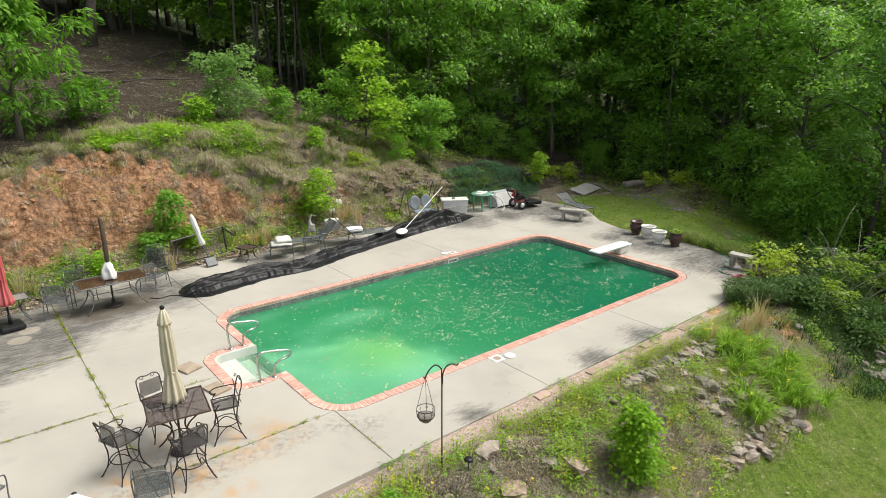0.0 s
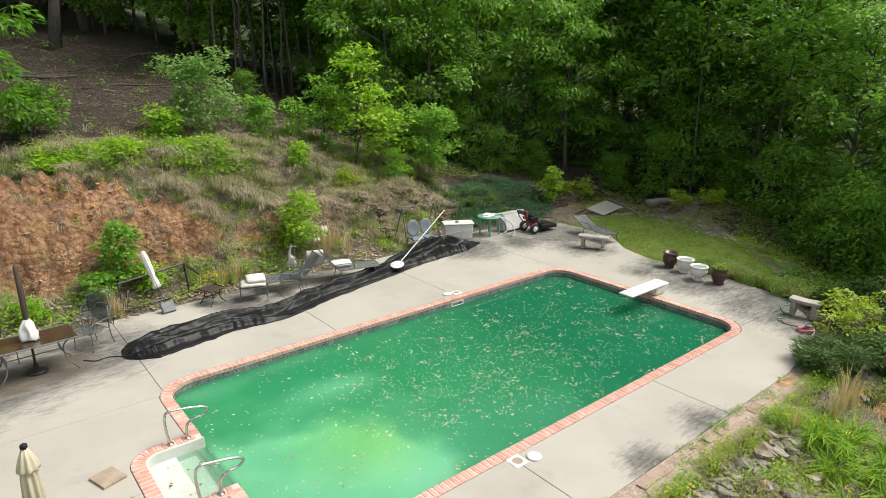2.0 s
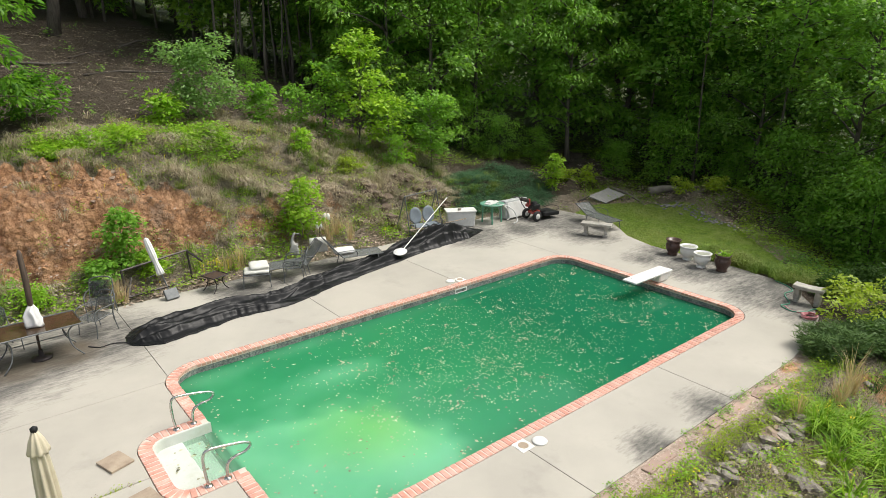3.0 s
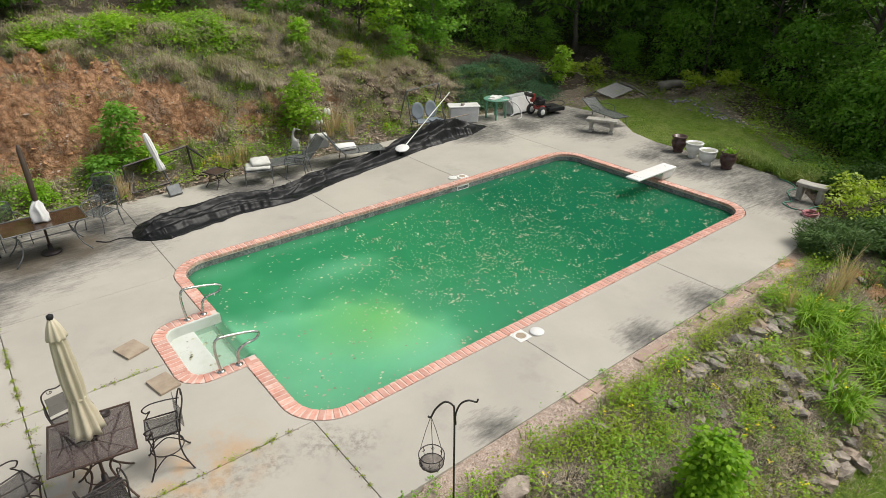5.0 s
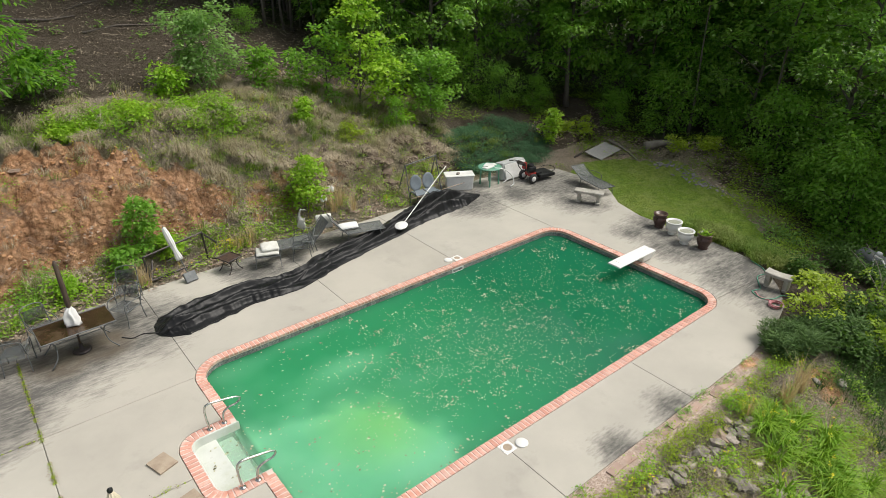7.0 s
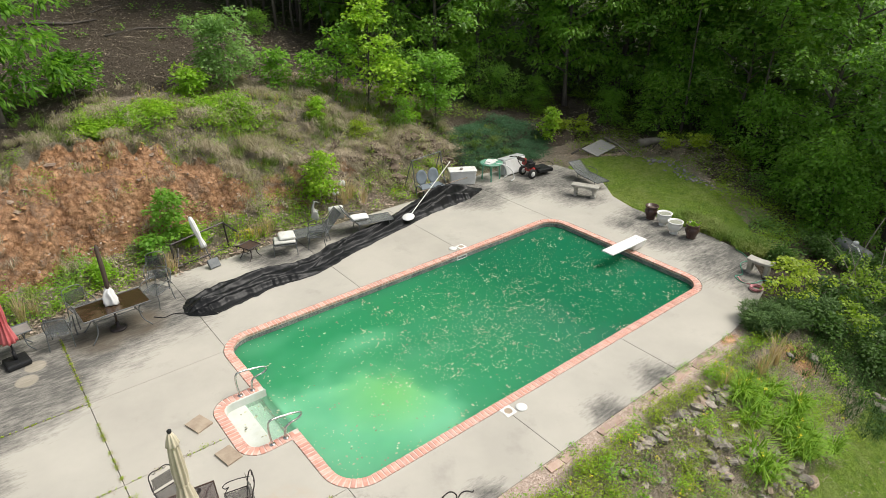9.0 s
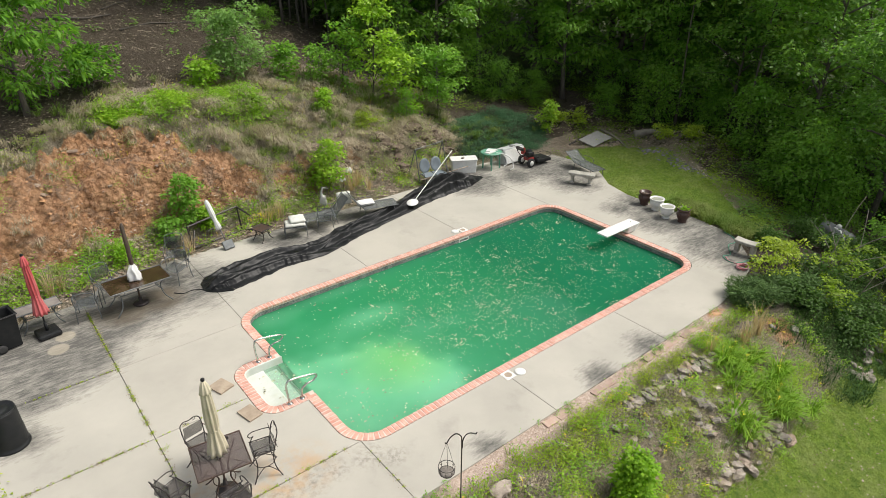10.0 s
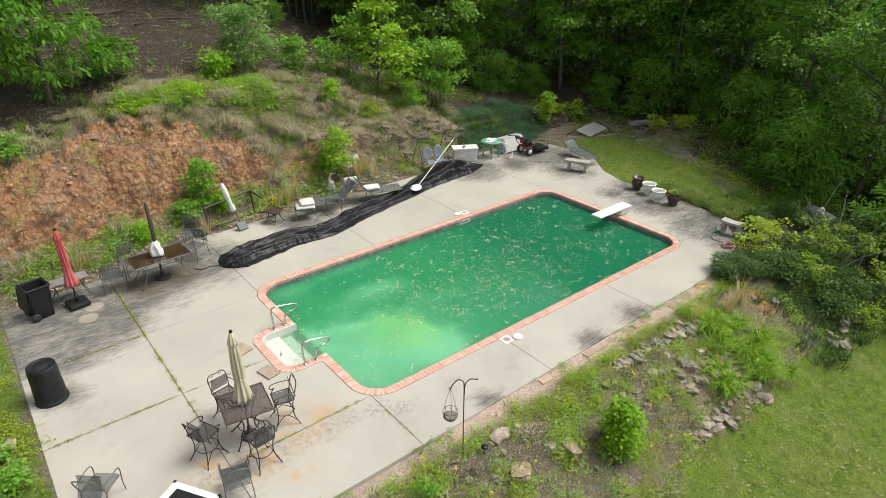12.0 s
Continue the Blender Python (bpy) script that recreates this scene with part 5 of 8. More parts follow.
blades("leaf_litter", leaf_rows(np.random.default_rng(16), np.repeat(np.array(litter_spots), 4, axis=0) + np.random.default_rng(17).normal(0, 0.12, (4 * len(litter_spots), 3)) * (1, 1, 0.08) + (0, 0, 0.02), 0.10, 0.06, 0.8, 0, 0.2), DEAD_LEAF, "brown dead leaves strewn over the slope", "leaf litter")
sprigs = scatter(60, lambda x, y: step(5.5, 7, bank_d(x, y)) * step(22, 15, bank_d(x, y)), 18, (-4, 12), (14, 30))
leaf_stuff("seedlings", sprigs, 26, 0.16, 0.16, 0.13, LEAF_OAK, "small green seedlings on the leaf litter", 19)


def rocky(x, y):
    """Where the stone rows lie and little grows."""
    k = math.exp(-((y + 2.10 + 0.08 * (x - 5.2)) / 0.16) ** 2) * step(4.8, 5.2, x) * step(8.3, 7.8, x)
    return max(k, math.exp(-(((x - 6.6) / 0.7) ** 2 + ((y + 3.1) / 0.35) ** 2)), math.exp(-((y + 4.05) / 0.22) ** 2) * step(5, 5.4, x) * step(8.2, 7.8, x))


def south(x, y):
    return step(-1.55, -1.75, y) * step(-4.6, -4.1, y) * (1 - 0.95 * rocky(x, y))


strip = scatter(260, lambda x, y: south(x, y) * (0.15 + patchy(x, y, 0.9, 1)) * step(13.5, 11, x), 20, (-6, 13), (-4.9, -1.3))
grass_stuff("green_grass", strip, 12, 0.17, 0.012, BLADE, "short green weeds and grass below the deck", 21, 0.8, 0.14)
strip_leaf = scatter(700, lambda x, y: south(x, y) * (patchy(x, y, 1.5, 6) ** 2 + 1.5 * math.exp(-((y + 1.84) / 0.13) ** 2) * (0.2 + patchy(x, y, 1.2, 16))) * step(11.5, 9.5, x), 22, (-6, 13), (-4.9, -1.3))
leaf_stuff("weeds", strip_leaf, 50, 0.10, 0.09, 0.042, LEAF_OLIVE, "olive weeds among the stones below the deck", 23)
strip_green = scatter(300, lambda x, y: south(x, y) * (patchy(x, y, 1.4, 8) ** 3 + 0.8 * math.exp(-((y + 1.82) / 0.15) ** 2) * patchy(x, y, 1.6, 21)) * step(13.5, 11, x), 24, (-6, 13), (-4.9, -1.25))
leaf_stuff("weeds", strip_green, 46, 0.09, 0.12, 0.05, LEAF_LIME, "bright green weeds among the stones", 25)
strip_dry = scatter(1250, lambda x, y: step(-1.9, -2.4, y) * step(-4.6, -4.1, y) * step(10.4, 9.2, x) * (1 - 0.9 * rocky(x, y)) * (0.25 + patchy(x, y, 0.8, 4)), 26, (-6, 13), (-4.9, -1.5))
grass_stuff("dry_grass", strip_dry, 26, 0.15, 0.009, STRAW, "dry grey grass matted among the stones", 27, 1.1, 0.16)
strip_brush = scatter(130, lambda x, y: south(x, y) * step(10.5, 9.5, x) * patchy(x, y, 1.1, 13), 109, (-4, 10.5), (-4.4, -1.8))
grass_stuff("dead_brush", strip_brush, 26, 0.20, 0.007, BARK, "dark dead stems tangled among the stones", 110, 1.4, 0.14)
strip_soft = scatter(110, lambda x, y: south(x, y) * step(10.5, 9.5, x) * patchy(x, y, 1.7, 15) ** 2, 111, (-4, 10.5), (-4.4, -1.7))
leaf_stuff("weeds", strip_soft, 60, 0.13, 0.17, 0.045, LEAF_BRIGHT, "soft green weeds standing in clumps below the deck", 112)
edge_weeds = scatter(64, lambda x, y: step(-1.55, -1.4, y) * patchy(x, y, 1.2, 3), 28, (-5, 9.8), (-1.55, -1.27))
leaf_stuff("weeds", edge_weeds, 18, 0.04, 0.05, 0.04, LEAF_BRIGHT, "green weeds along the edge of the concrete", 29)
lilies = scatter(50, lambda x, y: 0.7 * math.exp(-(((x - 8.1) / 0.45) ** 2 + ((y + 2.75) / 0.35) ** 2)) + math.exp(-(((x - 8.55) / 0.6) ** 2 + ((y + 3.75) / 0.5) ** 2)) + 0.5 * math.exp(-(((x - 7.2) / 0.35) ** 2 + ((y + 3.6) / 0.3) ** 2)), 30, (6, 10), (-4.7, -2.2))
grass_stuff("daylilies", lilies, 50, 0.50, 0.026, LILY, "thick clumps of arching bright green daylily blades", 31, 0.95, 0.1)
plume = [(9.0 + 0.06 * i + (0.42 if i > 3 else 0), -2.5 + 0.05 * (i % 3), ground_z(9.1, -2.45) - 0.03) for i in range(8)] + [(8.0, -2.2, ground_z(8.0, -2.2))]
grass_stuff("plume_grass", plume, 26, 0.82, 0.013, TAN, "tall tan plume grass beside the deck", 32, 0.3, 0.07)
plume2 = [(2.9 + 0.2 * i, 10.85 + 0.1 * (i % 2), ground_z(2.9, 10.9)) for i in range(4)] + [(0.25, 10.5, 0.05), (0.1, 10.62, 0.05), (6.3, 11.0, 0.4), (6.6, 11.1, 0.5), (7.0, 10.9, 0.3), (-3.3, 10.1, 0.2), (-3.6, 10.0, 0.2)]
grass_stuff("plume_grass", plume2, 46, 0.75, 0.014, TAN, "tan dry plume grass at the foot of the bank", 33, 0.4, 0.12)
east_grass = scatter(330, lambda x, y: 1.0 if 14.4 < x < 17.2 and gap_to(DECK, x, y) < 0.9 + 0.5 * step(3, 0, y) and y < 3.6 else 0.0, 34, (13.3, 17.2), (-0.9, 3.8))
grass_stuff("tall_grass", east_grass, 20, 0.38, 0.013, BLADE, "tall pale green grass beyond the flower pots", 35, 0.8)


def flowers():
    g = np.random.default_rng(41)
    at = scatter(95, lambda x, y: south(x, y) * step(12, 10, x) * patchy(x, y, 0.9, 5), 42, (-3, 12), (-4.6, -1.4))
    at += scatter(260, lambda x, y: (step(2.9, 3.4, bank_d(x, y)) * step(5.0, 4.4, bank_d(x, y)) + 0.5 * step(0.3, 0.6, bank_d(x, y))) * step(13, 11, x) * step(-2, 0, x), 43, (-1, 13), (10.5, 17))
    at += [(x, y, z + 0.25) for x, y, z in lilies[::4]]
    at += [(2.7 + g.normal(0, 0.3), 10.75 + g.normal(0, 0.12), 0.28) for _ in range(16)]
    rows = []
    for x, y, z in at:
        k = g.uniform(0.12, 0.3)
        pts = np.array([(x, y, z + k)] * 5)
        rows.append(leaf_rows(g, pts + g.normal(0, 0.02, (5, 3)), 0.030, 0.028, 0.9, 0, 0.2))
        rows.append(np.array([[(x - 0.003, y, z - 0.02), (x + 0.003, y, z - 0.02), (x + 0.003, y, z + k), (x - 0.003, y, z + k)]]))
    blades("yellow_flowers", np.concatenate(rows), YELLOW, "small yellow wild flowers among the weeds", "flowers")


flowers()
pick_w = random.Random(60)
rock_weeds = [(x, y, ground_z(x, y)) for x, y in ((pick_w.uniform(5.0, 8.4), pick_w.uniform(-4.4, -1.7)) for _ in range(110))]
leaf_stuff("weeds", rock_weeds, 40, 0.09, 0.09, 0.034, LEAF_OLIVE, "yellow-green weeds growing between the rocks", 61)
bank_tufts = scatter(210, lambda x, y: step(0.6, 1.2, bank_d(x, y)) * step(5.5, 4.5, bank_d(x, y)) * (1 - 0.8 * clayey(x, y)) * step(13.5, 12, x), 62, (-5, 13.5), (10, 16.5))
leaf_stuff("weeds", bank_tufts, 46, 0.13, 0.16, 0.06, LEAF_LIME, "bright tufts of weeds among the dry grass", 63)


def lawns():
    g = np.random.default_rng(44)
    rows = []
    for _ in range(7000):
        x, y = g.uniform(1.0, 14.5), g.uniform(-9.0, -4.05)
        if y < -4.2 - 0.25 * noise.noise(Vector((x, 0, 0))) and (x + 5) * 0.45 - 9.5 < y + 3.0:
            rows.append(tuft_rows(g, x, y, ground_z(x, y), 5, 0.055, 0.010, 0.8, 0.07))
    for _ in range(3500):
        x, y = g.uniform(14.4, 19.6), g.uniform(2.0, 9.8)
        if inside(LAWN_EAST, x, y):
            rows.append(tuft_rows(g, x, y, ground_z(x, y), 5, 0.06, 0.011, 0.8, 0.07))
    for _ in range(900):
        x, y = g.uniform(-7.5, -5.66), g.uniform(-1.5, 9.5)
        if patchy(x, y, 1.2, 3) > 0.3:
            rows.append(tuft_rows(g, x, y, ground_z(x, y), 8, 0.09, 0.010, 0.9, 0.09))
    blades("lawn_grass", np.concatenate(rows), LAWN_BLADE, "mown green lawn with pale patches", "grass")
    pts = [(g.uniform(4, 14), g.uniform(-7.5, -4.8)) for _ in range(620)]
    blades("lawn_leaves", leaf_rows(g, [(x, y, ground_z(x, y) + 0.05) for x, y in pts], 0.05, 0.04, 0.8, 0, 0.15), PALE_LITTER, "pale dry leaves lying on the lawn", "leaves")


lawns()


def joint_weeds():
    g = np.random.default_rng(46)
    lines = [((-3.03, 3.2), (-3.03, 9.2), 170, 1.2), ((-3.03, 1.6), (-3.03, 3.1), 14, 0.8), ((-5.5, 3.1), (-3.1, 3.1), 50, 0.6), ((-5.0, 5.87), (-3.1, 5.87), 36, 0.6), ((-2.9, 3.1), (-1.2, 3.1), 18, 0.7),
             ((-2.7, CY), (-0.2, CY), 24, 0.8), ((CX, -1.2), (CX, 0.3), 8, 0.7)]
    pts, dry = [], []
    for (x0, y0), (x1, y1), n, k in lines:
        for _ in range(n):
            t = g.uniform()
            if noise.noise(Vector((x0 + t * 9, y0 + t * 7, 1))) < -0.28 * (2 - k):
                continue
            x, y = x0 + (x1 - x0) * t, y0 + (y1 - y0) * t
            pts += [(x + g.normal(0, 0.013 * k), y + g.normal(0, 0.013 * k), abs(g.normal(0.006, 0.009 * k))) for _ in range(18)]
            if g.uniform() < 0.5:
                dry += [(x + g.normal(0, 0.035), y + g.normal(0, 0.035), 0.006) for _ in range(12)]
    for x, y in ((-1.9, CY), (-1.05, CY + 0.02), (-2.95, 2.7), (-3.0, 1.5), (-1.55, 3.12), (-0.55, CY)):
        pts += [(x + g.normal(0, 0.06), y + g.normal(0, 0.03), abs(g.normal(0.02, 0.03))) for _ in range(60)]
    blades("joint_weeds", leaf_rows(g, pts, 0.019, 0.012, 0.5, -0.2), LEAF_OLIVE, "yellow-green weeds growing out of the deck joints", "weeds")
    blades("joint_litter", leaf_rows(g, dry, 0.03, 0.015, 0.9, 0, 0.1), DEAD_LEAF, "dry litter along the deck joints", "leaves")


joint_weeds()


# ---------- stones ----------
def stone_mesh(seed, sub=2):
    r = random.Random(seed)
    bm = bmesh.new()
    bmesh.ops.create_icosphere(bm, subdivisions=sub, radius=0.5)
    o = Vector((r.uniform(0, 50), r.uniform(0, 50), 0))
    for v in bm.verts:
        d = v.co.normalized()
        v.co = Vector((max(-0.42, min(0.40, v.co.x)), max(-0.36, min(0.42, v.co.y)), min(0.36, v.co.z))) * (1 + 0.5 * noise.noise(d * 1.3 + o) + 0.28 * noise.noise(d * 3.0 + o))
        v.co.z = max(v.co.z, -0.3)
    me = bpy.data.meshes.new("stone")
    bm.to_mesh(me)
    bm.free()
    return me


STONES = [stone_mesh(s) for s in range(8)]


def stones(name, material, rows, label, category="rocks", lift=0.17):
    """A heap or row of stones, each a piece of its own: x, y, size, flatness."""
    t = thing(name, rows[0][0], rows[0][1], ground_z(rows[0][0], rows[0][1]), 0, label, category)
    back = t.matrix_world.inverted()
    r = random.Random(len(rows))
    meshes = []
    for me in STONES:
        m = me.copy()
        m.materials.append(material)
        meshes.append(m)
    for x, y, s, f in rows:
        ob = new("stone", r.choice(meshes))
        ob.parent = t
        ob.matrix_basis = back @ pose(x, y, ground_z(x, y) + lift * s, r.uniform(-15, 15), r.uniform(-15, 15), r.uniform(0, 360)) @ Matrix.Diagonal((s * r.uniform(0.8, 1.4), s * r.uniform(0.7, 1.1), s * f, 1))
    return t


pick = random.Random(12)
stones("rock_wall", ROCK, [(5.0 + 0.17 * i + pick.uniform(-0.06, 0.06), -2.10 - 0.014 * i + pick.uniform(-0.14, 0.14), pick.uniform(0.10, 0.32), pick.uniform(0.6, 0.9)) for i in range(19) for _ in (0, 1, 2)], "row of grey and brown field stones edging the bed")
stones("rock_wall", ROCK, [(6.6 + pick.gauss(0, 0.55), -3.1 + pick.gauss(0, 0.24), 0.09 + 0.24 * pick.random() ** 1.5, pick.uniform(0.5, 0.8)) for i in range(50)], "heap of grey and brown field stones on the slope")
stones("rock_wall", ROCK, [(5.2 + 0.2 * i + pick.uniform(-0.1, 0.1), -3.95 - 0.015 * i + pick.uniform(-0.22, 0.15), pick.uniform(0.09, 0.30), pick.uniform(0.6, 0.9)) for i in range(15) for _ in (0, 1)], "low row of stones along the edge of the lawn")
stones("rock_wall", ROCK, [(11.6 + 0.3 * i + pick.uniform(-0.15, 0.15), -4.3 + pick.uniform(-0.25, 0.25), pick.uniform(0.14, 0.3), pick.uniform(0.5, 0.9)) for i in range(9) for _ in (0, 1)], "dark stones half hidden under the shrubs")
stones("field_stones", ROCK, [(pick.uniform(-0.8, 8.0), pick.uniform(-4.1, -1.85), 0.05 + 0.16 * pick.random() ** 2, 0.7) for i in range(170)], "scattered stones among the dry grass")
stones("field_stones", ROCK, [(1.35, -2.05, 0.42, 0.5), (2.4, -3.0, 0.45, 0.5), (2.05, -2.75, 0.3, 0.5), (10.9, -2.9, 0.22, 0.6), (10.4, -2.55, 0.2, 0.6), (1.2, -2.75, 0.5, 0.35)], "larger weathered stones in the bed below the deck")
stones("clay_stones", CLAY_STONE, [(pick.uniform(-4.8, 2.2), lerp(TOE, 0) + pick.uniform(1.7, 3.9), 0.05 + 0.24 * pick.random() ** 2.2, 0.4) for i in range(70)], "grey stones sticking out of the clay bank", lift=-0.02)
stones("slate_pile", SLATE, [(18.6 + 0.07 * i + pick.gauss(0, 0.16), 4.0 + 0.36 * i + pick.gauss(0, 0.3), pick.uniform(0.05, 0.14), 0.45) for i in range(11) for _ in range(12)], "pile of grey slate pieces edging the small lawn")
stones("clay_clods", CLAY_ROCK, [(pick.uniform(-4.6, 1.4), lerp(TOE, 0) + pick.uniform(1.1, 3.9), 0.035 + 0.12 * pick.random() ** 3, 0.6) for i in range(420)], "crumbled red clay clods on the bare bank", lift=-0.02)
stones("edging_stones", PAVER, [(-6.0 + pick.uniform(-0.3, 0.2), 1.4 + 1.3 * i + pick.uniform(-0.5, 0.5), pick.uniform(0.2, 0.4), 0.12) for i in range(4)], "flat stones half overgrown beside the deck")


# the second term adds pale leaves beyond the lawn to brighten shaded ground
toe_litter = scatter(3000, lambda x, y: step(0.0, 0.15, bank_d(x, y)) * step(2.2, 1.2, bank_d(x, y)) * step(11, 9, x) + 0.6 * step(16.5, 17.5, x) * step(3, 5, y) * (1 - inside(LAWN_EAST, x, y)), 73, (-8, 22), (3.0, 12.9))
blades("leaf_litter", leaf_rows(np.random.default_rng(74), np.repeat(np.array(toe_litter), 3, axis=0) + np.random.default_rng(75).normal(0, 0.09, (3 * len(toe_litter), 3)) * (1, 1, 0.1) + (0, 0, 0.03), 0.10, 0.065, 0.8, 0, 0.2), PALE_LITTER, "pale pinkish dead leaves along the foot of the bank", "leaf litter")
chips = scatter(1500, lambda x, y: step(-1.3, -1.4, y) * step(-2.3, -1.8, y), 76, (-5.5, 10.2), (-2.4, -1.28))
blades("litter_chips", leaf_rows(np.random.default_rng(77), [(x, y, z + 0.012) for x, y, z in chips], 0.035, 0.026, 0.85, 0, 0.2), PALE_LITTER, "pale chips and bits of dry litter on the gravel strip", "litter")
for n, (x, y, h, w) in enumerate(((20.2, 7.2, 0.45, 0.5), (20.6, 6.2, 0.4, 0.4), (19.6, 11.6, 0.5, 0.6), (18.6, 12.1, 0.4, 0.5))):
    shrub(91 + n, x, y, h, w, 26, 26, 0.10, LEAF_OLIVE, "low yellow-green bush among the leaf litter", 0.14)


def leaning_tree():
    t = thing("tree", 15.9, 28.6, ground_z(15.9, 28.6) - 0.1, 0, "thick grey leaning trunk deep in the wood", "tree", WOODS)
    bm = bmesh.new()
    tube(bm, bend((0, 0, 0), (0.4, -0.1, 2.5), (1.3, -0.2, 5.5), (1.8, -0.3, 9.0), n=4), [0.42 - 0.02 * i for i in range(13)], 9)
    part("trunk", bm, BARK, t, smooth=True)


leaning_tree()


def dead_sticks():
    """Fallen twigs strewn over the litter."""
    g = np.random.default_rng(71)
    rows = []
    for x, y, z in scatter(520, lambda x, y: step(4.4, 6, bank_d(x, y)) * step(24, 14, bank_d(x, y)), 72, (-7, 12), (14, 30)):
        a, l, w = g.uniform(0, math.tau), g.uniform(0.15, 0.7), g.uniform(0.006, 0.013)
        d, n = np.array((math.cos(a), math.sin(a), 0.0)), np.array((-math.sin(a), math.cos(a), 0.0)) * w
        p = np.array((x, y, z + 0.05))
        q = p + d * l
        q[2] = ground_z(q[0], q[1]) + 0.05 + g.uniform(0, 0.08)
        up = np.array((0, 0, w))
        rows += [np.stack([p - n, p + up, q + up * 0.5, q - n * 0.5]), np.stack([p + up, p + n, q + n * 0.5, q + up * 0.5])]
    blades("fallen_twigs", rows, DEAD_LEAF, "pale dead twigs strewn over the leaf litter", "twigs")


dead_sticks()


def log(x0, y0, x1, y1, r, label, lift=0.0):
    bm = bmesh.new()
    z0, z1 = ground_z(x0, y0) + r * 0.8, ground_z(x1, y1) + r * 0.6 + lift
    tube(bm, bend((x0, y0, z0), ((x0 + x1) / 2 + 0.05, (y0 + y1) / 2, (z0 + z1) / 2 + 0.06), (x1, y1, z1), n=4), [r * (1 - 0.06 * i) for i in range(9)], 8)
    tagged(ob_from("log", bm, STICK if r > 0.03 and x0 > 15 else BARK, True), label, "log", "fallen logs")


log(20.1, 10.6, 19.2, 8.4, 0.07, "grey fallen log beside the small lawn")
log(20.4, 8.9, 21.4, 8.2, 0.22, "thick grey log lying at the edge of the wood")
log(2.2, 24.5, 3.6, 25.0, 0.028, "fallen branch on the leaf litter", 0.1)
log(10.6, 12.6, 12.3, 13.4, 0.035, "fallen branch in the dry grass", 0.15)
for n, (x, y, h, w) in enumerate(((-6.3, 2.3, 0.45, 0.35), (-6.5, 1.2, 0.4, 0.4), (-6.4, 3.4, 0.25, 0.3))):
    shrub(81 + n, x, y, h, w, 26, 22, 0.10, LEAF_BRIGHT, "low leafy green bush in the grass beside the deck", 0.11)
se_weeds = scatter(260, lambda x, y: step(10.2, 11, x) * step(-4.9, -4.4, y) * (0.3 + patchy(x, y, 1.0, 7)), 85, (10, 15), (-4.9, -2.4))
leaf_stuff("weeds", se_weeds, 40, 0.16, 0.10, 0.05, LEAF_DIMMED, "dull green weeds below the junipers", 86)
se_grass = scatter(260, lambda x, y: step(10.0, 10.8, x) * step(-5.0, -4.6, y), 87, (10, 15.5), (-5.0, -2.6))
grass_stuff("green_grass", se_grass, 20, 0.26, 0.012, LEAF_DARK, "dark green grass at the edge of the lawn", 88, 0.8, 0.14)
toe_bushes = scatter(26, lambda x, y: step(0.2, 0.5, bank_d(x, y)) * step(1.7, 1.2, bank_d(x, y)), 103, (-7, -1.6), (9.2, 12.4))
leaf_stuff("weeds", toe_bushes, 80, 0.18, 0.22, 0.075, LEAF_BRIGHT, "leafy green weeds below the clay", 104)
bank_dark = scatter(150, lambda x, y: step(0.8, 1.4, bank_d(x, y)) * step(5.5, 4.5, bank_d(x, y)) * (1 - 0.85 * clayey(x, y)) * step(13, 12, x), 105, (-5, 13), (10, 16.5))
leaf_stuff("weeds", bank_dark, 60, 0.12, 0.13, 0.05, LEAF_BRIGHT, "green weeds among the dry grass on the bank", 106)
brush = scatter(130, lambda x, y: step(0.9, 1.5, bank_d(x, y)) * step(5.5, 4.5, bank_d(x, y)) * (1 - 0.8 * clayey(x, y)) * step(13, 12, x) * step(2, 4, x), 107, (1, 13), (10, 16.5))
grass_stuff("dead_brush", brush, 30, 0.30, 0.008, BARK, "dark dead brush tangled in the dry grass", 108, 1.3, 0.2)
west_weeds = scatter(320, lambda x, y: patchy(x, y, 1.3, 4), 83, (-7.6, -5.68), (-1.5, 9.3))
leaf_stuff("weeds", west_weeds, 34, 0.12, 0.06, 0.05, LEAF_OLIVE, "bright green weeds and moss beside the deck", 84)


mats = scatter(46, lambda x, y: step(0.9, 1.3, bank_d(x, y)) * step(2.6, 2.0, bank_d(x, y)) * step(5.6, 6.5, x) * step(12.3, 11.5, x), 101, (1.5, 12.5), (11.2, 14.2))
stones("root_mats", surf("dark_root_soil", (0.10, 0.072, 0.05), (0.18, 0.135, 0.10), 8, 0.95, grain=25, relief=0.8), [(x, y, pick.uniform(0.3, 0.7), 0.6) for x, y, z in mats], "dark clods of root-bound soil breaking out of the bank", "soil")
grass_stuff("dry_grass", mats * 3, 26, 0.42, 0.008, STRAW, "dry roots and grass hanging over the broken bank", 102, 0.7, 0.3, 0.9)


def brick_edging():
    t = thing("brick_edging", 6.5, -1.42, -0.02, 0, "sunken row of dull pink pavers along the deck", "edging")
    back, r = t.matrix_world.inverted(), random.Random(91)
    bm = bmesh.new()
    box(bm, 0, 0, 0, 0.36, 0.17, 0.06, 0.012)
    me = bpy.data.meshes.new("brick")
    bm.to_mesh(me)
    bm.free()
    me.materials.append(EDGE_PAVER)
    for i in range(44):
        x = 2.6 + 0.375 * i
        if x > 9.6 or r.random() < 0.28:
            continue
        ob = new("brick", me)
        ob.parent = t
        ob.matrix_basis = back @ pose(x, -1.41 + r.uniform(-0.02, 0.02), ground_z(x, -1.42, False) - 0.022 + r.uniform(-0.015, 0.02), r.uniform(-6, 6), r.uniform(-5, 5), r.uniform(-9, 9))


brick_edging()


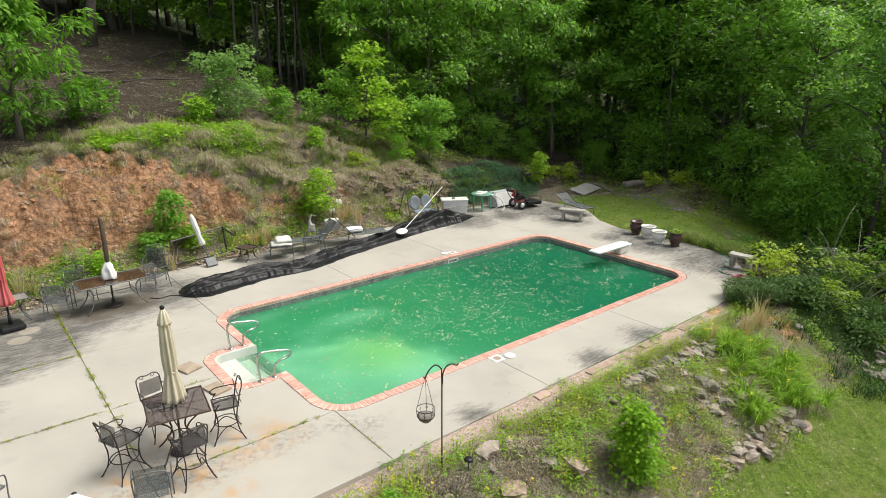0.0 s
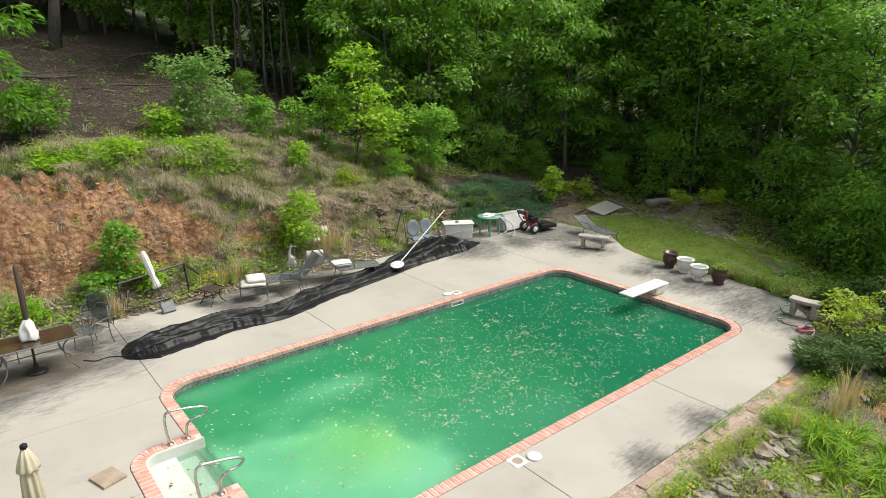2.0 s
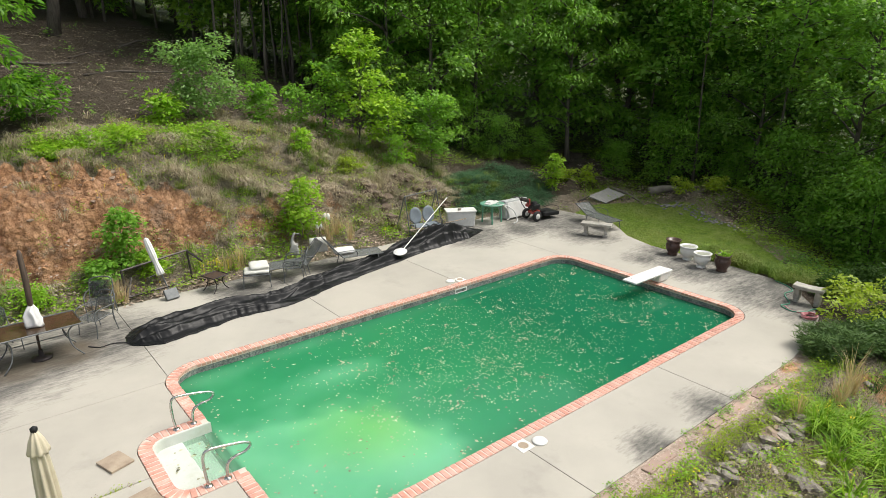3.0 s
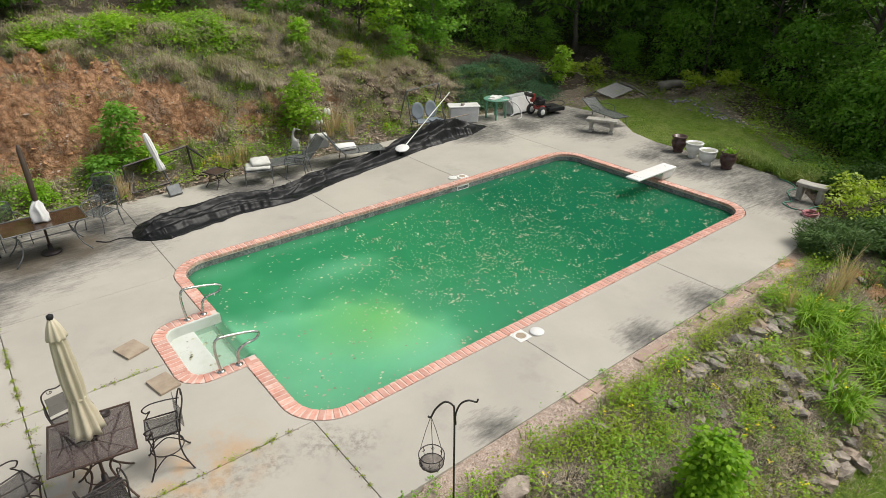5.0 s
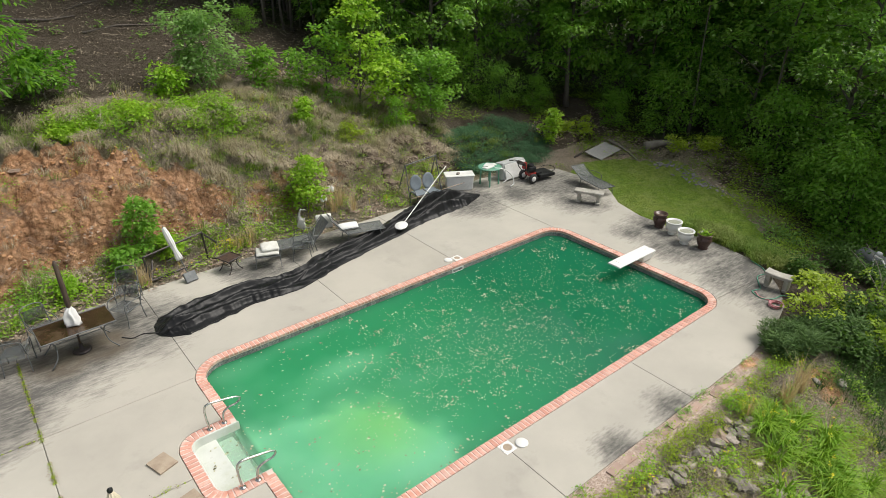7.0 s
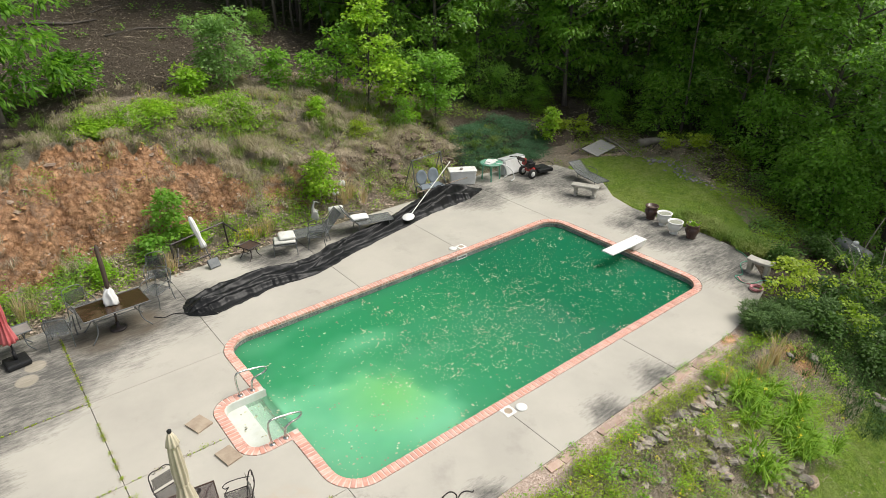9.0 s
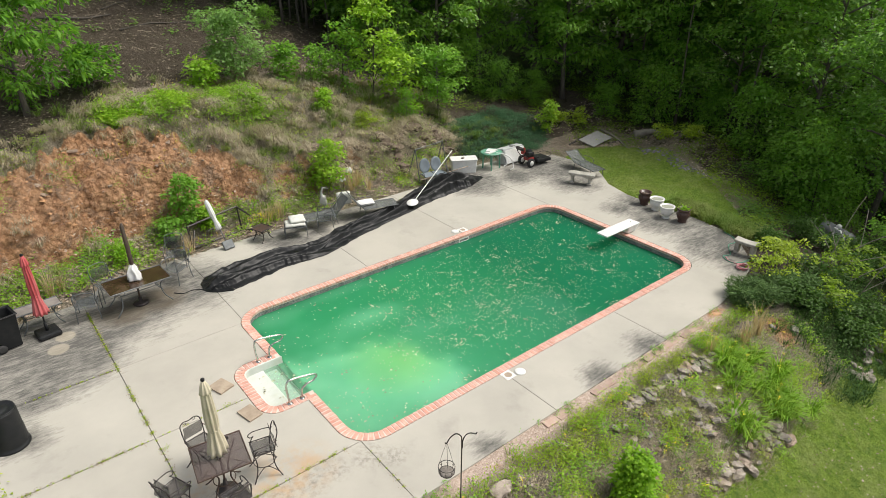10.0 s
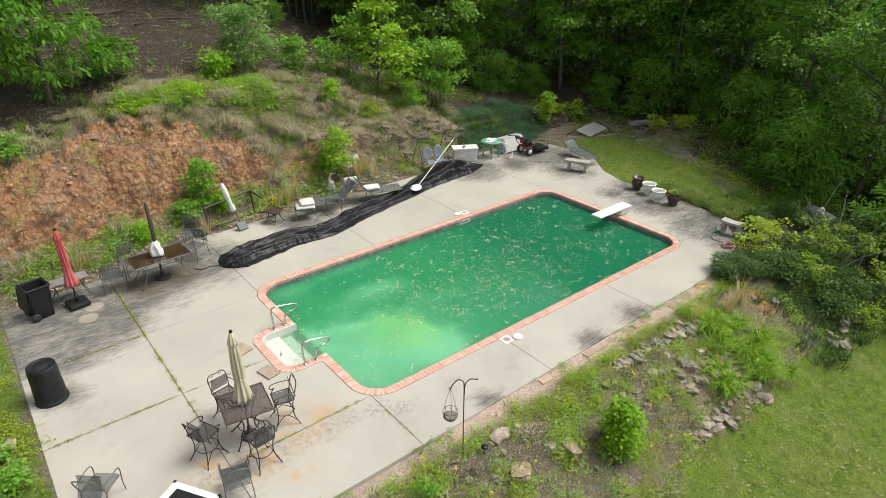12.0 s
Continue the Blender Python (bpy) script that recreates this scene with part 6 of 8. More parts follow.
# ---------- pool fittings ----------
def handrail(x, y):
    t = thing("handrail", x, y, 0, 0, "bent chrome handrail beside the white pool steps", "handrail", "pool handrails")
    bm = bmesh.new()
    tube(bm, bend((0, 0, 0), (-0.03, 0, 0.25), (-0.03, 0, 0.50), (0.05, 0, 0.59), (0.34, 0, 0.55), (0.58, 0, 0.49), (0.66, 0, 0.42), (0.58, 0, 0.34), (0.42, 0, 0.32), (0.31, 0, 0.26), (0.28, 0, 0.14), (0.28, 0, 0), n=6), 0.022, 9)
    part("tube", bm, CHROME, t, smooth=True)
    for fx in (0.0, 0.28):
        bm = bmesh.new()
        lathe(bm, [(0.06, 0.0), (0.058, 0.012), (0.028, 0.03), (0.024, 0.03)], 16, (fx, 0, 0.002))
        part("flange", bm, CHROME, t, "round chrome flange", True)
    return t


rail = handrail(-0.52, 2.36)
copy_thing(rail, pose(-0.44, 4.12, 0))


def diving_board():
    t = thing("diving_board", 12.1, 3.02, 0, 0, "white diving board on a low moulded white stand", "diving board")
    bm = bmesh.new()
    box(bm, -0.71, 0, 0.295, 1.70, 0.41, 0.05, 0.018)
    part("board", bm, WHITE_PAINT, t)
    bm = bmesh.new()
    box(bm, -0.62, 0, 0.322, 1.45, 0.34, 0.004)
    part("grip", bm, WHITE_PAINT, t, "rough white tread")
    bm = bmesh.new()
    box(bm, -0.12, 0, 0.133, 0.62, 0.36, 0.265, 0.05, taper=0.70)
    part("stand", bm, WHITE, t)
    bm = bmesh.new()
    box(bm, -0.50, 0, 0.235, 0.26, 0.28, 0.05, 0.02, pose(0, 0, 0, 0, -10, 0))
    part("spring_arm", bm, WHITE, t)
    for sx in (-0.09, 0.1):
        bm = bmesh.new()
        lathe(bm, [(0.022, 0), (0.022, 0.012), (0.012, 0.018)], 8, (sx, 0, 0.324))
        part("bolt", bm, CHROME, t)


diving_board()


def skimmer(x, y, dx, dy):
    t = thing("skimmer_well", x, y, 0, 0, "open round skimmer well with a white rim in the deck", "skimmer")
    bm = bmesh.new()
    lathe(bm, [(0.085, 0.004), (0.088, 0.012), (0.135, 0.010), (0.140, 0.002)], 24)
    part("rim", bm, WHITE, t, smooth=True)
    bm = bmesh.new()
    box(bm, 0, 0, 0.003, 0.27, 0.27, 0.008, 0.003)
    part("collar", bm, WHITE, t, "square white collar")
    bm = bmesh.new()
    lathe(bm, [(0.0, 0.0085), (0.086, 0.0095)], 20)
    part("basket", bm, PAVER, t, "dirty tan basket")
    lid = thing("white_disc", x + dx, y + dy, 0, 0, "round white plastic cover lying beside the open skimmer well", "cover")
    bm = bmesh.new()
    lathe(bm, [(0.115, 0.001), (0.125, 0.006), (0.125, 0.020), (0.112, 0.030), (0.03, 0.034), (0.0, 0.034)], 24)
    part("disc", bm, WHITE, lid, smooth=True)


skimmer(3.69, 0.17, 0.29, -0.09)
skimmer(7.80, 6.52, -0.29, 0.05)
t = thing("skimmer_mouth", 7.55, PY1 + 0.02, -0.15, 0, "white plastic skimmer mouth in the tiled pool wall", "skimmer")
bm = bmesh.new()
for a in ((0, 0, 0.055, 0.42, 0.02, 0.03), (0, 0, -0.055, 0.42, 0.02, 0.03), (-0.195, 0, 0, 0.03, 0.02, 0.08), (0.195, 0, 0, 0.03, 0.02, 0.08)):
    box(bm, *a, 0.004)
part("surround", bm, WHITE, t)
bm = bmesh.new()
box(bm, 0, 0.008, 0, 0.36, 0.006, 0.085)
part("flap", bm, GREY_METAL, t, "grey weir flap")

for x, y, a, w, h in ((-1.44, 3.79, 18, 0.36, 0.42), (-1.30, 2.60, 12, 0.32, 0.44)):
    bm = bmesh.new()
    box(bm, 0, 0, 0.022, w, h, 0.04, 0.006)
    ob = ob_from("paver", bm, PAVER)
    ob.matrix_world = pose(x, y, 0.002, 0, 0, a)
    tagged(ob, "loose square tan paver lying on the deck", "paver", "loose pavers")


# ---------- bar table and its umbrella ----------
def bar_table():
    t = thing("bar_table", -2.42, 1.0, 0, -9, "square brown wrought-iron table with a mesh top", "table")
    bm = bmesh.new()
    sheet(bm, 0.86, 0.86, 0.835, 0.008, nx=2, ny=2)
    part("mesh_top", bm, MESH_BROWN, t, "brown steel mesh top")
    bm = bmesh.new()
    c = 0.435
    tube(bm, [(-c, -c, 0.835), (c, -c, 0.835), (c, c, 0.835), (-c, c, 0.835)], 0.016, 6, True)
    part("rim", bm, IRON_BROWN, t)
    for k in range(4):
        a = math.pi / 4 * (2 * k)
        bm = bmesh.new()
        tube(bm, [(0.06 * math.cos(a), 0.06 * math.sin(a), 0.82), (0.42 * math.cos(a), 0.42 * math.sin(a), 0.822)], 0.008, 5)
        tube(bm, [(0.06 * math.cos(a + 0.785), 0.06 * math.sin(a + 0.785), 0.82), (0.58 * math.cos(a + 0.785), 0.58 * math.sin(a + 0.785), 0.822)], 0.008, 5)
        part("rib", bm, IRON_BROWN, t)
        a += math.pi / 4
        d = Vector((math.cos(a), math.sin(a), 0))
        bm = bmesh.new()
        tube(bm, bend(d * 0.46 + Vector((0, 0, 0.82)), d * 0.20 + Vector((0, 0, 0.56)), d * 0.15 + Vector((0, 0, 0.36)), d * 0.34 + Vector((0, 0, 0.10)), d * 0.43 + Vector((0, 0, 0.012)), n=5), 0.014, 6)
        part("leg", bm, IRON_BROWN, t, smooth=True)
    bm = bmesh.new()
    tube(bm, [(0.19 * math.cos(k * 0.39), 0.19 * math.sin(k * 0.39), 0.30) for k in range(16)], 0.009, 6, True)
    part("brace_ring", bm, IRON_BROWN, t, smooth=True)
    ash = thing("ashtray", -2.20, 1.30, 0.840, 0, "small dark ring-shaped ashtray on the mesh table", "ashtray")
    bm = bmesh.new()
    lathe(bm, [(0.03, 0.004), (0.052, 0.0), (0.062, 0.022), (0.05, 0.028), (0.04, 0.010), (0.0, 0.008)], 18)
    part("bowl", bm, IRON, ash, smooth=True)


bar_table()


def closed_canopy(t, z0, z1, r, cloth, label, waist=0.32, valance=True):
    """A furled umbrella canopy: pleated, tied at the waist."""
    h = z1 - z0
    prof = [(r * 1.55, z0), (r * 1.45, z0 + 0.05 * h), (r * 1.15, z0 + 0.17 * h), (r * 0.86, z0 + waist * h * 0.88), (r * 0.78, z0 + waist * h), (r * 0.86, z0 + waist * h * 1.12), (r * 0.94, z0 + 0.48 * h), (r * 0.86, z0 + 0.62 * h), (r * 0.72, z0 + 0.78 * h), (r * 0.58, z0 + 0.90 * h), (r * 0.2, z1)]
    bm = bmesh.new()
    lathe(bm, prof, 48, pleat=0.24, folds=8, twist=1.2)
    for v in bm.verts:
        v.co.x *= 1 + 0.10 * noise.noise(v.co * 4)
        v.co.y *= 1 + 0.10 * noise.noise(v.co * 4 + Vector((5, 0, 0)))
    part("canopy", bm, cloth, t, label, True)
    if valance:
        bm = bmesh.new()
        lathe(bm, [(r * 0.90, z0 + 0.84 * h), (r * 0.92, z0 + 0.86 * h), (r * 0.62, z0 + 0.94 * h), (r * 0.25, z1 + 0.01)], 40, pleat=0.15, folds=8)
        part("vent_cap", bm, cloth, t, smooth=True)
    bm = bmesh.new()
    lathe(bm, [(r * 0.80, z0 + waist * h - 0.012), (r * 0.84, z0 + waist * h), (r * 0.80, z0 + waist * h + 0.012)], 24)
    part("tie", bm, cloth, t)
    bm = bmesh.new()
    lathe(bm, [(0.022, z1 - 0.01), (0.034, z1 + 0.015), (0.034, z1 + 0.045), (0.0, z1 + 0.07)], 12)
    part("finial", bm, BLACK_PLASTIC, t, "black finial", True)


umb = thing("patio_umbrella", -2.42, 1.02, 0, 0, "furled cream canvas umbrella standing through the table", "umbrella")
closed_canopy(umb, 0.92, 2.43, 0.10, CREAM, "cream pleated canvas")
bm = bmesh.new()
tube(bm, [(0, 0, 0.03), (0, 0, 2.45)], 0.019, 8)
part("pole", bm, IRON_BROWN, umb)
bm = bmesh.new()
lathe(bm, [(0.17, 0.0), (0.18, 0.02), (0.15, 0.05), (0.05, 0.08), (0.032, 0.25), (0.0, 0.25)], 20)
part("base", bm, IRON, umb, "round dark iron base", True)


def bar_chair():
    t = thing("bar_chair", -1.69, 0.98, 0, 168, "tall dark wrought-iron chair with mesh seat and scrolled arms", "chair", "chairs round the bar table")
    bm = bmesh.new()
    sheet(bm, 0.44, 0.44, 0.625, 0.008, bow=-0.02)
    part("seat", bm, MESH_DARK, t, "dark steel mesh seat")
    bm = bmesh.new()
    tube(bm, [(-0.22, -0.22, 0.63), (0.22, -0.22, 0.63), (0.22, 0.22, 0.63), (-0.22, 0.22, 0.63)], 0.013, 6, True)
    part("seat_rim", bm, IRON, t)
    lean = pose(-0.245, 0, 0.86, 0, 0, 0) @ pose(0, 0, 0, 0, -80, 0)
    bm = bmesh.new()
    sheet(bm, 0.40, 0.40, 0, 0.008, lean, bow=-0.02)
    part("backrest", bm, MESH_DARK, t, "dark steel mesh back")
    bm = bmesh.new()
    tube(bm, bend((-0.21, -0.215, 0.62), (-0.25, -0.22, 0.88), (-0.30, -0.21, 1.06), (-0.325, -0.12, 1.12), (-0.33, 0, 1.09), (-0.325, 0.12, 1.12), (-0.30, 0.21, 1.06), (-0.25, 0.22, 0.88), (-0.21, 0.215, 0.62), n=4), 0.012, 6)
    part("back_frame", bm, IRON, t, smooth=True)
    for s in (-1, 1):
        bm = bmesh.new()
        tube(bm, [(-0.315, s * (0.09 + 0.045 * k / 9 * math.cos(k * 0.75)), 1.075 + 0.045 * k / 9 * math.sin(k * 0.75)) for k in range(10)], 0.006, 5)
        part("scroll", bm, IRON, t)
    for s in (-1, 1):
        bm = bmesh.new()
        tube(bm, bend((-0.28, s * 0.22, 0.88), (-0.10, s * 0.26, 0.875), (0.12, s * 0.27, 0.86), (0.22, s * 0.25, 0.80), (0.18, s * 0.24, 0.73), (0.12, s * 0.235, 0.76), (0.16, s * 0.23, 0.70), (0.20, s * 0.22, 0.63), n=4), 0.011, 6)
        part("arm", bm, IRON, t, smooth=True)
        for f in (-1, 1):
            bm = bmesh.new()
            tube(bm, bend((f * 0.20, s * 0.20, 0.62), (f * 0.17, s * 0.17, 0.40), (f * 0.19, s * 0.19, 0.20), (f * 0.27, s * 0.26, 0.03), (f * 0.29, s * 0.28, 0.012), n=4), 0.012, 6)
            part("leg", bm, IRON, t, smooth=True)
        bm = bmesh.new()
        tube(bm, bend((-0.24, s * 0.24, 0.09), (-0.10, s * 0.20, 0.22), (0, s * 0.19, 0.27), (0.10, s * 0.20, 0.22), (0.24, s * 0.24, 0.09), n=4), 0.009, 5)
        part("arch", bm, IRON, t, smooth=True)
    bm = bmesh.new()
    tube(bm, [(0.225 * math.cos(k * math.tau / 20), 0.225 * math.sin(k * math.tau / 20), 0.295) for k in range(20)], 0.009, 6, True)
    part("footrest_ring", bm, IRON, t, smooth=True)
    return t


chair = bar_chair()
chair.scale = (0.87, 0.87, 0.97)
for ob in chair.children:
    if ob.name.split(".")[0] in ("backrest", "back_frame", "scroll", "arm"):
        for v in ob.data.vertices:
            v.co.z = 0.63 + (v.co.z - 0.63) * 0.78
copy_thing(chair, pose(-3.24, 0.98, 0, 0, 0, 22))
copy_thing(chair, pose(-2.50, 0.22, 0, 0, 0, 97))
copy_thing(chair, pose(-2.52, 1.76, 0, 0, 0, -80))


def patio_chair(x, y, turn, label, group="grey patio chairs", tubes=GREY_METAL, fabric=MESH_GREY):
    t = thing("patio_chair", x, y, 0, turn, label, "chair", group)
    bm = bmesh.new()
    sheet(bm, 0.46, 0.48, 0.42, 0.008, pose(0, 0, 0, 0, 4, 0), bow=-0.03)
    part("seat", bm, fabric, t)
    bm = bmesh.new()
    sheet(bm, 0.44, 0.46, 0, 0.008, pose(-0.30, 0, 0.64) @ pose(0, 0, 0, 0, -72, 0), bow=-0.04)
    part("backrest", bm, fabric, t)
    bm = bmesh.new()
    tube(bm, bend((-0.22, -0.25, 0.42), (-0.30, -0.25, 0.62), (-0.37, -0.23, 0.82), (-0.40, -0.10, 0.875), (-0.40, 0.10, 0.875), (-0.37, 0.23, 0.82), (-0.30, 0.25, 0.62), (-0.22, 0.25, 0.42), n=4), 0.012, 6)
    part("back_frame", bm, tubes, t, smooth=True)
    for s in (-1, 1):
        bm = bmesh.new()
        tube(bm, bend((-0.30, s * 0.25, 0.62), (-0.05, s * 0.28, 0.635), (0.18, s * 0.28, 0.62), (0.25, s * 0.275, 0.52), (0.235, s * 0.27, 0.25), (0.26, s * 0.27, 0.005), n=5), 0.012, 6)
        part("arm", bm, tubes, t, smooth=True)
        bm = bmesh.new()
        tube(bm, bend((0.22, s * 0.25, 0.40), (-0.20, s * 0.25, 0.41), (-0.26, s * 0.26, 0.2), (-0.30, s * 0.27, 0.005), n=5), 0.012, 6)
        part("leg", bm, tubes, t, smooth=True)
    return t


grey = patio_chair(-3.12, -0.12, 75, "grey metal patio chair with a mesh seat standing on the deck")
grey.scale = (0.9, 0.88, 0.93)
copy_thing(grey, pose(-5.0, 1.15, 0, 0, 0, 48))


def shepherd_hook():
    t = thing("shepherd_hook", 0.53, -1.91, ground_z(0.53, -1.91), -39, "black double shepherd hook stuck in the clay strip", "garden hook")
    g = -ground_z(0.53, -1.91)
    for s in (-1, 1):
        bm = bmesh.new()
        if s < 0:
            tube(bm, bend((0, 0, -0.08), (0, 0, 0.8), (0, 0, 1.55 + g), (-0.02, 0, 1.68 + g), (-0.10, 0, 1.72 + g), (-0.19, 0, 1.63 + g), (-0.24, 0, 1.52 + g), (-0.27, 0, 1.53 + g), n=5), 0.011, 7)
        else:
            tube(bm, bend((0.014, 0, 1.42 + g), (0.014, 0, 1.56 + g), (0.06, 0, 1.69 + g), (0.14, 0, 1.74 + g), (0.22, 0, 1.72 + g), (0.24, 0, 1.755 + g), n=5), 0.010, 7)
        part("arm", bm, IRON, t, smooth=True)
    b = thing("hanging_basket", 0.53 - 0.24 * math.cos(radians(-39)), -1.91 - 0.24 * math.sin(radians(-39)), 0.80, 0, "dark iron hanging basket with scrolls, empty of plants", "hanging basket")
    for z, r in ((0.0, 0.07), (0.10, 0.155), (0.235, 0.165)):
        bm = bmesh.new()
        tube(bm, [(r * math.cos(k * math.tau / 20), r * math.sin(k * math.tau / 20), z) for k in range(20)], 0.007, 5, True)
        part("hoop", bm, IRON, b, smooth=True)
    for k in range(8):
        a = k * math.tau / 8
        c, s = math.cos(a), math.sin(a)
        bm = bmesh.new()
        tube(bm, bend((0.02 * c, 0.02 * s, -0.02), (0.11 * c, 0.11 * s, 0.03), (0.155 * c, 0.155 * s, 0.10), (0.165 * c, 0.165 * s, 0.235), n=4), 0.004, 5)
        part("rib", bm, IRON, b)
        bm = bmesh.new()
        tube(bm, [(c * 0.162 - s * (0.03 * q / 8 * math.cos(q * 0.8)), s * 0.162 + c * (0.03 * q / 8 * math.cos(q * 0.8)), 0.18 + 0.03 * q / 8 * math.sin(q * 0.8)) for q in range(9)], 0.004, 4)
        part("scroll", bm, IRON, b)
    for k in range(3):
        a = k * math.tau / 3
        bm = bmesh.new()
        tube(bm, [(0.16 * math.cos(a), 0.16 * math.sin(a), 0.235), (0.07 * math.cos(a), 0.07 * math.sin(a), 0.60), (0, 0, 0.83)], 0.004, 5)
        part("chain", bm, IRON, b)
    b.scale = (0.84, 0.84, 0.88)
    bm = bmesh.new()
    lathe(bm, [(0.02, -0.01), (0.11, 0.03), (0.15, 0.10), (0.12, 0.12), (0.0, 0.14)], 14)
    part("liner", bm, ROCK, b, "old grey moss liner", True)


shepherd_hook()
z = ground_z(0.85, -2.16)
t = thing("solar_light", 0.85, -2.16, z, 0, "small dark blue solar path light on a stake", "garden light")
bm = bmesh.new()
tube(bm, [(0, 0, -0.05), (0, 0, 0.17)], 0.008, 6)
part("stake", bm, BLACK_PLASTIC, t)
bm = bmesh.new()
lathe(bm, [(0.03, 0.15), (0.055, 0.18), (0.075, 0.20), (0.06, 0.225), (0.0, 0.23)], 16)
part("cap", bm, BLACK_PLASTIC, t, "dark glossy cap", True)

t = thing("cooler", -4.0, -0.1, 0, -58, "low white chest cooler with a black panel in its lid", "cooler")
bm = bmesh.new()
box(bm, 0, 0, 0.15, 0.90, 0.58, 0.29, 0.03, taper=0.94)
part("body", bm, WHITE, t)
bm = bmesh.new()
box(bm, 0, 0, 0.315, 0.94, 0.62, 0.05, 0.018)
part("lid", bm, WHITE, t)
bm = bmesh.new()
box(bm, 0.02, -0.02, 0.343, 0.66, 0.40, 0.012, 0.004)
part("panel", bm, BLACK_PLASTIC, t, "black inset panel")
for sx in (-1, 1):
    for sy in (-1, 1):
        bm = bmesh.new()
        box(bm, sx * 0.455, sy * 0.295, 0.31, 0.06, 0.06, 0.07, 0.012)
        part("corner_cap", bm, BLACK_PLASTIC, t)

# ---------- west end ----------
t = thing("trash_barrel", -5.22, 4.68, 0, 0, "black round plastic trash can standing upside down", "trash can")
bm = bmesh.new()
lathe(bm, [(0.322, 0.0), (0.326, 0.02), (0.318, 0.05), (0.304, 0.06), (0.300, 0.12), (0.292, 0.40), (0.288, 0.41), (0.276, 0.82), (0.270, 0.85)], 28)
part("body", bm, BLACK_PLASTIC, t, smooth=True)
bm = bmesh.new()
lathe(bm, [(0.270, 0.848), (0.264, 0.872), (0.246, 0.876), (0.236, 0.852), (0.13, 0.850), (0.115, 0.864), (0.0, 0.866)], 28)
part("bottom", bm, BLACK_PLASTIC, t, smooth=True)

t = thing("wheelie_bin", -4.78, 8.42, 0, 12, "black wheeled trash bin with its lid hanging open", "trash can")
bm = bmesh.new()
for a in ((0, -0.25, 0.46, 0.52, 0.03, 0.86), (0, 0.25, 0.46, 0.52, 0.03, 0.86), (-0.25, 0, 0.46, 0.03, 0.52, 0.86), (0.25, 0, 0.46, 0.03, 0.52, 0.86), (0, 0, 0.06, 0.50, 0.50, 0.06)):
    box(bm, *a, 0.008)
for v in bm.verts:
    k = 0.78 + 0.24 * v.co.z
    v.co.x, v.co.y = v.co.x * k, v.co.y * k
part("body", bm, BLACK_PLASTIC, t)
bm = bmesh.new()
c = 0.275
tube(bm, [(-c, -c, 0.89), (c, -c, 0.89), (c, c, 0.89), (-c, c, 0.89)], 0.022, 6, True)
part("rim", bm, BLACK_PLASTIC, t)
bm = bmesh.new()
box(bm, -0.335, 0, 0.60, 0.05, 0.56, 0.58, 0.02, pose(0, 0, 0, 0, 8, 0))
part("lid", bm, BLACK_PLASTIC, t, "open lid hanging behind")
for s in (-1, 1):
    bm = bmesh.new()
    lathe(bm, [(0.04, -0.03), (0.10, -0.03), (0.11, 0.0), (0.10, 0.03), (0.04, 0.03)], 18)
    bmesh.ops.transform(bm, matrix=pose(-0.22, s * 0.24, 0.11, 90, 0, 0), verts=bm.verts)
    part("wheel", bm, RUBBER, t, smooth=True)

umb = thing("patio_umbrella", -3.98, 8.36, 0, 0, "furled faded red umbrella on a black weighted base", "umbrella")
closed_canopy(umb, 0.62, 2.18, 0.092, RED, "faded red pleated canvas")
bm = bmesh.new()
tube(bm, [(0, 0, 0.05), (0, 0, 2.2)], 0.02, 8)
part("pole", bm, BLACK_PLASTIC, umb)
bm = bmesh.new()
box(bm, 0, 0, 0.075, 0.50, 0.50, 0.13, 0.04, pose(0, 0, 0, 0, 0, 8))
part("base", bm, BLACK_PLASTIC, umb, "square black base")
bm = bmesh.new()
lathe(bm, [(0.045, 0.13), (0.035, 0.36), (0.0, 0.37)], 12)
part("socket", bm, BLACK_PLASTIC, umb, smooth=True)


def iron_table(name, x, y, turn, w, d, h, top, label, curl=0.10, top_label=""):
    t = thing(name, x, y, 0, turn, label, "table")
    bm = bmesh.new()
    sheet(bm, w - 0.03, d - 0.03, h, 0.010, nx=2, ny=2)
    part("tabletop", bm, top, t, top_label)
    bm = bmesh.new()
    tube(bm, [(-w / 2, -d / 2, h), (w / 2, -d / 2, h), (w / 2, d / 2, h), (-w / 2, d / 2, h)], 0.018, 6, True)
    part("rim", bm, GREY_METAL if w > 0.7 else IRON, t)
    for sx in (-1, 1):
        for sy in (-1, 1):
            bm = bmesh.new()
            a, b = sx * w * 0.42, sy * d * 0.38
            tube(bm, bend((a, b, h - 0.01), (a - sx * curl, b - sy * curl * 0.4, h * 0.75), (a - sx * curl * 0.8, b, h * 0.35), (a + sx * curl * 0.4, b + sy * curl * 0.3, 0.02), n=5), 0.014, 6)
            part("leg", bm, GREY_METAL if w > 0.7 else IRON, t, smooth=True)
    bm = bmesh.new()
    tube(bm, [(-w * 0.33, 0, h * 0.55), (w * 0.33, 0, h * 0.55)], 0.010, 6)
    for sx in (-1, 1):
        tube(bm, [(sx * w * 0.33, -d * 0.36, h * 0.55), (sx * w * 0.33, d * 0.36, h * 0.55)], 0.010, 6)
    part("stretcher", bm, GREY_METAL if w > 0.7 else IRON, t)
    return t


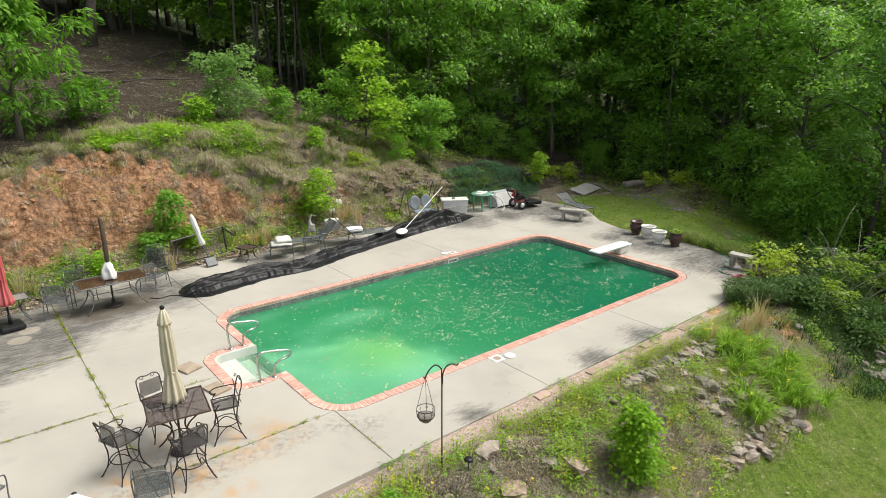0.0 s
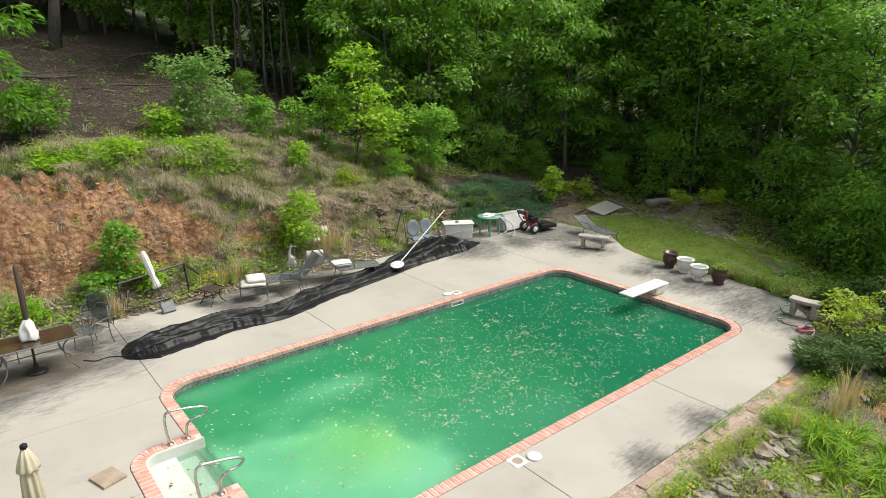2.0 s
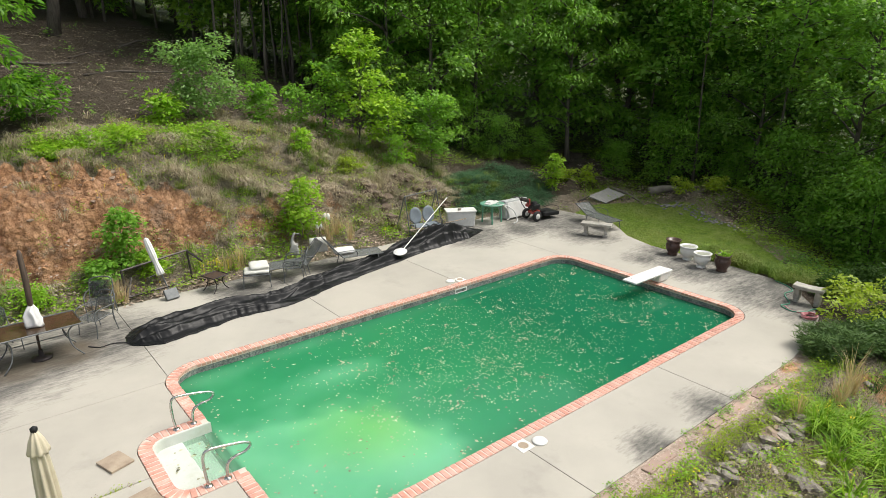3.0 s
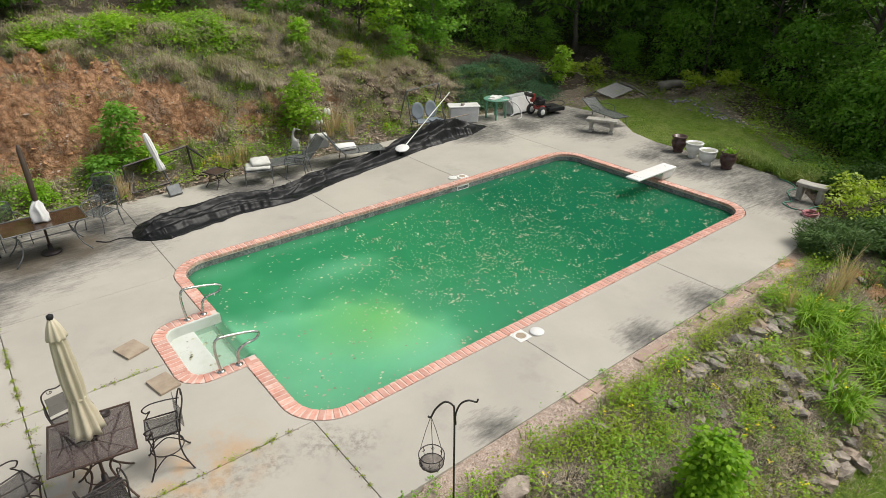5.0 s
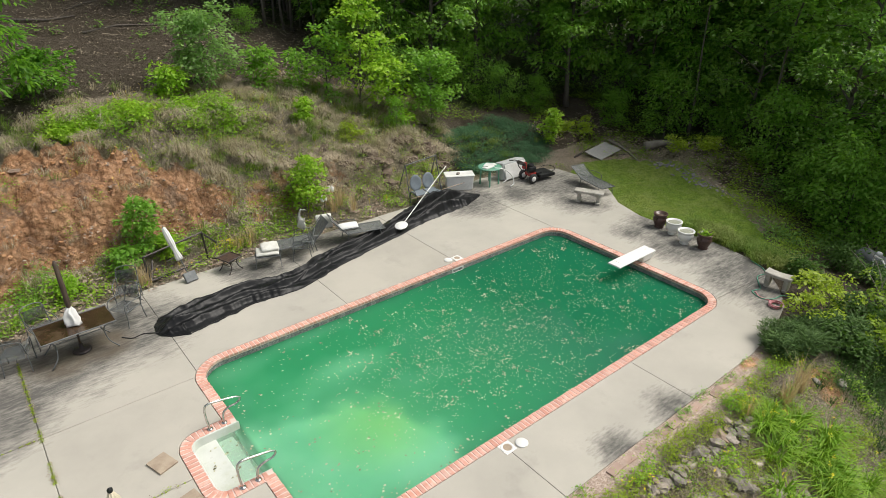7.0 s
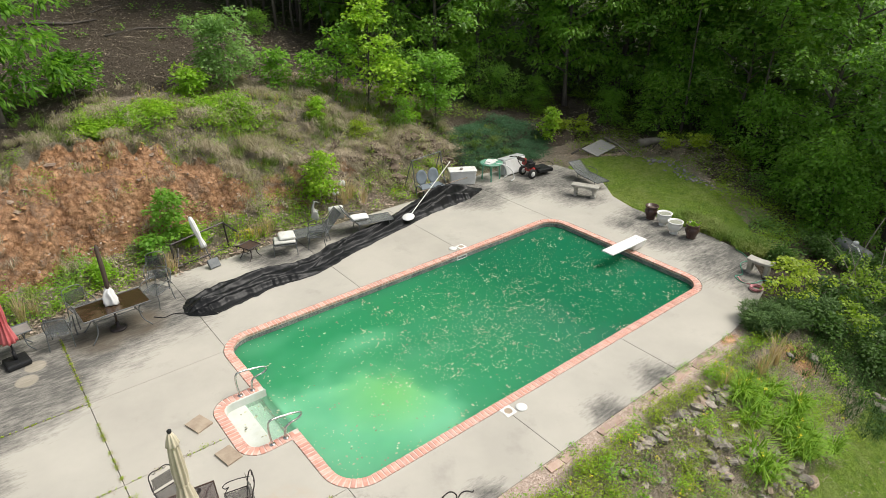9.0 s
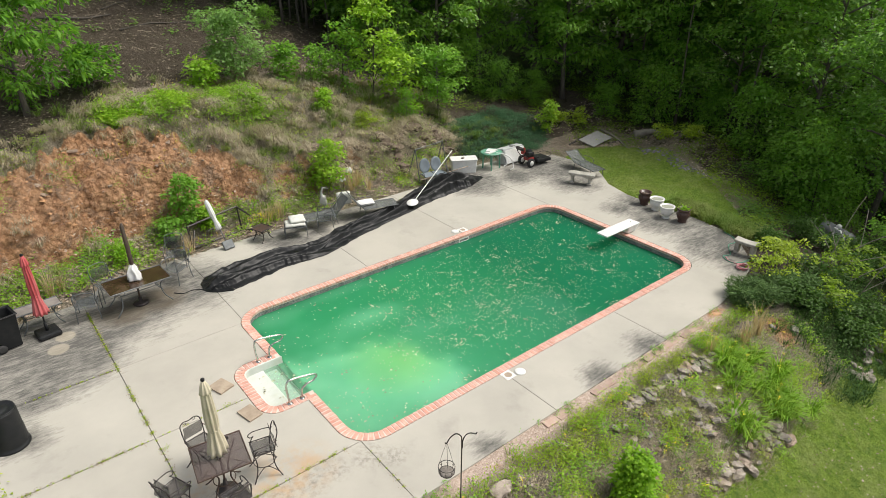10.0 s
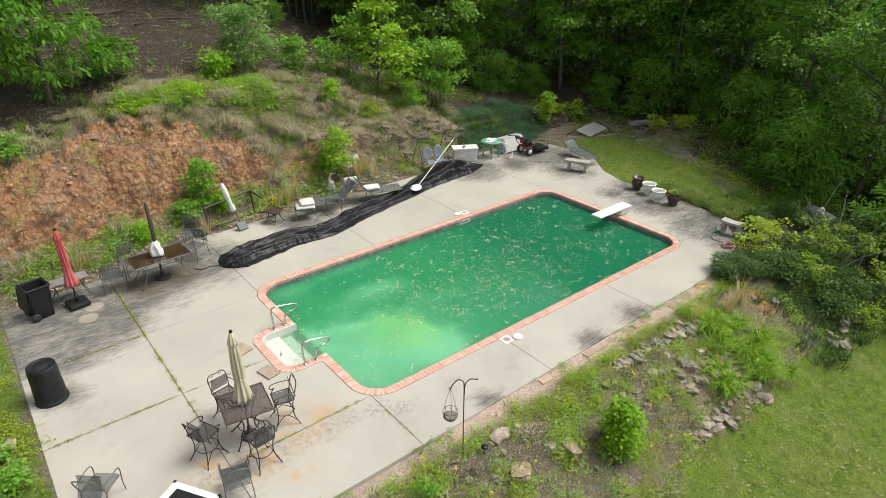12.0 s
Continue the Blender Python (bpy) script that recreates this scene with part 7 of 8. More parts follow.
iron_table("side_table", -4.02, 8.86, 4, 1.0, 0.46, 0.58, surf("weathered_grey_top", (0.19, 0.165, 0.15), (0.26, 0.235, 0.21), 6, 0.7), "weathered grey-brown patio table against the bank")
iron_table("glass_table", -1.79, 8.42, 3, 1.52, 0.86, 0.72, BROWN_GLASS, "long patio table with a dirty brown glass top", 0.14, "dirty brown glass")
umb = thing("umbrella_post", -1.79, 8.47, 0, 0, "slim furled dark umbrella with a crumpled white bag tied round its pole", "umbrella")
bm = bmesh.new()
# one tube: thin pole below, slim furled canopy above
tube(bm, [(0, 0, 0.04), (0, 0, 1.10), (0.005, 0, 1.20), (0.01, 0.005, 1.7), (0.0, 0.01, 2.24), (0.0, 0.01, 2.32)], [0.025, 0.025, 0.056, 0.058, 0.048, 0.02], 10)
part("pole", bm, UMBRELLA_DARK, umb, smooth=True)
bm = bmesh.new()
lathe(bm, [(0.20, 0.0), (0.205, 0.03), (0.16, 0.06), (0.05, 0.08), (0.04, 0.2), (0.0, 0.2)], 18)
part("base", bm, IRON, umb, smooth=True)
bm = bmesh.new()
# crumpled plastic bag hanging round the pole
lathe(bm, [(0.165, 0.735), (0.17, 0.78), (0.155, 0.88), (0.135, 0.98), (0.11, 1.08), (0.065, 1.17), (0.034, 1.22)], 44, pleat=0.07, folds=6, twist=4)
for v in bm.verts:
    v.co += Vector((0.06 * noise.noise(v.co * 7), 0.06 * noise.noise(v.co * 7 + Vector((3, 3, 3))), 0.03 * noise.noise(v.co * 9)))
part("cloth", bm, CLOTH, umb, "crumpled white plastic bag", True)
mesh_chair = patio_chair(-2.98, 8.62, 75, "grey wrought-iron chair drawn up to the glass table", "chairs round the glass table", GREY_METAL, MESH_GREY)
for x, y, a in ((-2.35, 9.32, -75), (-0.62, 9.08, -150), (-0.35, 9.95, -110)):
    copy_thing(mesh_chair, pose(x, y, 0, 0, 0, a))

# ---------- foot of the bank ----------
iron_table("side_table", 2.35, 9.98, 20, 0.48, 0.48, 0.42, IRON_BROWN, "small dark low table with curled iron legs", 0.09)
t = thing("table_frame", 1.2, 10.72, 0.02, 11, "dark metal table frame lying on its side, without a top", "table frame")
for name, a, b in (("rail", (-0.88, 0.12, 0.78), (0.85, 0.10, 0.90)), ("rail", (-0.86, -0.05, 0.12), (0.86, -0.02, 0.10)), ("post", (-0.87, 0.02, 0.1), (-0.88, 0.12, 0.80)), ("post", (0.86, 0, 0.08), (0.85, 0.10, 0.92)),
                   ("leg", (-0.86, -0.05, 0.12), (-0.55, 0.40, 0.45)), ("leg", (0.85, 0.10, 0.88), (1.05, -0.28, 0.62)), ("leg", (0.86, 0, 0.10), (1.06, -0.30, 0.10)), ("brace", (-0.3, 0.05, 0.44), (0.5, 0.05, 0.60))):
    bm = bmesh.new()
    tube(bm, [a, b], 0.027 if name != "brace" else 0.014, 6)
    part(name, bm, IRON, t)
umb = thing("patio_umbrella", 1.26, 10.14, 0, 0, "small furled white umbrella leaning back on a tilted grey base", "umbrella")
tip = Vector((-0.34, 0.30, 1.62))
bm = bmesh.new()
tube(bm, [(0, 0, 0.10), tip], 0.016, 8)
part("pole", bm, GREY_METAL, umb)
bm = bmesh.new()
box(bm, 0, -0.05, 0.13, 0.34, 0.09, 0.28, 0.02, pose(0, 0, 0, -35, 0, 10))
part("base", bm, GREY_METAL, umb, "grey base plate on edge")
bm = bmesh.new()
lathe(bm, [(0.085, 0.0), (0.08, 0.10), (0.055, 0.28), (0.075, 0.5), (0.07, 0.8), (0.05, 0.95), (0.0, 1.0)], 32, pleat=0.15, folds=8, twist=2)
bmesh.ops.transform(bm, matrix=Matrix.Translation(tip * 0.40) @ tip.to_track_quat("Z", "Y").to_matrix().to_4x4(), verts=bm.verts)
part("canopy", bm, CLOTH, umb, "white furled canvas", True)


def chaise(x, y, turn, label, back=50, z=0.0, tubes=GREY_METAL, tip=0):
    t = thing("chaise_lounge", x, y, z, turn, label, "lounge chair", "chaise lounges")
    if tip:
        t.matrix_world = pose(x, y, z, tip, 8, turn)
    bm = bmesh.new()
    sheet(bm, 1.20, 0.56, 0.335, 0.008, pose(0.32, 0, 0), bow=0.0, nx=8)
    part("seat", bm, SLING, t)
    lean = pose(-0.28, 0, 0.335) @ pose(0, 0, 0, 0, back, 0)
    bm = bmesh.new()
    sheet(bm, 0.68, 0.56, 0, 0.008, lean @ pose(-0.35, 0, 0), bow=-0.03)
    part("backrest", bm, SLING, t)
    bm = bmesh.new()
    tube(bm, [(-0.30, -0.30, 0.33), (0.92, -0.30, 0.33), (0.92, 0.30, 0.33), (-0.30, 0.30, 0.33)], 0.014, 6, True)
    part("seat_frame", bm, tubes, t)
    bm = bmesh.new()
    tube(bm, [lean @ Vector(p) for p in ((0, -0.30, 0), (-0.70, -0.30, 0), (-0.70, 0.30, 0), (0, 0.30, 0))], 0.014, 6, True)
    part("back_frame", bm, tubes, t)
    for lx in (-0.25, 0.75):
        for s in (-1, 1):
            bm = bmesh.new()
            tube(bm, [(lx, s * 0.30, 0.33), (lx + (0.07 if lx > 0 else -0.07), s * 0.31, 0.005)], 0.013, 6)
            part("leg", bm, tubes, t)
    for s in (-1, 1):
        bm = bmesh.new()
        tube(bm, bend((-0.45, s * 0.31, 0.50), (-0.2, s * 0.33, 0.53), (0.08, s * 0.33, 0.51), (0.14, s * 0.32, 0.40), (0.12, s * 0.31, 0.33), n=4), 0.012, 6)
        part("arm", bm, tubes, t, smooth=True)
    return t


def pillow(name, x, y, z, turn, w, d, h, material, label, roll=0):
    bm = bmesh.new()
    box(bm, 0, 0, 0, w, d, h, h * 0.45)
    bmesh.ops.subdivide_edges(bm, edges=[e for e in bm.edges if e.calc_length() > 0.15], cuts=3, use_grid_fill=True)
    for v in bm.verts:
        k = (1 - (2 * v.co.x / w) ** 4) * (1 - (2 * v.co.y / d) ** 4)
        v.co.z *= 0.75 + 0.45 * max(0, k)
        v.co.z += 0.02 * noise.noise(v.co * 6)
    ob = ob_from(name, bm, material, True)
    ob.matrix_world = pose(x, y, z, roll, 0, turn)
    return tagged(ob, label, "cushion")


t = thing("footstool", 3.33, 9.62, 0, -22, "grey tube footstool carrying folded cushions", "stool")
bm = bmesh.new()
sheet(bm, 0.66, 0.50, 0.37, 0.008, nx=2, ny=2)
part("seat", bm, SLING, t)
bm = bmesh.new()
tube(bm, [(-0.34, -0.26, 0.37), (0.34, -0.26, 0.37), (0.34, 0.26, 0.37), (-0.34, 0.26, 0.37)], 0.013, 6, True)
part("seat_rim", bm, GREY_METAL, t)
for sx in (-1, 1):
    for sy in (-1, 1):
        bm = bmesh.new()
        tube(bm, [(sx * 0.33, sy * 0.25, 0.37), (sx * 0.35, sy * 0.26, 0.004)], 0.012, 6)
        part("leg", bm, GREY_METAL, t)
pillow("cushion", 3.33, 9.62, 0.43, -22, 0.64, 0.50, 0.10, CUSHION, "weathered white cushion lying flat on the footstool")
pillow("cushion", 3.42, 9.64, 0.545, -16, 0.50, 0.44, 0.11, CUSHION, "folded white cushion on top of another", 6)
copy_thing(mesh_chair, pose(4.30, 9.40, 0, 0, 0, 150))["label"] = "dark grey mesh chair standing before the chaise lounge"
lounge = chaise(4.55, 9.85, 172, "grey sling chaise lounge with its back raised", 48)
copy_thing(lounge, pose(6.15, 9.52, 0, 0, 0, -16))
chaise(15.3, 7.65, -102, "faded blue-grey sling chaise lounge reclined beside the lawn", 24)


def slatted_panel(x, y):
    t = thing("slatted_panel", x, y, 0, 0, "weathered grey slatted wooden panel lying on the slope", "wooden panel")
    t.matrix_world = pose(x, y, ground_z(x, y) + 0.16, 10, -5, 4)
    wood = surf("weathered_grey_wood", (0.25, 0.25, 0.24), (0.36, 0.35, 0.33), 9, 0.9, stretch=(0.6, 6, 6))
    for k in (-1, 1):
        bm = bmesh.new()
        box(bm, 0.62 * k, 0, 0, 0.08, 0.86, 0.05, 0.006)
        part("rail", bm, wood, t)
    for k in range(9):
        bm = bmesh.new()
        box(bm, 0.02 * (k % 3), -0.38 + 0.095 * k, 0.037, 1.45, 0.085, 0.022, 0.004)
        part("slat", bm, wood, t)


slatted_panel(18.6, 9.75)
pillow("towel", 6.0, 9.62, 0.44, -14, 0.62, 0.30, 0.13, CLOTH, "crumpled white towel on the chaise lounge", 12)
pillow("cushion", 5.42, 10.05, 0.62, -14, 0.50, 0.44, 0.10, CUSHION, "white cushion propped upright behind the chaise lounge", 62)
bm = bmesh.new()
lathe(bm, [(0.03, 0.0), (0.02, 0.10), (0.05, 0.16), (0.085, 0.28), (0.075, 0.42), (0.04, 0.52), (0.028, 0.60), (0.03, 0.68), (0.035, 0.72), (0.0, 0.75)], 14)
for v in bm.verts:
    v.co.x += 0.05 * math.sin(v.co.z * 9)
tube(bm, [(0.05, 0, 0.71), (0.17, 0, 0.69)], [0.022, 0.004], 6)
for s in (-1, 1):
    box(bm, -0.02, s * 0.075, 0.33, 0.16, 0.02, 0.24, 0.009, pose(0, 0, 0, 0, 20, 0))
hz = ground_z(5.0, 10.75)
heron = ob_from("heron_statue", bm, surf("pale_weathered_stone", (0.50, 0.50, 0.46), (0.40, 0.40, 0.37), 8, 0.9, relief=0.3), True)
heron.matrix_world = pose(5.0, 10.75, hz - 0.02, 0, 0, -30) @ Matrix.Scale(1.15, 4)
tagged(heron, "weathered grey heron garden statue in front of a bush", "statue")
for x, y, up, a in ((6.0, 11.05, 0.72, 10), (6.4, 11.3, 0.72, -30)):
    z = ground_z(x, y)
    t = thing("garden_ornament", x, y, z, a, "white winged garden ornament on a stake in the bank", "ornament", "white ornaments")
    bm = bmesh.new()
    tube(bm, [(0, 0, -0.06), (0, 0, up)], 0.008, 6)
    part("stake", bm, IRON, t)
    for s in (-1, 1):
        bm = bmesh.new()
        lathe(bm, [(0.0, -0.02), (0.06, -0.015), (0.075, 0.0), (0.06, 0.018), (0.0, 0.025)], 14)
        bmesh.ops.transform(bm, matrix=pose(s * 0.06, 0, up + 0.03, 70, 0, s * 25) @ Matrix.Diagonal((0.85, 1.5, 1, 1)), verts=bm.verts)
        part("wing", bm, WHITE, t, smooth=True)


# ---------- black cover ----------
PLEATS = ((-0.62, 0.14, 14, 0.0, 0.40, 0.8), (-0.15, 0.20, 11, 0.0, 0.55, 1.0), (0.35, 0.16, 13, 0.02, 0.36, 0.9), (0.66, 0.10, 16, 0.05, 0.7, 0.7), (0.10, 0.30, 9, 0.30, 0.85, 0.9), (-0.45, 0.18, 12, 0.36, 0.9, 0.8), (0.40, 0.22, 10, 0.50, 1.0, 1.0), (-0.10, 0.25, 15, 0.66, 1.0, 1.0), (-0.60, 0.12, 18, 0.72, 1.0, 0.8))


def rows_at(line, wide, cross, back, k, v):
    """A point beside the pile's middle line, v half-widths across it."""
    q = line[k] + cross(k) * (v * lerp(wide, k / (len(line) - 1)))
    return back @ Vector((q.x, q.y, 0.016))


def pool_cover():
    """A black sheet pulled together into long folds."""
    line = bend((-0.25, 7.98, 0), (0.5, 8.22, 0), (2.0, 8.46, 0), (3.4, 8.30, 0), (4.7, 8.66, 0), (6.5, 9.08, 0), (8.5, 9.62, 0), (10.0, 9.98, 0), (11.6, 9.78, 0), n=18)
    wide = [(0, 0.10), (0.03, 0.40), (0.08, 0.64), (0.2, 0.66), (0.3, 0.56), (0.42, 0.46), (0.6, 0.44), (0.75, 0.54), (0.85, 0.78), (0.93, 0.66), (1, 0.08)]
    last = len(line) - 1
    t = thing("pool_cover", line[60].x, line[60].y, 0, 0, "crumpled black pool cover dragged along the deck in long folds", "pool cover")
    back = t.matrix_world.inverted()

    def cross(i):
        d = (line[min(i + 1, last)] - line[max(i - 1, 0)]).normalized()
        return Vector((-d.y, d.x, 0))

    high = [(0, 0.03), (0.03, 0.16), (0.1, 0.22), (0.3, 0.22), (0.5, 0.26), (0.7, 0.30), (0.85, 0.44), (0.95, 0.34), (1, 0.05)]
    bm, rows, nv, many = bmesh.new(), [], 44, 4
    for i in range(last * many + 1):
        u = i / (last * many)
        k = min(last - 1, i // many)
        p = line[k].lerp(line[k + 1], i / many - k)
        w, side, row = lerp(wide, u), cross(k).lerp(cross(min(k + 1, last)), i / many - k), []
        for j in range(nv + 1):
            v = 2 * j / nv - 1
            ragged = 1 + 0.16 * noise.noise(Vector((u * 26, math.copysign(3, v), 0))) + 0.09 * noise.noise(Vector((u * 70, math.copysign(3, v), 0)))
            # sharp pleats that wander along the pile, then fine creases
            pleat = 0.0
            for c, (v0, amp, f, u0, u1, k) in enumerate(PLEATS):
                at = v0 + amp * math.sin(u * f + c * 1.7) + 0.18 * noise.noise(Vector((u * 12, c * 5.1, 3)))
                rise = step(u0, u0 + 0.06, u) * step(u1, u1 - 0.10, u) * k * (0.75 + 0.5 * noise.noise(Vector((u * 16, c * 3.3, 8))))
                far = abs(v - at) / (0.20 if v < at else 0.34)
                pleat = max(pleat, rise * max(0.0, 1 - far) ** 1.25)
            fine = max(0, 1 - 2.2 * abs(noise.noise(Vector((u * 22, v * 3 + u * 6, 12))))) ** 2
            z = lerp(high, u) * ((1 - abs(v) ** 3) ** 0.8 * (0.22 + 0.12 * fine) + 0.95 * pleat * (1 - abs(v) ** 6))
            q = p + side * (v * w * ragged)
            row.append(bm.verts.new(back @ Vector((q.x, q.y, 0.008 + max(0, z)))))
        rows.append(row)
    for a, b in zip(rows, rows[1:]):
        for j in range(nv):
            bm.faces.new((a[j], b[j], b[j + 1], a[j + 1]))
    part("sheet", bm, COVER, t, smooth=True)
    bm = bmesh.new()
    tube(bm, [rows_at(line, wide, cross, back, k, -0.97) for k in range(2, last - 1)], 0.013, 5)
    part("hem", bm, COVER, t, "rolled black hem along the edge", True)
    bm = bmesh.new()
    tube(bm, [back @ Vector(p) for p in bend((-0.2, 8.05, 0.02), (-0.5, 8.25, 0.014), (-0.75, 8.22, 0.014), (-0.95, 8.42, 0.014), n=5)], 0.012, 6)
    part("cord", bm, RUBBER, t, "black cord trailing from the corner", True)


pool_cover()

# ---------- north-east corner ----------
t = thing("swing_frame", 9.85, 10.85, 0, 5, "thin grey tube frame of a garden swing without its roof", "swing")
for sx in (-1, 1):
    for a, b in (((sx * 0.75, -0.18, 0.0), (sx * 0.72, 0.10, 1.36)), ((sx * 0.75, 0.55, 0.12), (sx * 0.72, 0.12, 1.36))):
        bm = bmesh.new()
        tube(bm, [a, b], 0.018, 7)
        part("leg", bm, GREY_METAL, t)
bm = bmesh.new()
tube(bm, [(-0.74, 0.11, 1.36), (0.74, 0.11, 1.40)], 0.018, 7)
part("top_bar", bm, GREY_METAL, t)
t = thing("glider_seat", 9.72, 10.62, 0, -8, "blue-grey double garden seat with two rounded shell backs", "bench")
for s in (-1, 1):
    bm = bmesh.new()
    lathe(bm, [(0.0, -0.03), (0.17, -0.025), (0.235, 0.0), (0.23, 0.015), (0.16, -0.005), (0.0, -0.01)], 20)
    bmesh.ops.transform(bm, matrix=pose(s * 0.25, 0.16, 0.66, 78, 0, 0) @ Matrix.Diagonal((1, 1.25, 1, 1)), verts=bm.verts)
    part("back_shell", bm, BLUE_GREY, t, smooth=True)
    bm = bmesh.new()
    box(bm, s * 0.25, -0.12, 0.38, 0.46, 0.46, 0.04, 0.018)
    part("seat_shell", bm, BLUE_GREY, t)
    bm = bmesh.new()
    tube(bm, bend((s * 0.52, 0.18, 0.55), (s * 0.53, -0.1, 0.58), (s * 0.53, -0.32, 0.52), (s * 0.52, -0.34, 0.36), n=4), 0.014, 6)
    part("arm", bm, GREY_METAL, t)
    bm = bmesh.new()
    tube(bm, bend((s * 0.45, -0.34, 0.01), (s * 0.45, -0.30, 0.36), (s * 0.45, 0.14, 0.36), (s * 0.45, 0.20, 0.01), n=4), 0.016, 6)
    part("leg", bm, GREY_METAL, t)
t = thing("skimmer_pole", 7.72, 9.06, 0, 0, "long white telescopic pool pole leaning on the cover", "pool pole")
bm = bmesh.new()
tube(bm, [(0, 0, 0.26), (2.58, 1.05, 1.30)], 0.015, 8)
part("pole", bm, WHITE, t)
bm = bmesh.new()
lathe(bm, [(0.0, 0.0), (0.19, 0.0), (0.205, 0.015), (0.19, 0.03), (0.0, 0.035)], 22)
bmesh.ops.transform(bm, matrix=pose(-0.16, -0.07, 0.22, 14, -8, 0) @ Matrix.Diagonal((1.1, 0.9, 1, 1)), verts=bm.verts)
part("net_head", bm, WHITE, t, "round white net head", True)
t = thing("pool_brush", 8.9, 10.05, 0, 0, "pale wooden pole lying across the cover", "pole")
bm = bmesh.new()
tube(bm, [(0, 0.25, 0.36), (3.1, 0.42, 0.30)], 0.015, 7)
part("pole", bm, PAVER, t)

t = thing("storage_chest", 11.42, 10.72, 0, -30, "white plastic storage chest with a slightly domed lid", "storage box")
bm = bmesh.new()
box(bm, 0, 0, 0.27, 1.04, 0.50, 0.53, 0.03, taper=0.92)
part("body", bm, WHITE, t)
bm = bmesh.new()
box(bm, 0, 0, 0.565, 1.10, 0.56, 0.05, 0.02)
part("lid", bm, WHITE, t)
ob = new("stone", STONES[3].copy())
ob.data.materials.append(ROCK)
ob.matrix_world = pose(11.35, 10.68, 0.60, 0, 0, 30) @ Matrix.Diagonal((0.22, 0.14, 0.16, 1))
tagged(ob, "brown field stone weighing down the chest lid", "stone")

t = thing("garden_table", 12.62, 10.35, 0, 15, "round green plastic garden table", "table")
bm = bmesh.new()
lathe(bm, [(0.0, 0.66), (0.40, 0.66), (0.44, 0.665), (0.45, 0.69), (0.43, 0.705), (0.0, 0.70)], 26)
part("tabletop", bm, GREEN_TABLE, t, smooth=False)
for k in range(4):
    a = k * math.pi / 2 + 0.6
    bm = bmesh.new()
    tube(bm, [(0.33 * math.cos(a), 0.33 * math.sin(a), 0.67), (0.35 * math.cos(a), 0.35 * math.sin(a), 0.0)], 0.032, 8)
    part("leg", bm, GREEN_TABLE, t)
for x, y, z, a, w, d in ((12.5, 10.3, 0.722, 10, 0.46, 0.26), (12.72, 10.42, 0.726, -20, 0.42, 0.22), (12.55, 10.42, 0.76, 30, 0.36, 0.2)):
    bm = bmesh.new()
    box(bm, 0, 0, 0, w, d, 0.035, 0.012)
    ob = ob_from("plastic_tray", bm, WHITE)
    ob.matrix_world = pose(x, y, z, 0, 0, a)
    tagged(ob, "flat white plastic tray lying on the green table", "tray", "trays on the green table")
t = thing("storage_chest", 13.78, 10.42, 0, 0, "dull white deck box standing on its side", "storage box")
bm = bmesh.new()
box(bm, 0, 0, 0.34, 1.15, 0.42, 0.66, 0.03, pose(0, 0, 0, -10, 0, 0))
part("body", bm, surf("dull_white_plastic", (0.52, 0.54, 0.53), (0.44, 0.46, 0.45), 3, 0.5, relief=0.05), t)
bm = bmesh.new()
box(bm, 0.02, -0.27, 0.36, 1.10, 0.03, 0.58, 0.012, pose(0, 0, 0, -12, 0, 0))
part("lid", bm, WHITE, t)
t = thing("pool_ladder", 13.05, 9.98, 0, -10, "white tube pool ladder leaning on the boxes", "ladder")
for s in (-1, 1):
    bm = bmesh.new()
    tube(bm, bend((-0.45, s * 0.24 + 0.25, 0.72), (-0.15, s * 0.24 + 0.12, 0.66), (0.12, s * 0.24, 0.45), (0.20, s * 0.24 - 0.1, 0.12), (0.02, s * 0.24 - 0.14, 0.03), n=5), 0.022, 7)
    part("rail", bm, WHITE, t, smooth=True)


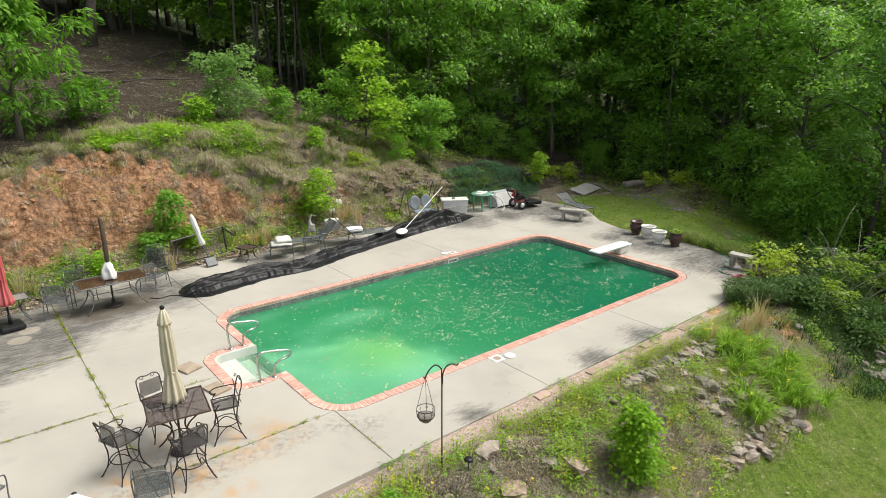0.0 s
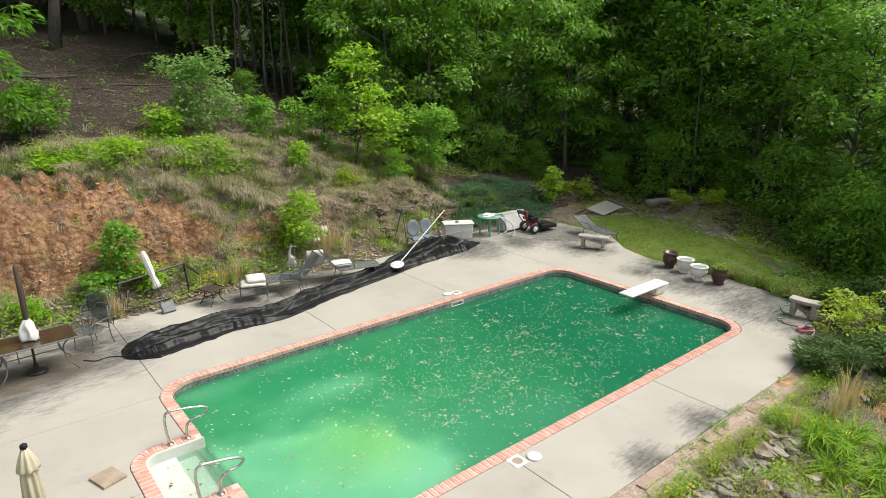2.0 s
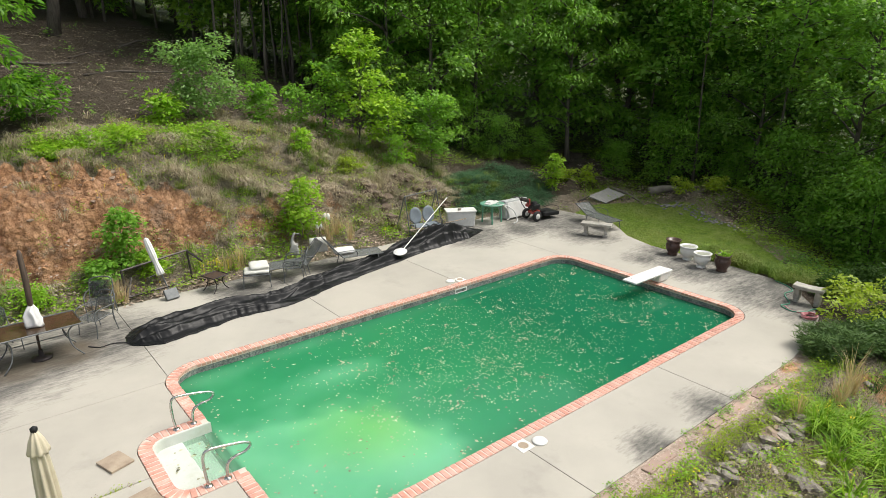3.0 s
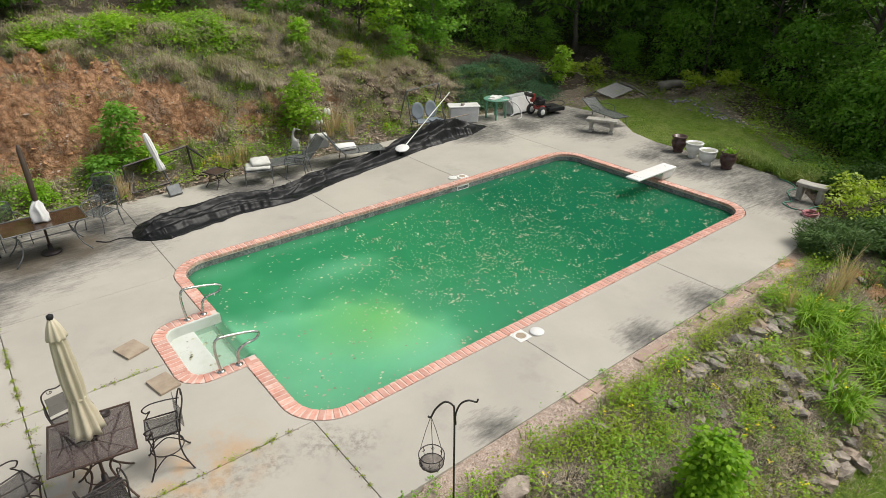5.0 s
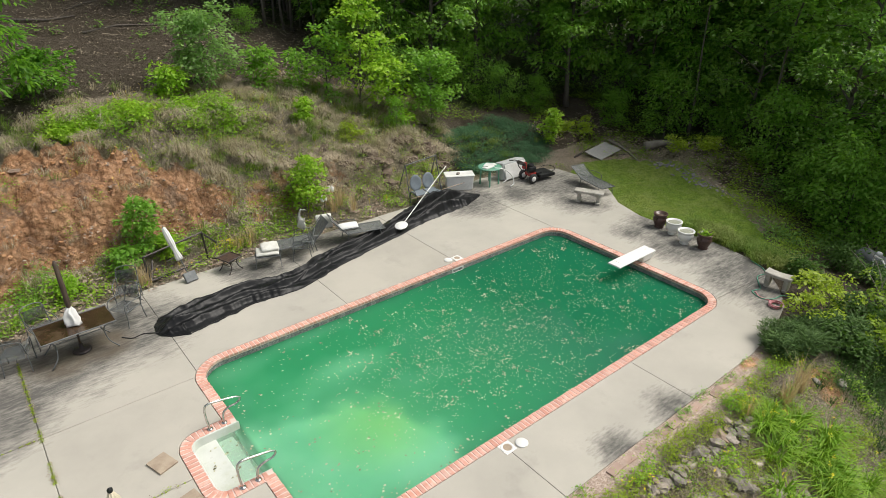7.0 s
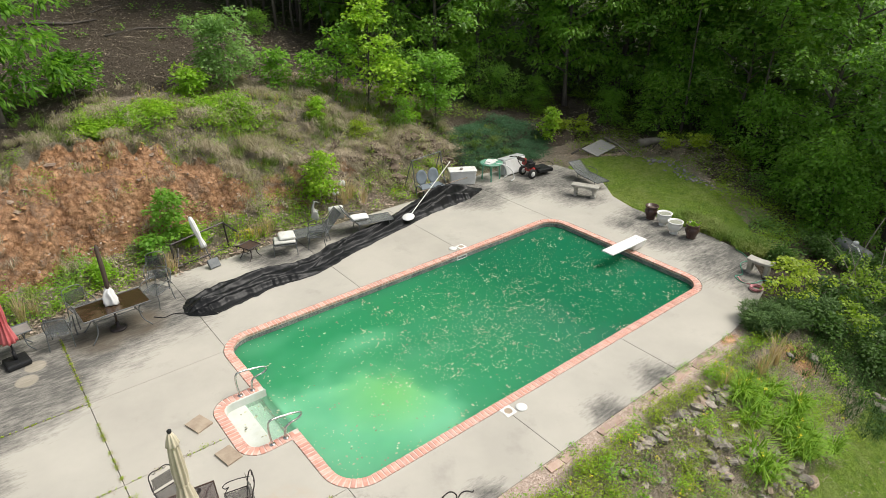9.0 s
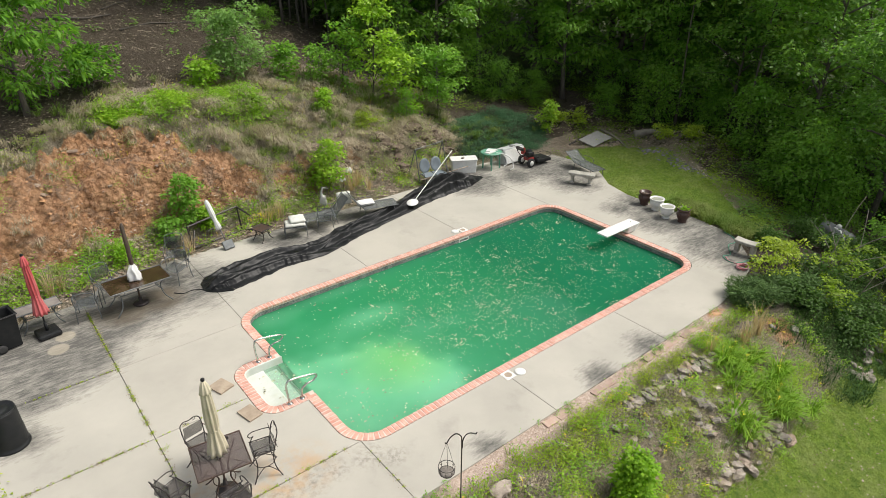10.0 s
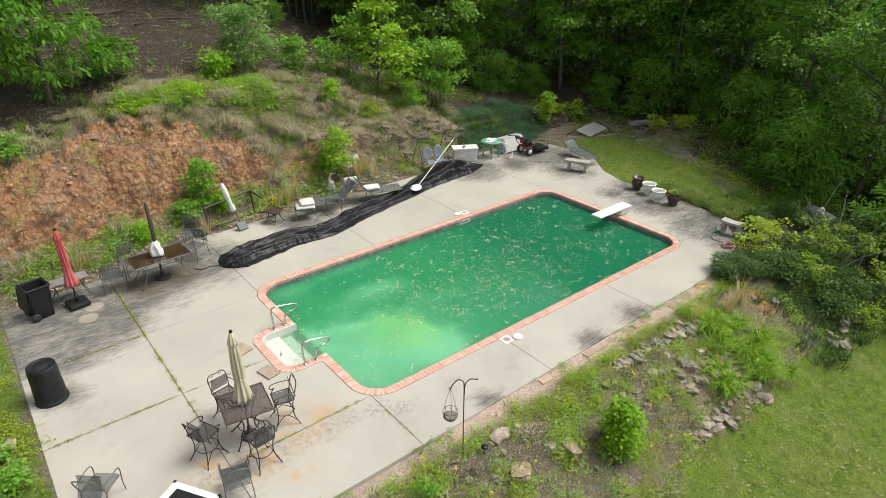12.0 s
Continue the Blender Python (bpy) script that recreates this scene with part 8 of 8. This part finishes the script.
def mower():
    t = thing("brush_mower", 13.95, 9.62, 0, -4, "red and black walk-behind brush mower with white wheel hubs", "mower")
    for s in (-1, 1):
        bm = bmesh.new()
        lathe(bm, [(0.10, -0.05), (0.17, -0.06), (0.195, -0.03), (0.195, 0.03), (0.17, 0.06), (0.10, 0.05)], 22)
        bmesh.ops.transform(bm, matrix=pose(0.0, s * 0.29, 0.195, 90, 0, 0), verts=bm.verts)
        w = part("wheel", bm, RUBBER, t, "black tyre", True)
        bm = bmesh.new()
        lathe(bm, [(0.02, 0.075), (0.09, 0.068), (0.105, 0.05), (0.105, -0.05), (0.09, -0.068), (0.02, -0.075)], 16)
        bmesh.ops.transform(bm, matrix=pose(0.0, s * 0.29, 0.195, 90, 0, 0), verts=bm.verts)
        part("hub", bm, WHITE, w, "white hub", True)
    bm = bmesh.new()
    box(bm, 0.72, 0, 0.20, 0.78, 0.66, 0.14, 0.03, pose(0, 0, 0, 0, 3, 0))
    box(bm, 0.40, 0, 0.30, 0.25, 0.40, 0.12, 0.02)
    part("cutting_deck", bm, BLACK_PLASTIC, t)
    bm = bmesh.new()
    tube(bm, bend((0.9, -0.32, 0.30), (1.15, -0.25, 0.36), (1.22, 0, 0.38), (1.15, 0.25, 0.36), (0.9, 0.32, 0.30), n=4), 0.012, 6)
    part("guard_bar", bm, IRON, t)
    bm = bmesh.new()
    box(bm, 0.12, 0, 0.30, 0.30, 0.34, 0.12, 0.02)
    part("chassis", bm, MOWER_RED, t, "red chassis")
    bm = bmesh.new()
    box(bm, 0.10, 0, 0.50, 0.32, 0.34, 0.20, 0.04)
    lathe(bm, [(0.12, 0.0), (0.13, 0.04), (0.10, 0.09), (0.0, 0.10)], 16, (0.10, 0, 0.59))
    part("engine", bm, BLACK_PLASTIC, t, "black engine")
    bm = bmesh.new()
    box(bm, -0.10, 0.12, 0.56, 0.14, 0.16, 0.12, 0.03)
    part("fuel_tank", bm, MOWER_RED, t)
    for s in (-1, 1):
        bm = bmesh.new()
        tube(bm, bend((-0.10, s * 0.18, 0.36), (-0.32, s * 0.20, 0.62), (-0.42, s * 0.22, 0.86), (-0.72, s * 0.25, 0.92), n=5), 0.018, 7)
        h = part("handlebar", bm, IRON, t, smooth=True)
        bm = bmesh.new()
        tube(bm, [(-0.60, s * 0.238, 0.90), (-0.76, s * 0.253, 0.93)], 0.024, 8)
        part("grip", bm, RUBBER, h)
    bm = bmesh.new()
    box(bm, -0.40, 0, 0.82, 0.12, 0.40, 0.10, 0.02, pose(0, 0, 0, 0, -30, 0))
    part("dash_panel", bm, IRON, t)
    bm = bmesh.new()
    box(bm, -0.28, -0.10, 0.74, 0.10, 0.12, 0.24, 0.03)
    part("panel_cap", bm, MOWER_RED, t, "red cap")


mower()


def stone_bench(x, y, turn, curve, label):
    t = thing("stone_bench", x, y, 0, turn, label, "bench")
    bm = bmesh.new()
    box(bm, 0, 0, 0.405, 1.02, 0.36, 0.085, 0.02)
    bmesh.ops.subdivide_edges(bm, edges=[e for e in bm.edges if e.calc_length() > 0.5], cuts=8)
    for v in bm.verts:
        v.co.y += curve * (v.co.x**2)
    part("seat", bm, STONE_BENCH, t)
    for s in (-1, 1):
        bm = bmesh.new()
        box(bm, s * 0.34, curve * 0.11, 0.335, 0.16, 0.30, 0.06, 0.015)
        box(bm, s * 0.34, curve * 0.11, 0.20, 0.20 if curve else 0.11, 0.28 if curve else 0.22, 0.25, 0.03)
        box(bm, s * 0.34, curve * 0.11, 0.04, 0.17, 0.30, 0.075, 0.015)
        part("leg", bm, STONE_BENCH, t)
    return t


stone_bench(14.12, 6.82, -63, 0.0, "pale cast-stone garden bench beside the small lawn")
stone_bench(13.34, -0.20, -84, 0.28, "curved grey cast-stone bench beside the garden hose").scale = (0.68, 0.9, 1.0)


def pot(x, y, white, label, plant=None):
    t = thing("flower_pot", x, y, 0, 0, label, "flower pot", "white urns" if white else "brown pots")
    bm = bmesh.new()
    if white:
        lathe(bm, [(0.14, 0.0), (0.145, 0.03), (0.11, 0.065), (0.12, 0.09), (0.20, 0.16), (0.235, 0.25), (0.235, 0.34), (0.215, 0.365), (0.255, 0.40), (0.26, 0.43), (0.225, 0.435), (0.205, 0.39), (0.0, 0.375)], 26)
    else:
        lathe(bm, [(0.15, 0.0), (0.155, 0.03), (0.135, 0.06), (0.19, 0.16), (0.225, 0.28), (0.215, 0.35), (0.175, 0.39), (0.225, 0.455), (0.23, 0.485), (0.19, 0.48), (0.165, 0.42), (0.0, 0.41)], 26)
    part("body", bm, WHITE if white else GLAZE, t, smooth=True)
    bm = bmesh.new()
    lathe(bm, [(0.0, 0.42), (0.16, 0.415)] if not white else [(0.0, 0.395), (0.205, 0.392)], 18)
    part("soil", bm, DRY_SOIL if white else SOIL, t)
    if not white:
        for s in (-1, 1):
            bm = bmesh.new()
            tube(bm, bend((s * 0.18, 0, 0.40), (s * 0.245, 0, 0.37), (s * 0.24, 0, 0.30), (s * 0.21, 0, 0.28), n=4), 0.016, 6)
            part("handle", bm, GLAZE, t)
    if plant:
        g = np.random.default_rng(71)
        pts = np.stack([g.normal(0, 0.09, 120), g.normal(0, 0.09, 120), 0.43 + np.abs(g.normal(0, 0.07, 120))], 1)
        leaves = blades("leaves", leaf_rows(g, pts, 0.10, 0.05, 0.5, -0.2), plant, "", kind="")
        leaves.parent = t
    return t


pot(14.30, 4.06, False, "dark brown glazed pot with side handles, empty")
pot(14.20, 3.50, True, "white garden urn with dry soil")
pot(13.88, 2.88, True, "white garden urn with dry soil")
pot(14.02, 2.34, False, "dark brown glazed pot with a yellow-green plant", LEAF_LIME)


def hoses():
    bm = bmesh.new()
    tube(bm, bend((14.35, 1.0, 0.02), (14.2, 0.62, 0.015), (13.95, 0.38, 0.015), (13.6, 0.42, 0.015), (13.3, 0.25, 0.015), (13.0, 0.05, 0.015), (12.7, 0.12, 0.015), (12.55, -0.2, 0.015), (12.75, -0.42, 0.015), (13.1, -0.5, 0.015), (13.2, -0.75, 0.015), n=7), 0.014, 6)
    tagged(ob_from("garden_hose", bm, HOSE_GREEN, True), "green garden hose snaking over the concrete", "hose")
    bm = bmesh.new()
    pts = [(12.46 + (0.17 + 0.02 * math.sin(k * 0.7)) * math.cos(k * 0.42), -0.62 + (0.15 + 0.02 * math.cos(k * 0.9)) * math.sin(k * 0.42), 0.015 + 0.0013 * k) for k in range(62)]
    tube(bm, bend((12.75, 0.05, 0.015), (12.58, -0.15, 0.015), (12.62, -0.45, 0.015), n=5) + [Vector(p) for p in pts], 0.014, 6)
    tagged(ob_from("garden_hose", bm, HOSE_PINK, True), "coiled faded red garden hose on the concrete", "hose")


hoses()


def fuel_tank(x, y, turn):
    z = ground_z(x, y)
    t = thing("fuel_tank", x, y, z, turn, "grey steel fuel tank lying among the bushes below the deck", "tank")
    t.scale = (0.88, 0.88, 0.88)
    bm = bmesh.new()
    lathe(bm, [(0.0, -0.80), (0.18, -0.77), (0.29, -0.68), (0.33, -0.55), (0.33, 0.55), (0.29, 0.68), (0.18, 0.77), (0.0, 0.80)], 24)
    bmesh.ops.transform(bm, matrix=pose(0, 0, 0.38, 90, 0, 90), verts=bm.verts)
    part("shell", bm, TANK_GREY, t, smooth=True)
    for s in (-0.45, 0.45):
        bm = bmesh.new()
        box(bm, s, 0, 0.04, 0.10, 0.46, 0.20, 0.01)
        part("foot", bm, GREY_METAL, t)
    bm = bmesh.new()
    lathe(bm, [(0.10, 0.69), (0.10, 0.78), (0.06, 0.82), (0.0, 0.83)], 14)
    part("valve_cap", bm, WHITE, t, "white valve cap", True)


def tube_arch(x, y, turn):
    z = ground_z(x, y)
    t = thing("tube_frame", x, y, z, turn, "white bent tube frame standing in front of the tank", "frame")
    bm = bmesh.new()
    tube(bm, [(-0.30, 0, -0.05), (-0.20, 0, 0.45), (0.0, 0.02, 0.60), (0.28, 0.02, 0.58), (0.32, 0, 0.45), (0.20, 0, -0.05)], 0.026, 7)
    part("hoop", bm, WHITE, t)


fuel_tank(17.9, -1.15, 62)
tube_arch(17.35, -1.4, 55)
for pts, r in ((((19.0, 9.3), (20.2, 8.9), (21.6, 7.9)), 0.035), (((17.6, 10.4), (18.9, 10.6), (20.4, 10.2)), 0.05), (((20.4, 8.2), (21.4, 8.6), (22.2, 8.4)), 0.04), (((2.2, 22.0), (3.6, 22.6), (5.4, 22.3)), 0.05), (((-0.4, 24.0), (1.4, 23.4), (2.4, 23.9)), 0.06), (((4.5, 26), (5.6, 27.3), (6.9, 27.6)), 0.06)):
    bm = bmesh.new()
    tube(bm, [(x, y, ground_z(x, y) + r * 0.7) for x, y in pts], [r, r * 0.8, r * 0.4], 7)
    tagged(ob_from("fallen_branch", bm, BARK, True), "grey fallen branch lying on the leaf litter", "branch", "fallen branches")


# ---------- coping bricks and waterline tiles ----------
def along(points, pitch, closed):
    """Places at an even pitch along a line: x, y and the way it runs, in degrees."""
    pts = [Vector(p) for p in points] + ([Vector(points[0])] if closed else [])
    legs = [(b - a).length for a, b in zip(pts, pts[1:])]
    n = round(sum(legs) / pitch)
    out, i, gone = [], 0, 0.0
    for k in range(n):
        s = (k + 0.5) * sum(legs) / n
        while s > gone + legs[i]:
            gone += legs[i]
            i += 1
        d = pts[i + 1] - pts[i]
        p = pts[i] + d * ((s - gone) / legs[i])
        out.append((p.x, p.y, math.degrees(math.atan2(d.y, d.x))))
    return out


def piece_mesh(name, w, d, h, material, bev, seed):
    r = random.Random(seed)
    bm = bmesh.new()
    box(bm, 0, 0, 0, w, d, h)
    for v in bm.verts:
        v.co += Vector((r.uniform(-0.0025, 0.0025), r.uniform(-0.004, 0.004), 0))
    top = [e for e in bm.edges if all(v.co.z > 0 for v in e.verts)]
    bmesh.ops.bevel(bm, geom=top, offset=bev, segments=1, affect="EDGES")
    me = bpy.data.meshes.new(name)
    bm.to_mesh(me)
    bm.free()
    me.materials.append(material)
    return me


BRICKS = [piece_mesh("brick", 0.083, COPE - 0.012, 0.06, BRICK, 0.006, s) for s in range(6)]
lay = random.Random(6)
spots = along(pool_outline(COPE / 2), 0.1065, True)
far_side = [s for s in spots if s[1] > 6.0 and s[0] > 4.4]
loose = set(far_side[: max(0, len(spots) - 296)])
for x, y, a in spots:
    if (x, y, a) in loose:
        continue
    ob = new("brick", lay.choice(BRICKS))
    ob.parent = pool
    ob.matrix_basis = pose(x, y, -0.025 + lay.uniform(-0.002, 0.003), lay.uniform(-0.6, 0.6), lay.uniform(-0.6, 0.6), a + lay.uniform(-0.8, 0.8))
bm = bmesh.new()
for x, y, a in sorted(loose):
    box(bm, x, y, -0.025 + lay.uniform(-0.002, 0.003), 0.083, COPE - 0.012, 0.06, 0, pose(0, 0, 0, 0, 0, a))
if loose:
    tagged(part("coping_bricks", bm, BRICK, pool, "red coping bricks along the far edge"), kind="stuff")
TILES = [piece_mesh("tile", 0.148, 0.012, 0.145, TILE, 0.002, 20 + s) for s in range(4)]
main = pool_outline(0.030)
for x, y, a in along([main[i] for i in range(12, 46)], 0.153, False):
    ob = new("tile", lay.choice(TILES))
    ob.parent = pool
    ob.matrix_basis = pose(x, y, -0.150, 0, 0, a)
